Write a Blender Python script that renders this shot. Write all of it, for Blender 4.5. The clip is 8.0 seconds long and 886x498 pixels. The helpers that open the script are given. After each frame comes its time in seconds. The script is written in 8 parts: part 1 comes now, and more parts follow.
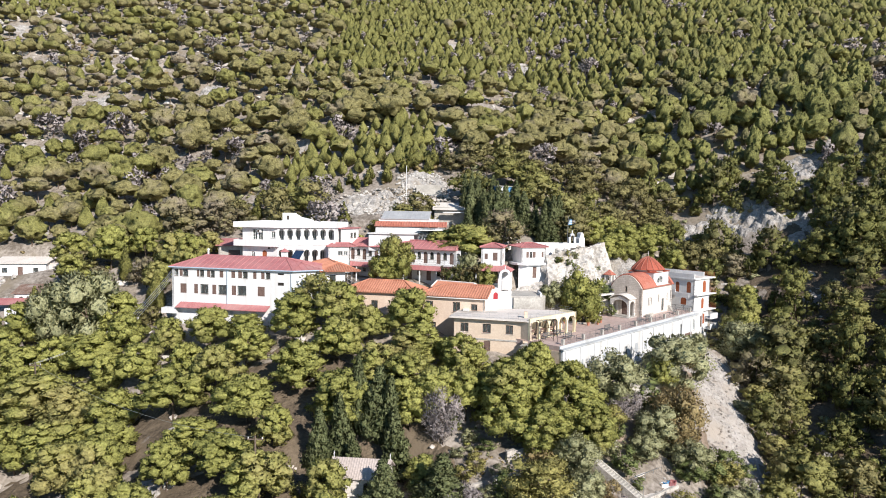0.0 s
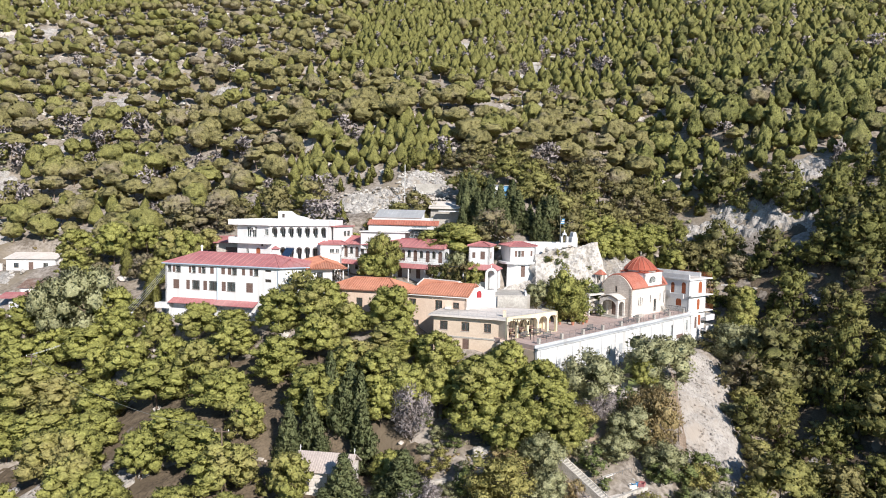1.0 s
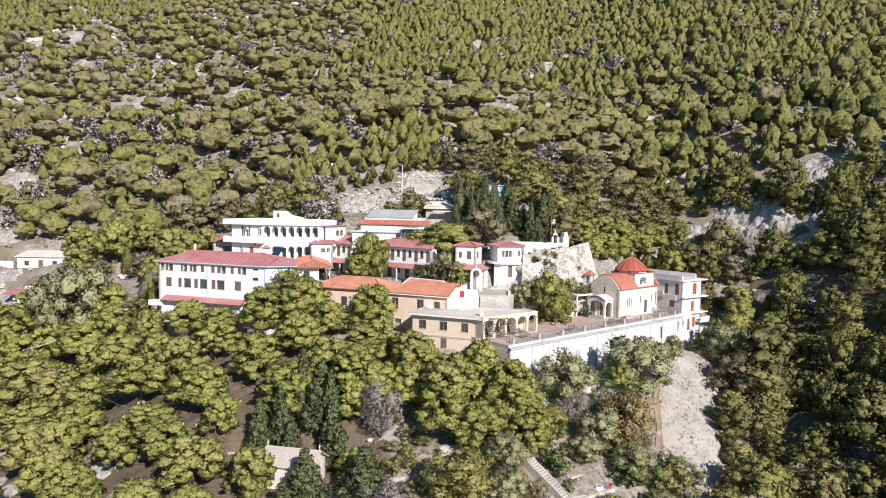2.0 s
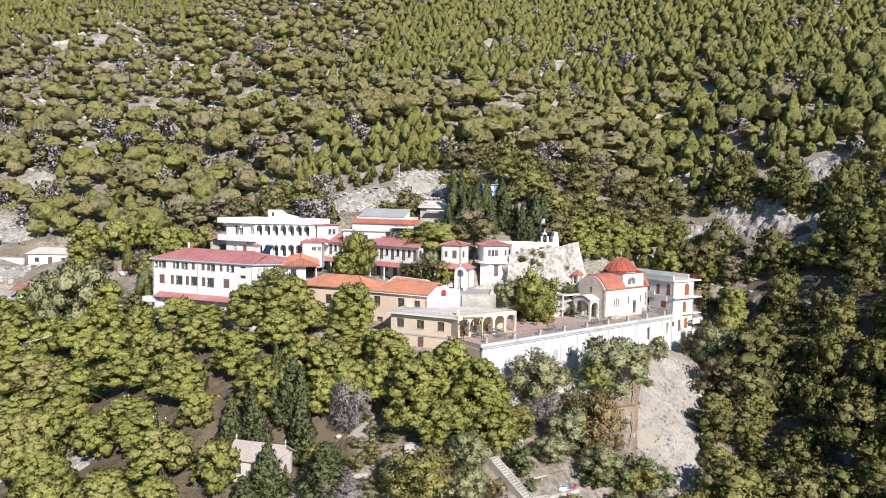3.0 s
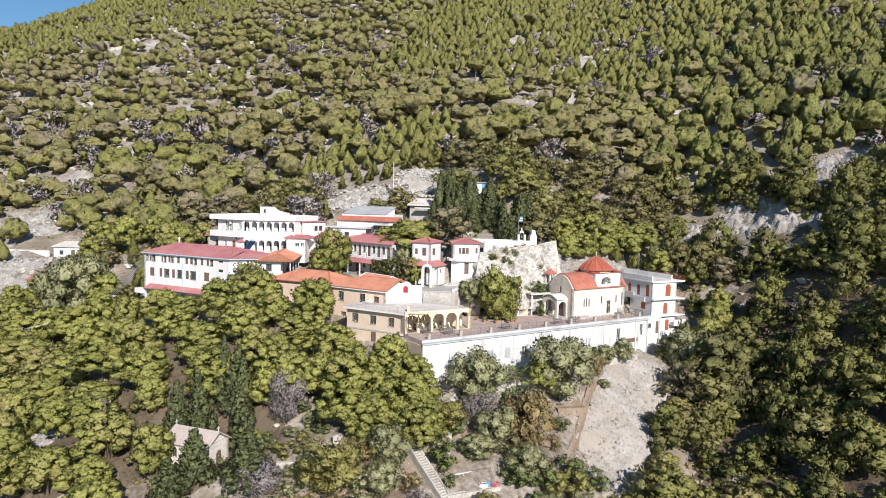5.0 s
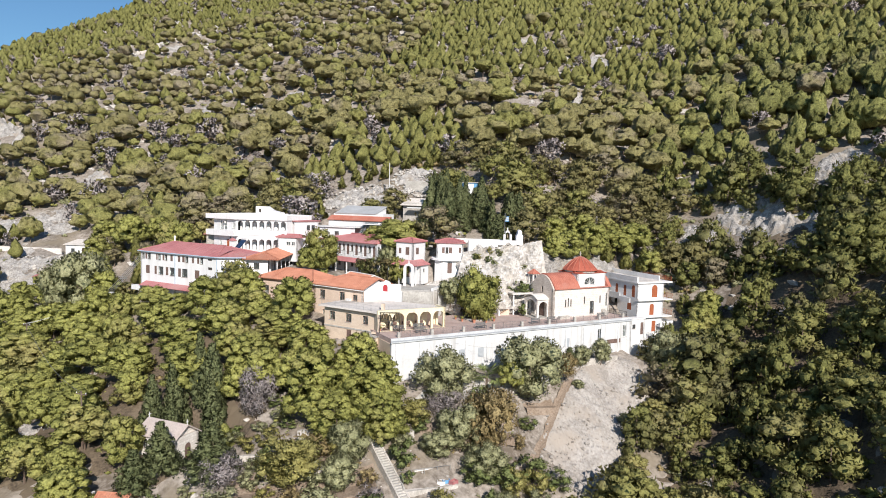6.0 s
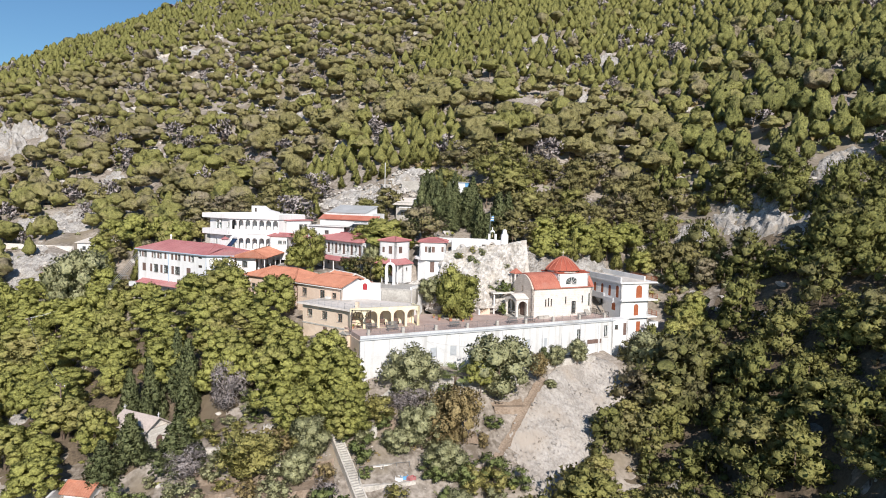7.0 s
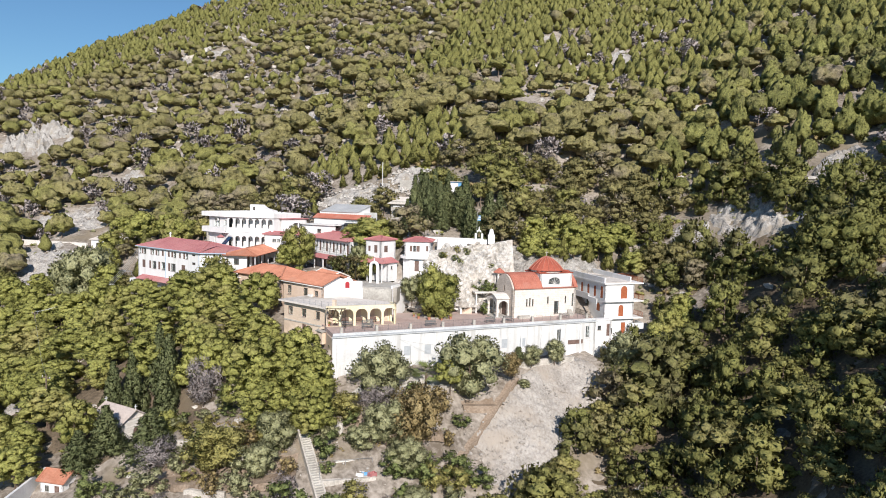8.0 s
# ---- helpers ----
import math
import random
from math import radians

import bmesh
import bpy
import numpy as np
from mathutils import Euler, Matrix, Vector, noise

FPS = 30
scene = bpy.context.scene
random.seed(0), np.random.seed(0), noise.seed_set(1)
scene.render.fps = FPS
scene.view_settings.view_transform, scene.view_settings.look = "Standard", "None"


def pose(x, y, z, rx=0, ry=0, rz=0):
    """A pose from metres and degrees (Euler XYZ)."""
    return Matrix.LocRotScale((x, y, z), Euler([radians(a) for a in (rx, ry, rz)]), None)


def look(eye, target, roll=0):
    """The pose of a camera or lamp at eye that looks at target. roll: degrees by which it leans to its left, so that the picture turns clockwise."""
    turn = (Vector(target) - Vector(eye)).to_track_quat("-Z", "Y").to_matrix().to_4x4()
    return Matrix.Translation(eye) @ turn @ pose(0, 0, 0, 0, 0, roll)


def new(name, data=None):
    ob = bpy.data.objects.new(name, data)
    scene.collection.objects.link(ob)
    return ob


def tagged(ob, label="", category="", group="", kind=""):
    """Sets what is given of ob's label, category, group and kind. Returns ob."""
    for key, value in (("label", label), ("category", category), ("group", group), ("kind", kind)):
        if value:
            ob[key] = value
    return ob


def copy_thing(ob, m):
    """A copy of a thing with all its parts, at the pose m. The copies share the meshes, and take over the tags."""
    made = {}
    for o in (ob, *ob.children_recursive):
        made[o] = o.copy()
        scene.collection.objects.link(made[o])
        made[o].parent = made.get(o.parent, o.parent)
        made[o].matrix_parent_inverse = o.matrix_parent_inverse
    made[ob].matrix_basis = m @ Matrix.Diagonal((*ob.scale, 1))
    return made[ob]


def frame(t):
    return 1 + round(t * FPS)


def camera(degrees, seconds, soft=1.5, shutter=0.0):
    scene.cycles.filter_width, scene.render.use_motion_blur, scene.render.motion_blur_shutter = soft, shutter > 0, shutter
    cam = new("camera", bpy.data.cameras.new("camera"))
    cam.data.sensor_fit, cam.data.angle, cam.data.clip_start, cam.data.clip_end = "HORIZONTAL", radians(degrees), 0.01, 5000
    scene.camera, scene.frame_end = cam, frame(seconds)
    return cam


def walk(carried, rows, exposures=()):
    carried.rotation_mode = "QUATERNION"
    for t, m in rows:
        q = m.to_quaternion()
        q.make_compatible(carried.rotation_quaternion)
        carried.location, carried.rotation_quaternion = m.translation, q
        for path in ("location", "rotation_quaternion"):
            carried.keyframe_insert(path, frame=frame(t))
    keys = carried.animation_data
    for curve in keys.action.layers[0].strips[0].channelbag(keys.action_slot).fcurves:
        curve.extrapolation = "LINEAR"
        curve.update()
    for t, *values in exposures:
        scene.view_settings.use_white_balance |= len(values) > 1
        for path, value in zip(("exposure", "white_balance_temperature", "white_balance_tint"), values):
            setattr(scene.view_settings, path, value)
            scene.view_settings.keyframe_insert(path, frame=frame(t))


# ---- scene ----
# ---------------------------------------------------------------- camera
cam = camera(66.7, 8.0, soft=0.95)
PATH = [
    (0, (1.265, 0.296, 19.8), (1.241, 2.292, 19.67), 0.9),
    (0.5, (5.337, 0.032, 19.751), (5.262, 2.026, 19.621), 1.1),
    (1, (9.403, -0.089, 19.854), (9.279, 1.903, 19.72), 1.1),
    (1.5, (13.504, -0.046, 19.874), (13.331, 1.942, 19.74), 1.1),
    (3, (26.011, 0.549, 20.249), (25.693, 2.519, 20.108), 1.2),
    (3.5, (30.324, 1.073, 20.474), (29.956, 3.033, 20.328), 1.2),
    (4, (34.746, 1.617, 20.38), (34.324, 3.567, 20.235), 1.2),
    (4.5, (39.432, 2.407, 20.484), (38.957, 4.344, 20.336), 1.3),
    (6, (53.499, 5.291, 20.799), (52.869, 7.184, 20.645), 1.4),
    (6.5, (58.051, 6.488, 20.705), (57.374, 8.364, 20.552), 1.4),
    (7, (62.859, 7.779, 20.986), (62.13, 9.635, 20.829), 1.4),
    (7.5, (67.377, 9.075, 21.359), (66.6, 10.91, 21.196), 1.4),
    (8, (72.037, 10.666, 21.617), (71.208, 12.479, 21.45), 1.5),
]
walk(cam, [(t, look(eye, target, roll)) for t, eye, target, roll in PATH], exposures=[(0, 0.24), (4, 0.16), (8, 0.08)])

# ---------------------------------------------------------------- light
SUN_AZ, SUN_EL = -56.0, 31.0          # degrees: azimuth from +x towards +y, height above the horizon
world = bpy.data.worlds.new("sky")
scene.world = world
world.use_nodes = True
wn = world.node_tree
sky = wn.nodes.new("ShaderNodeTexSky")
sky.sky_type = "NISHITA"
sky.sun_disc = False
sky.sun_elevation = radians(SUN_EL)
sky.sun_rotation = radians(90 - SUN_AZ)
sky.air_density, sky.dust_density, sky.ozone_density = 1.0, 0.35, 4.0
wn.nodes["Background"].inputs["Strength"].default_value = 0.071
tint = wn.nodes.new("ShaderNodeMix")          # the clear blue of a dry autumn sky
tint.data_type, tint.blend_type = "RGBA", "MULTIPLY"
tint.inputs["Factor"].default_value = 1.0
tint.inputs["B"].default_value = (0.95, 1.2, 1.32, 1)
wn.links.new(sky.outputs["Color"], tint.inputs["A"])
wn.links.new(tint.outputs["Result"], wn.nodes["Background"].inputs["Color"])
sun = new("sun", bpy.data.lights.new("sun", "SUN"))
sun.data.energy, sun.data.angle, sun.data.color = 5.4, radians(0.5), (1.0, 0.922, 0.845)
sun_way = Vector((math.cos(radians(SUN_EL)) * math.cos(radians(SUN_AZ)), math.cos(radians(SUN_EL)) * math.sin(radians(SUN_AZ)), math.sin(radians(SUN_EL))))
sun.matrix_world = look(sun_way * 400, (0, 0, 0))


# ---------------------------------------------------------------- materials
def material(name, dark, light, scale=1.0, rough=0.85, bump=0.0, fine=8.0, metal=0.0, third=None, coat=0.0, stretch=(1, 1, 1), through_light=0.0, vary=0.0, world_space=False, streak=False, courses=0.0, leafy=0.0):
    """Two noises, a broad and a fine one, mix dark and light; third is a rarer stain colour."""
    m = bpy.data.materials.new(name)
    m.use_nodes = True
    nt = m.node_tree
    bsdf = nt.nodes["Principled BSDF"]
    bsdf.inputs["Roughness"].default_value = rough
    bsdf.inputs["Metallic"].default_value = metal
    if world_space:
        where = nt.nodes.new("ShaderNodeNewGeometry").outputs["Position"]
    else:
        where = nt.nodes.new("ShaderNodeTexCoord").outputs["Object"]
    mp = nt.nodes.new("ShaderNodeMapping")
    mp.inputs["Scale"].default_value = stretch
    nt.links.new(where, mp.inputs["Vector"])

    def noise_at(s, detail=4.0, runs=False):
        n = nt.nodes.new("ShaderNodeTexNoise")
        n.inputs["Scale"].default_value = s
        n.inputs["Detail"].default_value = detail
        n.inputs["Roughness"].default_value = 0.6
        if runs:
            long_way = nt.nodes.new("ShaderNodeMapping")
            long_way.inputs["Scale"].default_value = (4.0, 4.0, 0.35)
            nt.links.new(where, long_way.inputs["Vector"])
            nt.links.new(long_way.outputs["Vector"], n.inputs["Vector"])
        else:
            nt.links.new(mp.outputs["Vector"], n.inputs["Vector"])
        return n

    broad, small = noise_at(scale), noise_at(scale * fine)
    add = nt.nodes.new("ShaderNodeMath")
    add.operation = "ADD"
    nt.links.new(broad.outputs["Fac"], add.inputs[0])
    nt.links.new(small.outputs["Fac"], add.inputs[1])
    ramp = nt.nodes.new("ShaderNodeMapRange")
    ramp.inputs["From Min"].default_value, ramp.inputs["From Max"].default_value = 0.78, 1.22
    nt.links.new(add.outputs[0], ramp.inputs["Value"])
    fac = ramp.outputs["Result"]
    if vary:
        oi = nt.nodes.new("ShaderNodeObjectInfo")
        mul = nt.nodes.new("ShaderNodeMath")
        mul.operation = "MULTIPLY_ADD"
        mul.inputs[1].default_value, mul.inputs[2].default_value = vary, -vary / 2
        nt.links.new(oi.outputs["Random"], mul.inputs[0])
        plus = nt.nodes.new("ShaderNodeMath")
        plus.operation, plus.use_clamp = "ADD", True
        nt.links.new(fac, plus.inputs[0])
        nt.links.new(mul.outputs[0], plus.inputs[1])
        fac = plus.outputs[0]
    mix = nt.nodes.new("ShaderNodeMix")
    mix.data_type = "RGBA"
    mix.inputs["A"].default_value, mix.inputs["B"].default_value = (*dark, 1), (*light, 1)
    nt.links.new(fac, mix.inputs["Factor"])
    colour = mix.outputs["Result"]
    if third:
        stain = noise_at(scale * 0.45, 6.0, streak)
        pick = nt.nodes.new("ShaderNodeMapRange")
        pick.inputs["From Min"].default_value, pick.inputs["From Max"].default_value = 0.52, 0.66
        nt.links.new(stain.outputs["Fac"], pick.inputs["Value"])
        over = nt.nodes.new("ShaderNodeMix")
        over.data_type = "RGBA"
        nt.links.new(pick.outputs["Result"], over.inputs["Factor"])
        nt.links.new(colour, over.inputs["A"])
        over.inputs["B"].default_value = (*third, 1)
        colour = over.outputs["Result"]
    if leafy:
        sprig = noise_at(leafy, 5.0)
        sprig.inputs["Roughness"].default_value = 0.7
        tone = nt.nodes.new("ShaderNodeMapRange")
        tone.inputs["From Min"].default_value, tone.inputs["From Max"].default_value = 0.36, 0.64
        tone.inputs["To Min"].default_value, tone.inputs["To Max"].default_value = 0.62, 1.24
        nt.links.new(sprig.outputs["Fac"], tone.inputs["Value"])
        tint = nt.nodes.new("ShaderNodeMix")
        tint.data_type, tint.blend_type = "RGBA", "MULTIPLY"
        tint.inputs["Factor"].default_value = 1.0
        nt.links.new(colour, tint.inputs["A"])
        nt.links.new(tone.outputs["Result"], tint.inputs["B"])
        colour = tint.outputs["Result"]
    if courses:
        split = nt.nodes.new("ShaderNodeSeparateXYZ")
        nt.links.new(where, split.inputs[0])
        along = nt.nodes.new("ShaderNodeMath")
        nt.links.new(split.outputs["X"], along.inputs[0])
        nt.links.new(split.outputs["Y"], along.inputs[1])
        join = nt.nodes.new("ShaderNodeCombineXYZ")
        nt.links.new(along.outputs[0], join.inputs["X"])
        nt.links.new(split.outputs["Z"], join.inputs["Y"])
        wall = nt.nodes.new("ShaderNodeTexBrick")
        wall.inputs["Scale"].default_value = 1.0
        wall.inputs["Brick Width"].default_value, wall.inputs["Row Height"].default_value = courses * 1.9, courses
        wall.inputs["Mortar Size"].default_value, wall.inputs["Mortar Smooth"].default_value = 0.018, 0.3
        wall.inputs["Color1"].default_value, wall.inputs["Color2"].default_value, wall.inputs["Mortar"].default_value = (1, 1, 1, 1), (0.84, 0.82, 0.80, 1), (0.62, 0.59, 0.56, 1)
        nt.links.new(join.outputs[0], wall.inputs["Vector"])
        blocks = nt.nodes.new("ShaderNodeMix")
        blocks.data_type, blocks.blend_type = "RGBA", "MULTIPLY"
        blocks.inputs["Factor"].default_value = 0.8
        nt.links.new(colour, blocks.inputs["A"])
        nt.links.new(wall.outputs["Color"], blocks.inputs["B"])
        colour = blocks.outputs["Result"]
    nt.links.new(colour, bsdf.inputs["Base Color"])
    if bump:
        b = nt.nodes.new("ShaderNodeBump")
        b.inputs["Strength"].default_value, b.inputs["Distance"].default_value = 0.8, bump
        nt.links.new(small.outputs["Fac"], b.inputs["Height"])
        nt.links.new(b.outputs["Normal"], bsdf.inputs["Normal"])
    if through_light:
        tr = nt.nodes.new("ShaderNodeBsdfTranslucent")
        nt.links.new(colour, tr.inputs["Color"])
        ms = nt.nodes.new("ShaderNodeMixShader")
        ms.inputs["Fac"].default_value = through_light
        nt.links.new(bsdf.outputs[0], ms.inputs[1])
        nt.links.new(tr.outputs[0], ms.inputs[2])
        nt.links.new(ms.outputs[0], nt.nodes["Material Output"].inputs["Surface"])
    bsdf.inputs["Specular IOR Level"].default_value = 0.3
    return m


def glass_material():
    m = bpy.data.materials.new("window_glass")
    m.use_nodes = True
    b = m.node_tree.nodes["Principled BSDF"]
    b.inputs["Base Color"].default_value = (0.55, 0.62, 0.64, 1)
    b.inputs["Roughness"].default_value = 0.04
    b.inputs["Transmission Weight"].default_value = 0.95
    b.inputs["IOR"].default_value = 1.45
    return m


WHITE = material("white_render", (0.69, 0.69, 0.695), (0.80, 0.80, 0.80), 0.35, 0.9, 0.01, 12, third=(0.66, 0.66, 0.65), streak=True)
OLD_WHITE = material("weathered_whitewash", (0.57, 0.58, 0.585), (0.71, 0.715, 0.715), 0.45, 0.92, 0.02, 10, third=(0.50, 0.50, 0.49), streak=True)
CREAM = material("cream_render", (0.70, 0.62, 0.42), (0.83, 0.75, 0.56), 0.4, 0.9, 0.01, 10)
SALMON = material("salmon_render", (0.63, 0.49, 0.39), (0.74, 0.60, 0.49), 0.4, 0.9, 0.01, 10, third=(0.54, 0.42, 0.34))
TAN = material("tan_render", (0.61, 0.49, 0.38), (0.72, 0.60, 0.48), 0.4, 0.9, 0.01, 10, third=(0.54, 0.43, 0.33))
STONE = material("dressed_stone", (0.53, 0.455, 0.40), (0.69, 0.62, 0.56), 0.8, 0.9, 0.02, 6, courses=0.34)
PALE_STONE = material("pale_stone", (0.67, 0.635, 0.595), (0.81, 0.78, 0.74), 0.8, 0.9, 0.02, 6, courses=0.34)
RED_SHEET = material("red_sheet_roof", (0.37, 0.14, 0.145), (0.50, 0.225, 0.22), 0.3, 0.6, 0.0, 14, third=(0.45, 0.235, 0.225))
ORANGE_TILE = material("orange_roof_tile", (0.39, 0.165, 0.105), (0.54, 0.25, 0.165), 0.5, 0.85, 0.03, 9, third=(0.43, 0.23, 0.165))
CHURCH_TILE = material("church_roof_tile", (0.36, 0.12, 0.085), (0.49, 0.19, 0.135), 0.5, 0.85, 0.03, 9, third=(0.43, 0.20, 0.155))
DOME_TILE = material("dome_tile", (0.30, 0.075, 0.05), (0.45, 0.125, 0.08), 0.6, 0.8, 0.02, 9)
GREY_SHEET = material("grey_sheet_roof", (0.36, 0.37, 0.38), (0.48, 0.49, 0.50), 0.4, 0.6, 0.0, 10)
CONCRETE = material("weathered_concrete", (0.36, 0.34, 0.31), (0.54, 0.52, 0.48), 0.4, 0.9, 0.02, 8, third=(0.30, 0.28, 0.25))
ROOF_SLAB = material("flat_roof_slab", (0.64, 0.59, 0.54), (0.78, 0.73, 0.68), 0.35, 0.9, 0.01, 8, third=(0.37, 0.35, 0.32))
LEDGE = material("pale_ledge_paint", (0.42, 0.44, 0.45), (0.58, 0.60, 0.61), 0.5, 0.9, 0.01, 9, third=(0.36, 0.36, 0.35))
RAIL = material("grey_painted_rail", (0.10, 0.10, 0.10), (0.20, 0.20, 0.20), 3.0, 0.6)
PAVING = material("terracotta_paving", (0.42, 0.31, 0.275), (0.56, 0.44, 0.40), 0.3, 0.9, 0.01, 9, third=(0.48, 0.40, 0.365))
SHUTTER = material("brown_shutter", (0.12, 0.075, 0.062), (0.21, 0.145, 0.125), 2.0, 0.7)
RED_WOOD = material("red_brown_wood", (0.28, 0.08, 0.035), (0.40, 0.13, 0.06), 2.0, 0.6)
RED_PAINT = material("red_paint", (0.30, 0.025, 0.035), (0.40, 0.04, 0.05), 2.0, 0.5)
FRAME_DARK = material("dark_window_frame", (0.05, 0.04, 0.035), (0.09, 0.075, 0.065), 2.0, 0.6)
FRAME_WHITE = material("white_window_frame", (0.62, 0.62, 0.61), (0.74, 0.74, 0.73), 2.0, 0.5)
PALE_SHUTTER = material("pale_grey_shutter", (0.36, 0.39, 0.42), (0.47, 0.50, 0.53), 2.0, 0.6)
IRON = material("dark_iron", (0.025, 0.025, 0.027), (0.06, 0.058, 0.055), 3.0, 0.55, metal=0.6)
STEEL = material("galvanised_steel", (0.38, 0.39, 0.40), (0.52, 0.53, 0.54), 2.0, 0.4, metal=0.7)
BRONZE = material("bell_bronze", (0.10, 0.08, 0.05), (0.18, 0.14, 0.09), 3.0, 0.45, metal=0.8)
BLUE_PANEL = material("solar_panel_blue", (0.015, 0.03, 0.07), (0.03, 0.055, 0.11), 2.0, 0.15)
BLUE_PAINT = material("blue_paint", (0.10, 0.30, 0.55), (0.16, 0.38, 0.64), 2.0, 0.5)
GUTTER_BLUE = material("pale_blue_gutter", (0.34, 0.44, 0.54), (0.44, 0.54, 0.64), 2.0, 0.5)
GLASS = glass_material()
SOIL = material("stony_ground", (0.15, 0.125, 0.10), (0.42, 0.375, 0.33), 0.16, 0.95, 0.15, 9, third=(0.24, 0.20, 0.145), world_space=True)
# litter brown darkened to stand for the shaded gaps between the trees
LITTER_SHADE = material("needle_litter", (0.085, 0.066, 0.048), (0.21, 0.165, 0.115), 0.35, 0.95, 0.15, 9, third=(0.145, 0.115, 0.08), world_space=True)
ROCK = material("grey_limestone", (0.33, 0.305, 0.275), (0.66, 0.635, 0.60), 0.4, 0.9, 0.15, 4, third=(0.56, 0.51, 0.45), world_space=True)
HILL_ROCK = material("weathered_hill_rock", (0.22, 0.205, 0.19), (0.50, 0.48, 0.455), 0.6, 0.9, 0.3, 5, third=(0.36, 0.32, 0.27), world_space=True)
GARDEN_STONE = material("weathered_garden_stone", (0.36, 0.335, 0.30), (0.60, 0.565, 0.52), 0.9, 0.95, 0.04, 5)
SCREE = material("pale_scree", (0.29, 0.265, 0.24), (0.48, 0.45, 0.42), 0.3, 0.95, 0.12, 9, third=(0.38, 0.335, 0.29), world_space=True)
PINE = material("pine_needles", (0.25, 0.26, 0.074), (0.49, 0.49, 0.15), 0.16, 0.75, 0.2, 22, third=(0.42, 0.38, 0.15), through_light=0.28, world_space=True, leafy=3.2)
HILL_PINE = material("hillside_pine_needles", (0.20, 0.197, 0.062), (0.375, 0.365, 0.125), 0.16, 0.75, 0.3, 18, third=(0.36, 0.32, 0.15), through_light=0.26, world_space=True, leafy=2.9)
# greyer than PINE: distance haze and the trees' own grey-brown share this colour
WOODS = material("greyed_pine_needles", (0.198, 0.182, 0.073), (0.358, 0.322, 0.14), 0.15, 0.75, 0.35, 16, third=(0.33, 0.28, 0.20), through_light=0.24, world_space=True, leafy=2.6)
# Darker than HILL_PINE: shade of the right bank is put into the needle colour.
SHADE_TONED_PINE = material("shade_toned_needles", (0.115, 0.123, 0.038), (0.315, 0.317, 0.10), 0.14, 0.75, 0.35, 18, third=(0.215, 0.20, 0.094), through_light=0.22, world_space=True, leafy=3.2)
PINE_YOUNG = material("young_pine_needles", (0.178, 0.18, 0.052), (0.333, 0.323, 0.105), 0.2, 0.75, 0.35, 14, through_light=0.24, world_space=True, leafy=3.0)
CYPRESS = material("cypress_foliage", (0.115, 0.14, 0.06), (0.235, 0.26, 0.12), 0.3, 0.8, 0.15, 8, through_light=0.22, world_space=True, leafy=4.0)
OLIVE = material("olive_foliage", (0.29, 0.30, 0.15), (0.49, 0.49, 0.285), 0.3, 0.7, 0.2, 10, through_light=0.22, world_space=True, leafy=5.0)
SHRUB = material("yellowing_foliage", (0.32, 0.295, 0.09), (0.51, 0.47, 0.18), 0.3, 0.8, 0.2, 10, through_light=0.25, world_space=True, leafy=5.0)
RUST_LEAF = material("rusty_foliage", (0.31, 0.235, 0.105), (0.48, 0.385, 0.195), 0.3, 0.85, 0.2, 10, through_light=0.25, world_space=True, leafy=5.0)
HEDGE = material("dark_green_leaves", (0.14, 0.18, 0.06), (0.28, 0.32, 0.12), 0.3, 0.7, 0.2, 10, through_light=0.2, world_space=True, leafy=5.0)
DEAD = material("bare_grey_twigs", (0.30, 0.265, 0.26), (0.47, 0.42, 0.41), 0.4, 0.9, 0.0, 8, world_space=True)
BARK = material("pine_bark", (0.09, 0.065, 0.05), (0.20, 0.155, 0.12), 1.2, 0.95, 0.03, 6)


# ---------------------------------------------------------------- mesh helpers
def thing(name, label, category, m, group="", kind=""):
    ob = new(name)
    ob.matrix_basis = m
    ob.empty_display_size = 0.5
    return tagged(ob, label, category, group, kind)


def part(name, bm, mat, parent=None, label=""):
    me = bpy.data.meshes.new(name)
    bm.to_mesh(me)
    bm.free()
    me.materials.append(mat)
    ob = new(name, me)
    if parent is not None:
        ob.parent = parent
    return tagged(ob, label)


def raw(name, verts, faces, mat, parent=None, label="", smooth=False, normals=None):
    """A mesh object from arrays of corners and of triangles."""
    me = bpy.data.meshes.new(name)
    verts = np.asarray(verts, dtype=np.float32)
    faces = np.asarray(faces, dtype=np.int32)
    k = faces.shape[1]
    me.vertices.add(len(verts))
    me.vertices.foreach_set("co", verts.ravel())
    me.loops.add(faces.size)
    me.loops.foreach_set("vertex_index", faces.ravel())
    me.polygons.add(len(faces))
    me.polygons.foreach_set("loop_start", np.arange(0, faces.size, k, dtype=np.int32))
    me.polygons.foreach_set("use_smooth", np.full(len(faces), smooth))
    me.update(calc_edges=True)
    if normals is not None:
        me.polygons.foreach_set("use_smooth", np.full(len(faces), True))
        me.normals_split_custom_set_from_vertices(np.asarray(normals, dtype=np.float32))
    me.materials.append(mat)
    ob = new(name, me)
    if parent is not None:
        ob.parent = parent
    return tagged(ob, label)


def box(bm, x0, x1, y0, y1, z0, z1):
    v = [bm.verts.new(c) for c in ((x0, y0, z0), (x1, y0, z0), (x1, y1, z0), (x0, y1, z0), (x0, y0, z1), (x1, y0, z1), (x1, y1, z1), (x0, y1, z1))]
    for f in ((3, 2, 1, 0), (4, 5, 6, 7), (0, 1, 5, 4), (1, 2, 6, 5), (2, 3, 7, 6), (3, 0, 4, 7)):
        bm.faces.new([v[i] for i in f])
    return bm


def abox(*a):
    return box(bmesh.new(), *a)


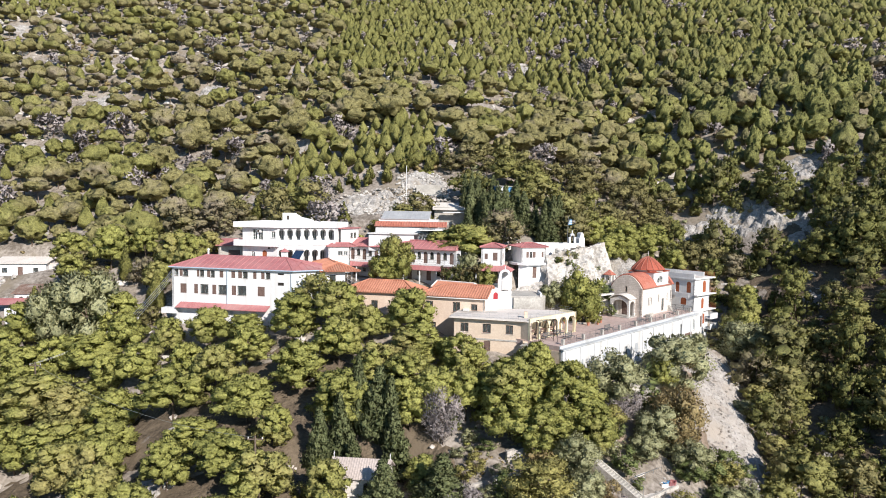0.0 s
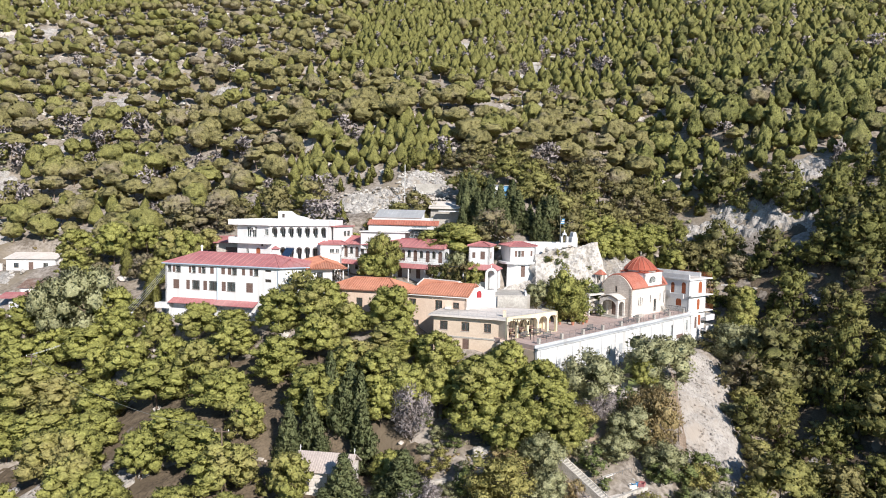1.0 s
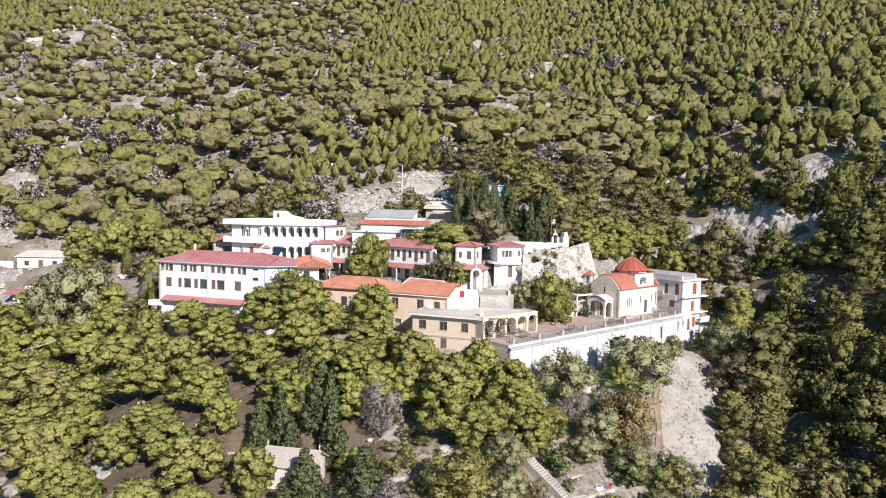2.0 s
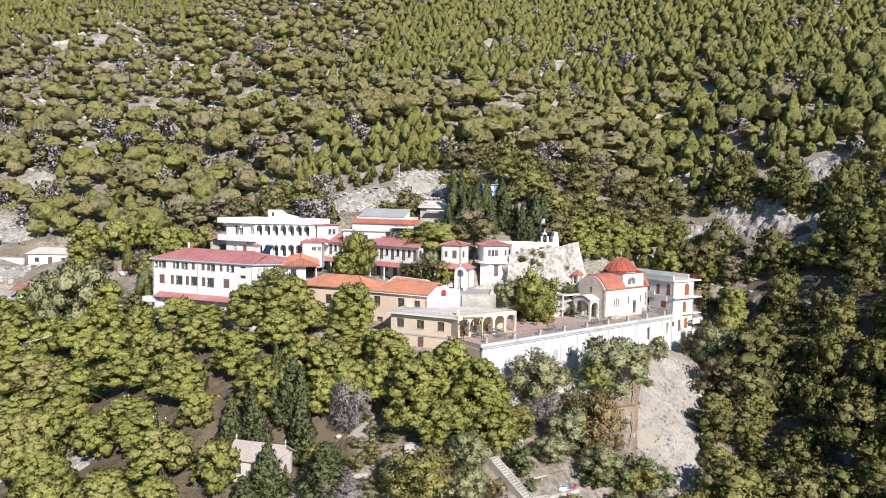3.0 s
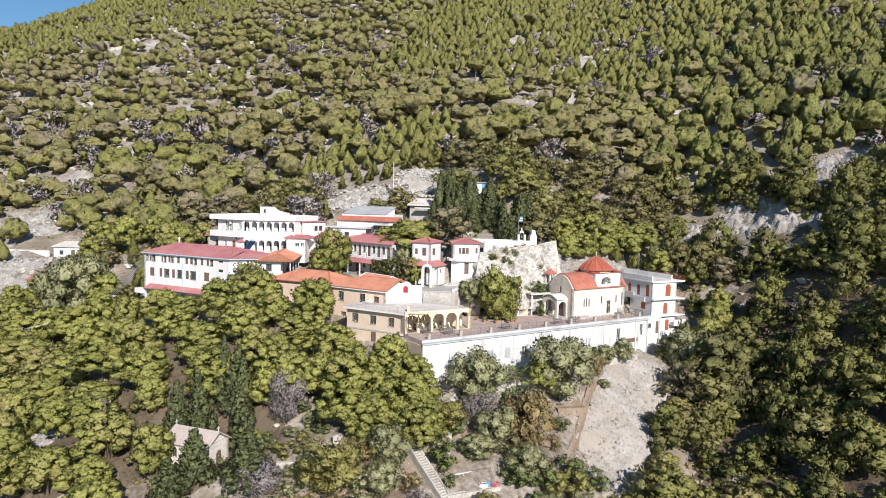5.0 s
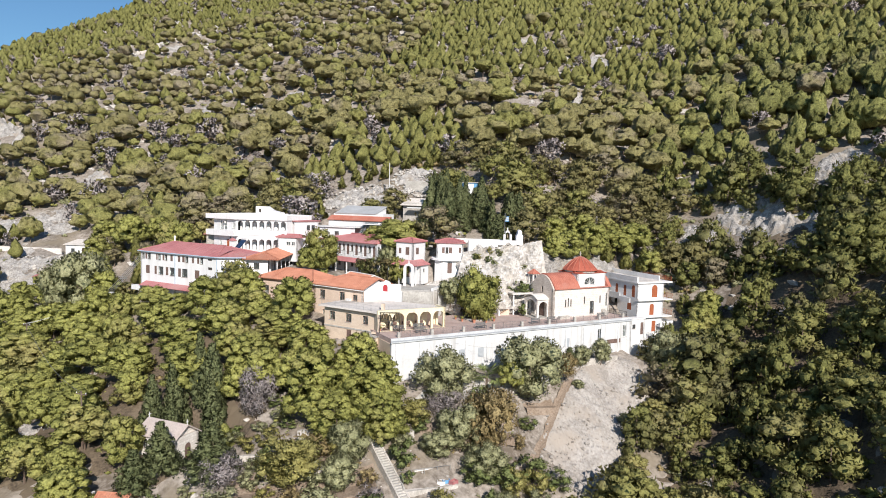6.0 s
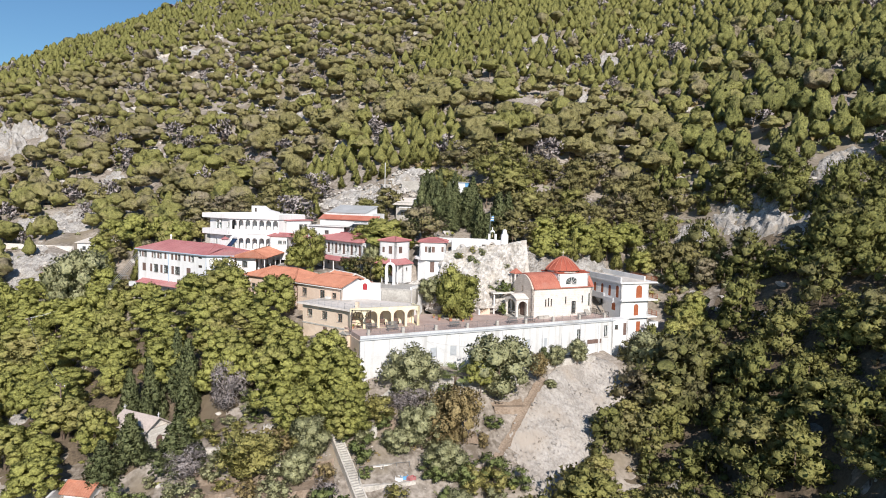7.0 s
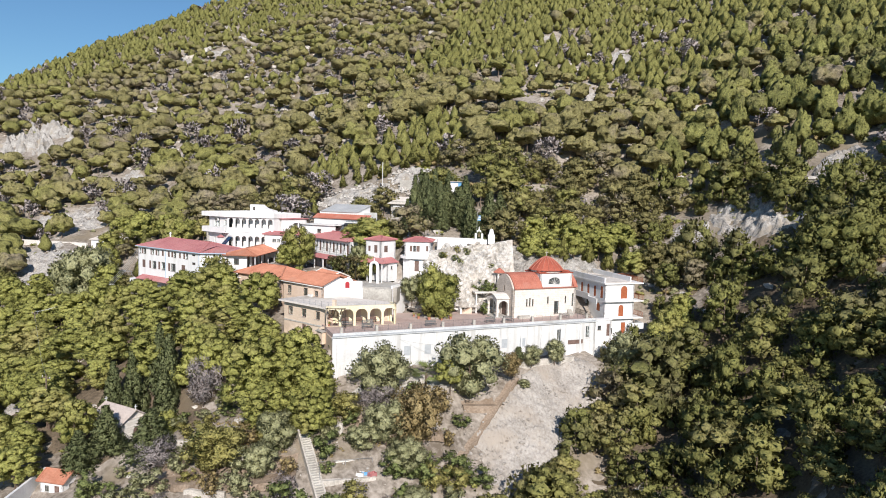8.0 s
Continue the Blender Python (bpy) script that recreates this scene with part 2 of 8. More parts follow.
def prism(bm, pts, z0, z1):
    """An upright prism over a plan polygon (counter-clockwise)."""
    lo = [bm.verts.new((p[0], p[1], z0)) for p in pts]
    hi = [bm.verts.new((p[0], p[1], z1)) for p in pts]
    bm.faces.new(lo[::-1])
    bm.faces.new(hi)
    for i in range(len(pts)):
        j = (i + 1) % len(pts)
        bm.faces.new((lo[i], lo[j], hi[j], hi[i]))
    return bm


def bar(bm, a, b, w, sides=4):
    """A straight rod from a to b."""
    a, b = Vector(a), Vector(b)
    d = (b - a).normalized()
    s = d.orthogonal().normalized()
    t = d.cross(s)
    ring = [(s * math.cos(math.tau * i / sides) + t * math.sin(math.tau * i / sides)) * w for i in range(sides)]
    lo, hi = [bm.verts.new(a + r) for r in ring], [bm.verts.new(b + r) for r in ring]
    for i in range(sides):
        j = (i + 1) % sides
        bm.faces.new((lo[i], lo[j], hi[j], hi[i]))
    bm.faces.new(lo[::-1])
    bm.faces.new(hi)
    return bm


def lathe(bm, profile, n=16, cx=0.0, cy=0.0, start=0.0):
    rings = []
    for r, z in profile:
        rings.append([bm.verts.new((cx + r * math.cos(start + math.tau * i / n), cy + r * math.sin(start + math.tau * i / n), z)) for i in range(n)])
    for lo, hi in zip(rings, rings[1:]):
        for i in range(n):
            j = (i + 1) % n
            bm.faces.new((lo[i], lo[j], hi[j], hi[i]))
    bm.faces.new(rings[0][::-1])
    bm.faces.new(rings[-1])
    return bm


def frame_of(p0, p1):
    d = Vector((p1[0] - p0[0], p1[1] - p0[1], 0))
    length = d.length
    d.normalize()
    return Vector((p0[0], p0[1], 0)), d, Vector((-d.y, d.x, 0)), length


def slab_on(bm, at, outline, n0, n1):
    """Extrudes an outline given in (along, height) from depth n0 to n1 behind a facade."""
    p, d, n, _ = at
    front = [bm.verts.new(p + d * s + n * n0 + Vector((0, 0, z))) for s, z in outline]
    back = [bm.verts.new(p + d * s + n * n1 + Vector((0, 0, z))) for s, z in outline]
    bm.faces.new(front)
    bm.faces.new(back[::-1])
    k = len(outline)
    for i in range(k):
        j = (i + 1) % k
        bm.faces.new((front[j], front[i], back[i], back[j]))
    return bm


def rect(s0, s1, z0, z1):
    return [(s0, z0), (s1, z0), (s1, z1), (s0, z1)]


def arch_top(s0, s1, z, rise, n=10):
    c, r = (s0 + s1) / 2, (s1 - s0) / 2
    return [(c - r * math.cos(math.pi * i / n), z + rise * math.sin(math.pi * i / n)) for i in range(n + 1)]


def arched(kind):
    return kind.startswith("a")


def facade(parent, p0, p1, z0, z1, mat, ops=(), t=0.3, name="wall", label="", frame_mat=None, shut_mat=None):
    """A wall from p0 to p1 of a plan (counter-clockwise), with openings that go through it.
    ops: (middle, sill height, width, height, kind); kinds: win, shut (with open leaves), shutters (closed), door, open, vent,
    awin, adoor, aopen, ashut (the same with an arched head)."""
    at = frame_of(p0, p1)
    length = at[3]
    bm = bmesh.new()
    groups = []
    for o in sorted(ops, key=lambda o: o[1]):
        for g in groups:
            if o[1] < g["top"] and o[1] + o[3] > g["low"]:
                g["ops"].append(o)
                g["top"], g["low"] = max(g["top"], o[1] + o[3]), min(g["low"], o[1])
                break
        else:
            groups.append({"ops": [o], "top": o[1] + o[3], "low": o[1]})
    groups.sort(key=lambda g: g["low"])
    edge = z0
    for i, g in enumerate(groups):
        upper = z1 if i == len(groups) - 1 else (g["top"] + groups[i + 1]["low"]) / 2
        s = 0.0
        for mid, sill, w, h, kind in sorted(g["ops"]):
            a, b = mid - w / 2, mid + w / 2
            if a > s + 1e-4:
                slab_on(bm, at, rect(s, a, edge, upper), 0, t)
            if sill > edge + 1e-3:
                slab_on(bm, at, rect(a, b, edge, sill), 0, t)
            if arched(kind):
                rise = min(w / 2, h * 0.6)
                slab_on(bm, at, arch_top(a, b, sill + h - rise, rise) + [(b, upper), (a, upper)], 0, t)
            elif sill + h < upper - 1e-3:
                slab_on(bm, at, rect(a, b, sill + h, upper), 0, t)
            s = b
        if s < length - 1e-4:
            slab_on(bm, at, rect(s, length, edge, upper), 0, t)
        edge = upper
    if not groups:
        slab_on(bm, at, rect(0, length, z0, z1), 0, t)
    bmesh.ops.remove_doubles(bm, verts=bm.verts, dist=0.001)
    part(name, bm, mat, parent, label)
    for mid, sill, w, h, kind in ops:
        fill_opening(parent, at, mid, sill, w, h, kind, frame_mat or FRAME_DARK, shut_mat or SHUTTER)


def outline_of(mid, sill, w, h, arch, inset=0.0):
    a, b = mid - w / 2 + inset, mid + w / 2 - inset
    if arch:
        rise = min(w / 2, h * 0.6) - inset
        return [(a, sill + inset), (b, sill + inset)] + arch_top(a, b, sill + h - inset - rise, rise)[::-1]
    return rect(a, b, sill + inset, sill + h - inset)


def fill_opening(parent, at, mid, sill, w, h, kind, frame_mat, shut_mat):
    arch, plain = arched(kind), kind.lstrip("a") if arched(kind) else kind
    if plain == "open":
        return
    if plain == "vent":
        bm = slab_on(bmesh.new(), at, rect(mid - w / 2, mid + w / 2, sill, sill + h), 0.12, 0.16)
        for k in range(3):
            z = sill + h * (k + 0.5) / 3
            slab_on(bm, at, rect(mid - w / 2, mid + w / 2, z - 0.02, z + 0.02), 0.04, 0.12)
        part("vent", bm, FRAME_DARK, parent)
        return
    if plain in ("door", "shutters"):
        bm = slab_on(bmesh.new(), at, outline_of(mid, sill, w, h, arch), 0.08 if plain == "door" else 0.03, 0.14)
        inner = outline_of(mid, sill + h * 0.06, w * 0.7, h * 0.36, False)
        slab_on(bm, at, inner, 0.05 if plain == "door" else 0.0, 0.10)
        slab_on(bm, at, outline_of(mid, sill + h * 0.5, w * 0.7, h * 0.36, False), 0.05 if plain == "door" else 0.0, 0.10)
        leaf = part("door" if plain == "door" else "shutter", bm, shut_mat, parent)
        if plain == "door":
            part("door_handle", slab_on(bmesh.new(), at, rect(mid + w * 0.36, mid + w * 0.42, sill + 1.0, sill + 1.12), 0.0, 0.06), STEEL, leaf)
        return
    rim = 0.07
    bm = bmesh.new()
    outer, inner = outline_of(mid, sill, w, h, arch), outline_of(mid, sill, w, h, arch, rim)
    k = len(outer)
    for i in range(k):
        j = (i + 1) % k
        slab_on(bm, at, [outer[i], outer[j], inner[j], inner[i]], 0.10, 0.17)
    slab_on(bm, at, rect(mid - 0.035, mid + 0.035, sill + rim, sill + h - rim), 0.11, 0.16)
    win = part("window", bm, frame_mat, parent)
    part("pane", slab_on(bmesh.new(), at, inner, 0.13, 0.14), GLASS, win).visible_shadow = False
    part("sill", slab_on(bmesh.new(), at, rect(mid - w / 2 - 0.08, mid + w / 2 + 0.08, sill - 0.06, sill - 0.003), -0.08, 0.1), CONCRETE, win)
    if plain == "shut":
        for side in (-1, 1):
            c = mid + side * (w / 2 + w / 4 + 0.02)
            bm = slab_on(bmesh.new(), at, rect(c - w / 4, c + w / 4, sill, sill + h), -0.07, -0.02)
            for q in range(5):
                z = sill + h * (q + 0.5) / 5
                slab_on(bm, at, rect(c - w / 4 + 0.05, c + w / 4 - 0.05, z - h * 0.03, z + h * 0.03), -0.09, -0.07)
            part("shutter", bm, shut_mat, win)


def roof_plane(bm, pts, thick=0.12, step=0.45, w=0.2, h=0.09):
    """One roof slope over a convex polygon of 3D corners; the first two corners are its eave. Rolls run up the slope."""
    pts = [Vector(p) for p in pts]
    u = (pts[1] - pts[0]).normalized()
    n = (pts[1] - pts[0]).cross(pts[2] - pts[0]).normalized()
    if n.z < 0:
        n = -n
    v = n.cross(u)
    made = []
    low = [bm.verts.new(p - n * thick) for p in pts]
    rim = [bm.verts.new(p) for p in pts]
    bm.faces.new(low[::-1])
    for i in range(len(pts)):
        j = (i + 1) % len(pts)
        bm.faces.new((low[i], low[j], rim[j], rim[i]))
    made += low + rim
    if not step:
        bm.faces.new(rim)
        return bm
    flat = [((p - pts[0]).dot(u), (p - pts[0]).dot(v)) for p in pts]
    lo_u, hi_u = min(f[0] for f in flat), max(f[0] for f in flat)

    def span(x):
        hits = []
        for (ua, va), (ub, vb) in zip(flat, flat[1:] + flat[:1]):
            if abs(ub - ua) > 1e-6 and min(ua, ub) - 1e-6 <= x <= max(ua, ub) + 1e-6:
                hits.append(va + (vb - va) * (x - ua) / (ub - ua))
            elif abs(ua - x) < 1e-5:
                hits += [va, vb]
        return (min(hits), max(hits)) if hits else (0, 0)

    cuts = {round(f[0], 5): 0.0 for f in flat}
    x = lo_u + step / 2
    while x < hi_u - w / 2:
        cuts[round(x - w / 2, 5)] = cuts[round(x + w / 2, 5)] = 0.0
        cuts[round(x, 5)] = h
        x += step
    last = None
    for x in sorted(cuts):
        a, b = span(x)
        lift = n * (cuts[x] if b - a > 0.25 else 0.0)
        pair = (bm.verts.new(pts[0] + u * x + v * a + lift), bm.verts.new(pts[0] + u * x + v * b + lift))
        made += pair
        if last:
            bm.faces.new((last[0], pair[0], pair[1], last[1]))
        last = pair
    bmesh.ops.remove_doubles(bm, verts=made, dist=0.002)
    return bm


def hip_roof(parent, x0, x1, y0, y1, z, rise, left, right, mat, cap_mat, step=0.45, w=0.2, h=0.09, swap=False):
    """Roof over a rectangle with its ridge along x (swap: along y); left and right are the hips' insets (0: gable)."""
    if swap:
        x0, x1, y0, y1 = y0, y1, x0, x1
    ym = (y0 + y1) / 2
    a, b, c, d = (x0, y0, z), (x1, y0, z), (x1, y1, z), (x0, y1, z)
    r0, r1 = (x0 + left, ym, z + rise), (x1 - right, ym, z + rise)
    if swap:
        a, b, c, d, r0, r1 = [(q[1], q[0], q[2]) for q in (a, b, c, d, r0, r1)]
    bm = bmesh.new()
    roof_plane(bm, [a, b, r1, r0], 0.12, step, w, h)
    roof_plane(bm, [c, d, r0, r1], 0.12, step, w, h)
    if left:
        roof_plane(bm, [d, a, r0], 0.12, step, w, h)
    if right:
        roof_plane(bm, [b, c, r1], 0.12, step, w, h)
    roof = part("roof", bm, mat, parent)
    bm = bmesh.new()
    lift = Vector((0, 0, 0.05))
    runs = [(r0, r1)]
    runs += [(a, r0), (d, r0)]
    runs += [(b, r1), (c, r1)]
    for p, q in runs:
        bar(bm, Vector(p) + lift, Vector(q) + lift, 0.13, 6)
    part("ridge_cap", bm, cap_mat, roof)
    return roof


def railing(parent, pts, height, mat, post_every=1.6, bars=0.0, name="railing", w=0.03):
    """Posts and rails along a line of 3D points; bars: spacing of thin uprights."""
    bm = bmesh.new()
    for a, b in zip(pts, pts[1:]):
        a, b = Vector(a), Vector(b)
        n = max(1, round((b - a).length / post_every))
        up = Vector((0, 0, height))
        for i in range(n + 1):
            p = a.lerp(b, i / n)
            bar(bm, p, p + up, w * 1.3)
        bar(bm, a + up, b + up, w)
        bar(bm, a + up * 0.5, b + up * 0.5, w * 0.7)
        bar(bm, a + up * 0.12, b + up * 0.12, w * 0.7)
        if bars:
            k = int((b - a).length / bars)
            for i in range(1, k):
                p = a.lerp(b, i / k)
                bar(bm, p + up * 0.12, p + up, w * 0.45, 3)
    return part(name, bm, mat, parent)


# ---------------------------------------------------------------- ground
def soft(v, k):
    return k * np.logaddexp(0, v / k)


U_ANGLE = 48.1
U = np.array((math.cos(radians(U_ANGLE)), math.sin(radians(U_ANGLE))))
V = np.array((-U[1], U[0]))
TERRACE = np.array((17.2, 92.6))       # the terrace's western corner; U runs along its edge, V into the hill


def uv(u, v):
    return TERRACE + U * u + V * v


def pad(x, y, z, cx, cy, hx, hy, angle, level, margin):
    """Levels a rectangle of the ground."""
    c, s = math.cos(radians(angle)), math.sin(radians(angle))
    a, b = (x - cx) * c + (y - cy) * s, -(x - cx) * s + (y - cy) * c
    d = np.hypot(np.maximum(np.abs(a) - hx, 0), np.maximum(np.abs(b) - hy, 0))
    k = np.clip(1 - d / margin, 0, 1)
    k = k * k * (3 - 2 * k)
    return z + (level - z) * k


def height(x, y):
    x, y = np.asarray(x, float), np.asarray(y, float)
    axis = 58 - 0.16 * soft(y - 130, 8) + 0.05 * soft(120 - y, 8)
    r = x - axis
    up = 1 / (1 + np.exp(-np.clip((y - 150) / 12, -40, 40)))
    trough = np.exp(-(r / 26) ** 2)

    def knoll(cx, cy, s):
        return np.exp(-((x - cx) ** 2 + (y - cy) ** 2) / s ** 2)

    z = -4.8 + 0.4 * (y - 100) + 0.208 * soft(y - 150, 12) - 0.041 * soft(y - 250, 20)
    z += -0.068 * soft(-40 - x, 12) + 0.199 * soft(-150 - x, 20)
    bank = np.minimum(soft(r, 5), 120)
    # outer bank steepened by guess so that it turns from the sun
    z += np.minimum(0.32 * soft(r - 30, 4), 30) * (1 - up)
    z += 0.16 * bank * (1 - up) + 0.05 * bank * up - 17.2 * trough * (1 - up) - 9.6 * trough * up
    # the knoll at (130, 78) is an unseen spur added to shade the ravine
    z += -6.6 * knoll(-100, 185, 45) + 4.9 * knoll(30, 120, 28) + 2.5 * knoll(0, 185, 30) - 9.4 * knoll(-60, 90, 25) + 3.0 * knoll(-20, 118, 30) + 26 * knoll(130, 78, 26)
    # the far side of the ridge, falling away behind the skyline
    along, over = (x + 236) * 0.64 + (y - 266) * 0.77, (x + 236) * -0.77 + (y - 266) * 0.64
    far = 112 + 0.76 * along - 0.2 * over
    z = -soft(-z + far, 6) + far
    z = soft(z + 42, 6) - 42
    # small relief
    z += 0.9 * np.sin(x * 0.21 + 1.3 * np.sin(y * 0.17)) * np.sin(y * 0.19 + 0.7 * np.sin(x * 0.13)) * np.clip((y - 60) / 60, 0.3, 1)
    # levelled places
    c = uv(23, 8.2)
    z = pad(x, y, z, c[0], c[1], 24.5, 6.2, U_ANGLE, -0.4, 2.0)
    c = uv(27, 17)
    z = pad(x, y, z, c[0], c[1], 15, 3.0, U_ANGLE, -0.4, 4.0)
    z = pad(x, y, z, 19, 131.5, 8, 3.0, 20, 11.8, 3)
    z = pad(x, y, z, -8, 133, 9, 6, 0, 12.6, 5)
    z = pad(x, y, z, -28, 128, 10, 6, 5, 8.0, 5)
    z = pad(x, y, z, -9, 123, 11, 5, -26, 6.0, 5)
    z = pad(x, y, z, 5, 115, 8, 4, -15, 4.6, 4)
    z = pad(x, y, z, 10, 107, 9, 2.5, -13, -1.0, 2.5)
    z = pad(x, y, z, 17, 109.5, 4, 3, 14, -0.4, 2)
    c = uv(26, -1.6)
    z = pad(x, y, z, c[0], c[1], 21.5, 1.2, U_ANGLE, -5.9, 3.0)
    c = uv(51.5, -1.5)
    z = pad(x, y, z, c[0], c[1], 3.5, 2.5, U_ANGLE, -7.4, 3.0)
    z = pad(x, y, z, 6.3, 97.4, 5.5, 1.6, -14, -2.5, 2.5)
    z = pad(x, y, z, 12.4, 94.6, 2.2, 1.8, 0, -3.4, 2.0)
    z = pad(x, y, z, -34, 114, 11, 5, -11, -0.6, 5)
    z = pad(x, y, z, -88, 141, 7, 4, 10, 3.5, 5)
    z = pad(x, y, z, -8, 78, 5, 3.5, -6, -14.6, 4)
    return z


# stony clearings on the hill: middle and radius
OPEN = [(-37.0, 79.5, 3.6), (36.5, 150.5, 4.2), (41.0, 146.5, 4.0), (35.5, 141.5, 3.6), (-88.0, 116.0, 5.0), (-81.5, 113.5, 3.5), (-28.5, 73.5, 3.4), (73.0, 134.5, 3.2), (77.0, 107.5, 2.8), (-93, 126, 8), (-119, 149, 8), (-106, 150, 6), (-84, 121, 5), (-106, 132, 6), (-119, 157, 7), (-124, 177, 6), (-125, 145, 7), (-187, 266, 5), (-115, 221, 6), (-80, 224, 5), (-116, 198, 5), (-70, 212, 5), (-104, 220, 4), (-178, 276, 7), (88, 172, 6), (103, 177, 6), (-97, 158, 5), (-39, 183, 3.5), (0, 259, 4), (27, 252, 5), (24, 219, 4), (60, 163, 4), (-199, 306, 3.2), (-187, 279, 3.0), (-193, 268, 3.4), (-177, 295, 2.8), (-146, 250, 3.0), (-205, 262, 2.6), (-170, 272, 2.6)]


def build_ground():
    xs = np.concatenate([np.linspace(-2500, -420, 14), np.arange(-400, -70, 5.0), np.arange(-70, 105, 1.5), np.arange(105, 260, 6.0), np.linspace(280, 2500, 14)])
    ys = np.concatenate([np.linspace(-2500, -60, 12), np.arange(-40, 56, 8.0), np.arange(60, 165, 1.5), np.arange(165, 400, 5.0), np.linspace(420, 2500, 14)])
    gx, gy = np.meshgrid(xs, ys)
    gz = height(gx, gy)
    rng = np.random.default_rng(5)
    near = (gx > -300) & (gx < 200) & (gy > 50) & (gy < 380)
    gz = gz + near * rng.normal(0, 0.16, gz.shape)
    nx, ny = len(xs), len(ys)
    i = np.arange(nx - 1)[None, :] + nx * np.arange(ny - 1)[:, None]
    quads = np.stack([i, i + 1, i + 1 + nx, i + nx], -1).reshape(-1, 4)
    ob = raw("ground", np.stack([gx, gy, gz], -1).reshape(-1, 3), quads, SOIL, smooth=True)
    tagged(ob, "stony brown hillside with pale rock and dry grass", "ground", kind="structure")


build_ground()


def rock_sheet(name, label, corners, nu, nv, rough, seed, mat, cell=0.45, bulge=0.0):
    """A craggy rock face stretched between four corners (bottom left, bottom right, top right, top left), with a thick edge."""
    a, b, c, d = [np.array(p, float) for p in corners]
    n = np.cross(b - a, d - a)
    n /= np.linalg.norm(n)
    pts = []
    for j in range(nv + 1):
        for i in range(nu + 1):
            s, t = i / nu, j / nv
            p = (a * (1 - s) + b * s) * (1 - t) + (d * (1 - s) + c * s) * t
            q = Vector(p * cell) + Vector((seed, 0, 0))
            k = noise.fractal(q * 0.35, 0.9, 2.1, 4) * 1.2 - 1.1 * abs(noise.noise(q)) - 0.7 * abs(noise.noise(q * 2.3)) + 0.45 * noise.noise(q * 4.1) + 0.5
            fade = min(1, 5 * min(s, 1 - s) + 0.25)
            pts.append(p + n * (k * rough * fade + bulge * math.sin(math.pi * s) * math.sin(math.pi * t)))
    i = np.arange(nu)[None, :] + (nu + 1) * np.arange(nv)[:, None]
    quads = np.stack([i, i + 1, i + nu + 2, i + nu + 1], -1).reshape(-1, 4)
    ob = raw(name, pts, quads, mat)
    sol = ob.modifiers.new("thickness", "SOLIDIFY")
    sol.thickness, sol.offset = 1.2, -1
    return tagged(ob, label, "rock", kind="structure")


def rock_patch(name, label, cx, cy, hx, hy, turn, rough, seed, mat, step=0.6, cell=0.3, lift=0.0, square=False):
    """Bare rock that breaks through the ground over an oval of the plan: it rises above the soil where its relief is high and sinks below it elsewhere."""
    c, s = math.cos(radians(turn)), math.sin(radians(turn))
    nu, nv = int(2 * hx / step), int(2 * hy / step)
    a, b = np.meshgrid(np.linspace(-hx, hx, nu + 1), np.linspace(-hy, hy, nv + 1))
    x, y = cx + a * c - b * s, cy + a * s + b * c
    base = height(x, y)
    e = np.maximum(np.abs(a) / hx, np.abs(b) / hy) if square else np.hypot(a / hx, b / hy)
    z = np.empty_like(x)
    for j in range(nv + 1):
        for i in range(nu + 1):
            q = Vector((x[j, i] * cell + seed, y[j, i] * cell, base[j, i] * cell))
            k = noise.fractal(q * 0.5, 0.9, 2.1, 4) * 1.1 + abs(noise.noise(q)) * 1.0 - 0.2 + 0.35 * noise.noise(q * 2.7)
            fall = max(0.0, (e[j, i] - 0.6) / 0.4)
            z[j, i] = base[j, i] + lift + rough * (k - 2.2 * fall * fall)
    k = np.arange(nu)[None, :] + (nu + 1) * np.arange(nv)[:, None]
    quads = np.stack([k, k + 1, k + nu + 2, k + nu + 1], -1).reshape(-1, 4)
    return tagged(raw(name, np.stack([x, y, z], -1).reshape(-1, 3), quads, mat), label, "rock", kind="structure")


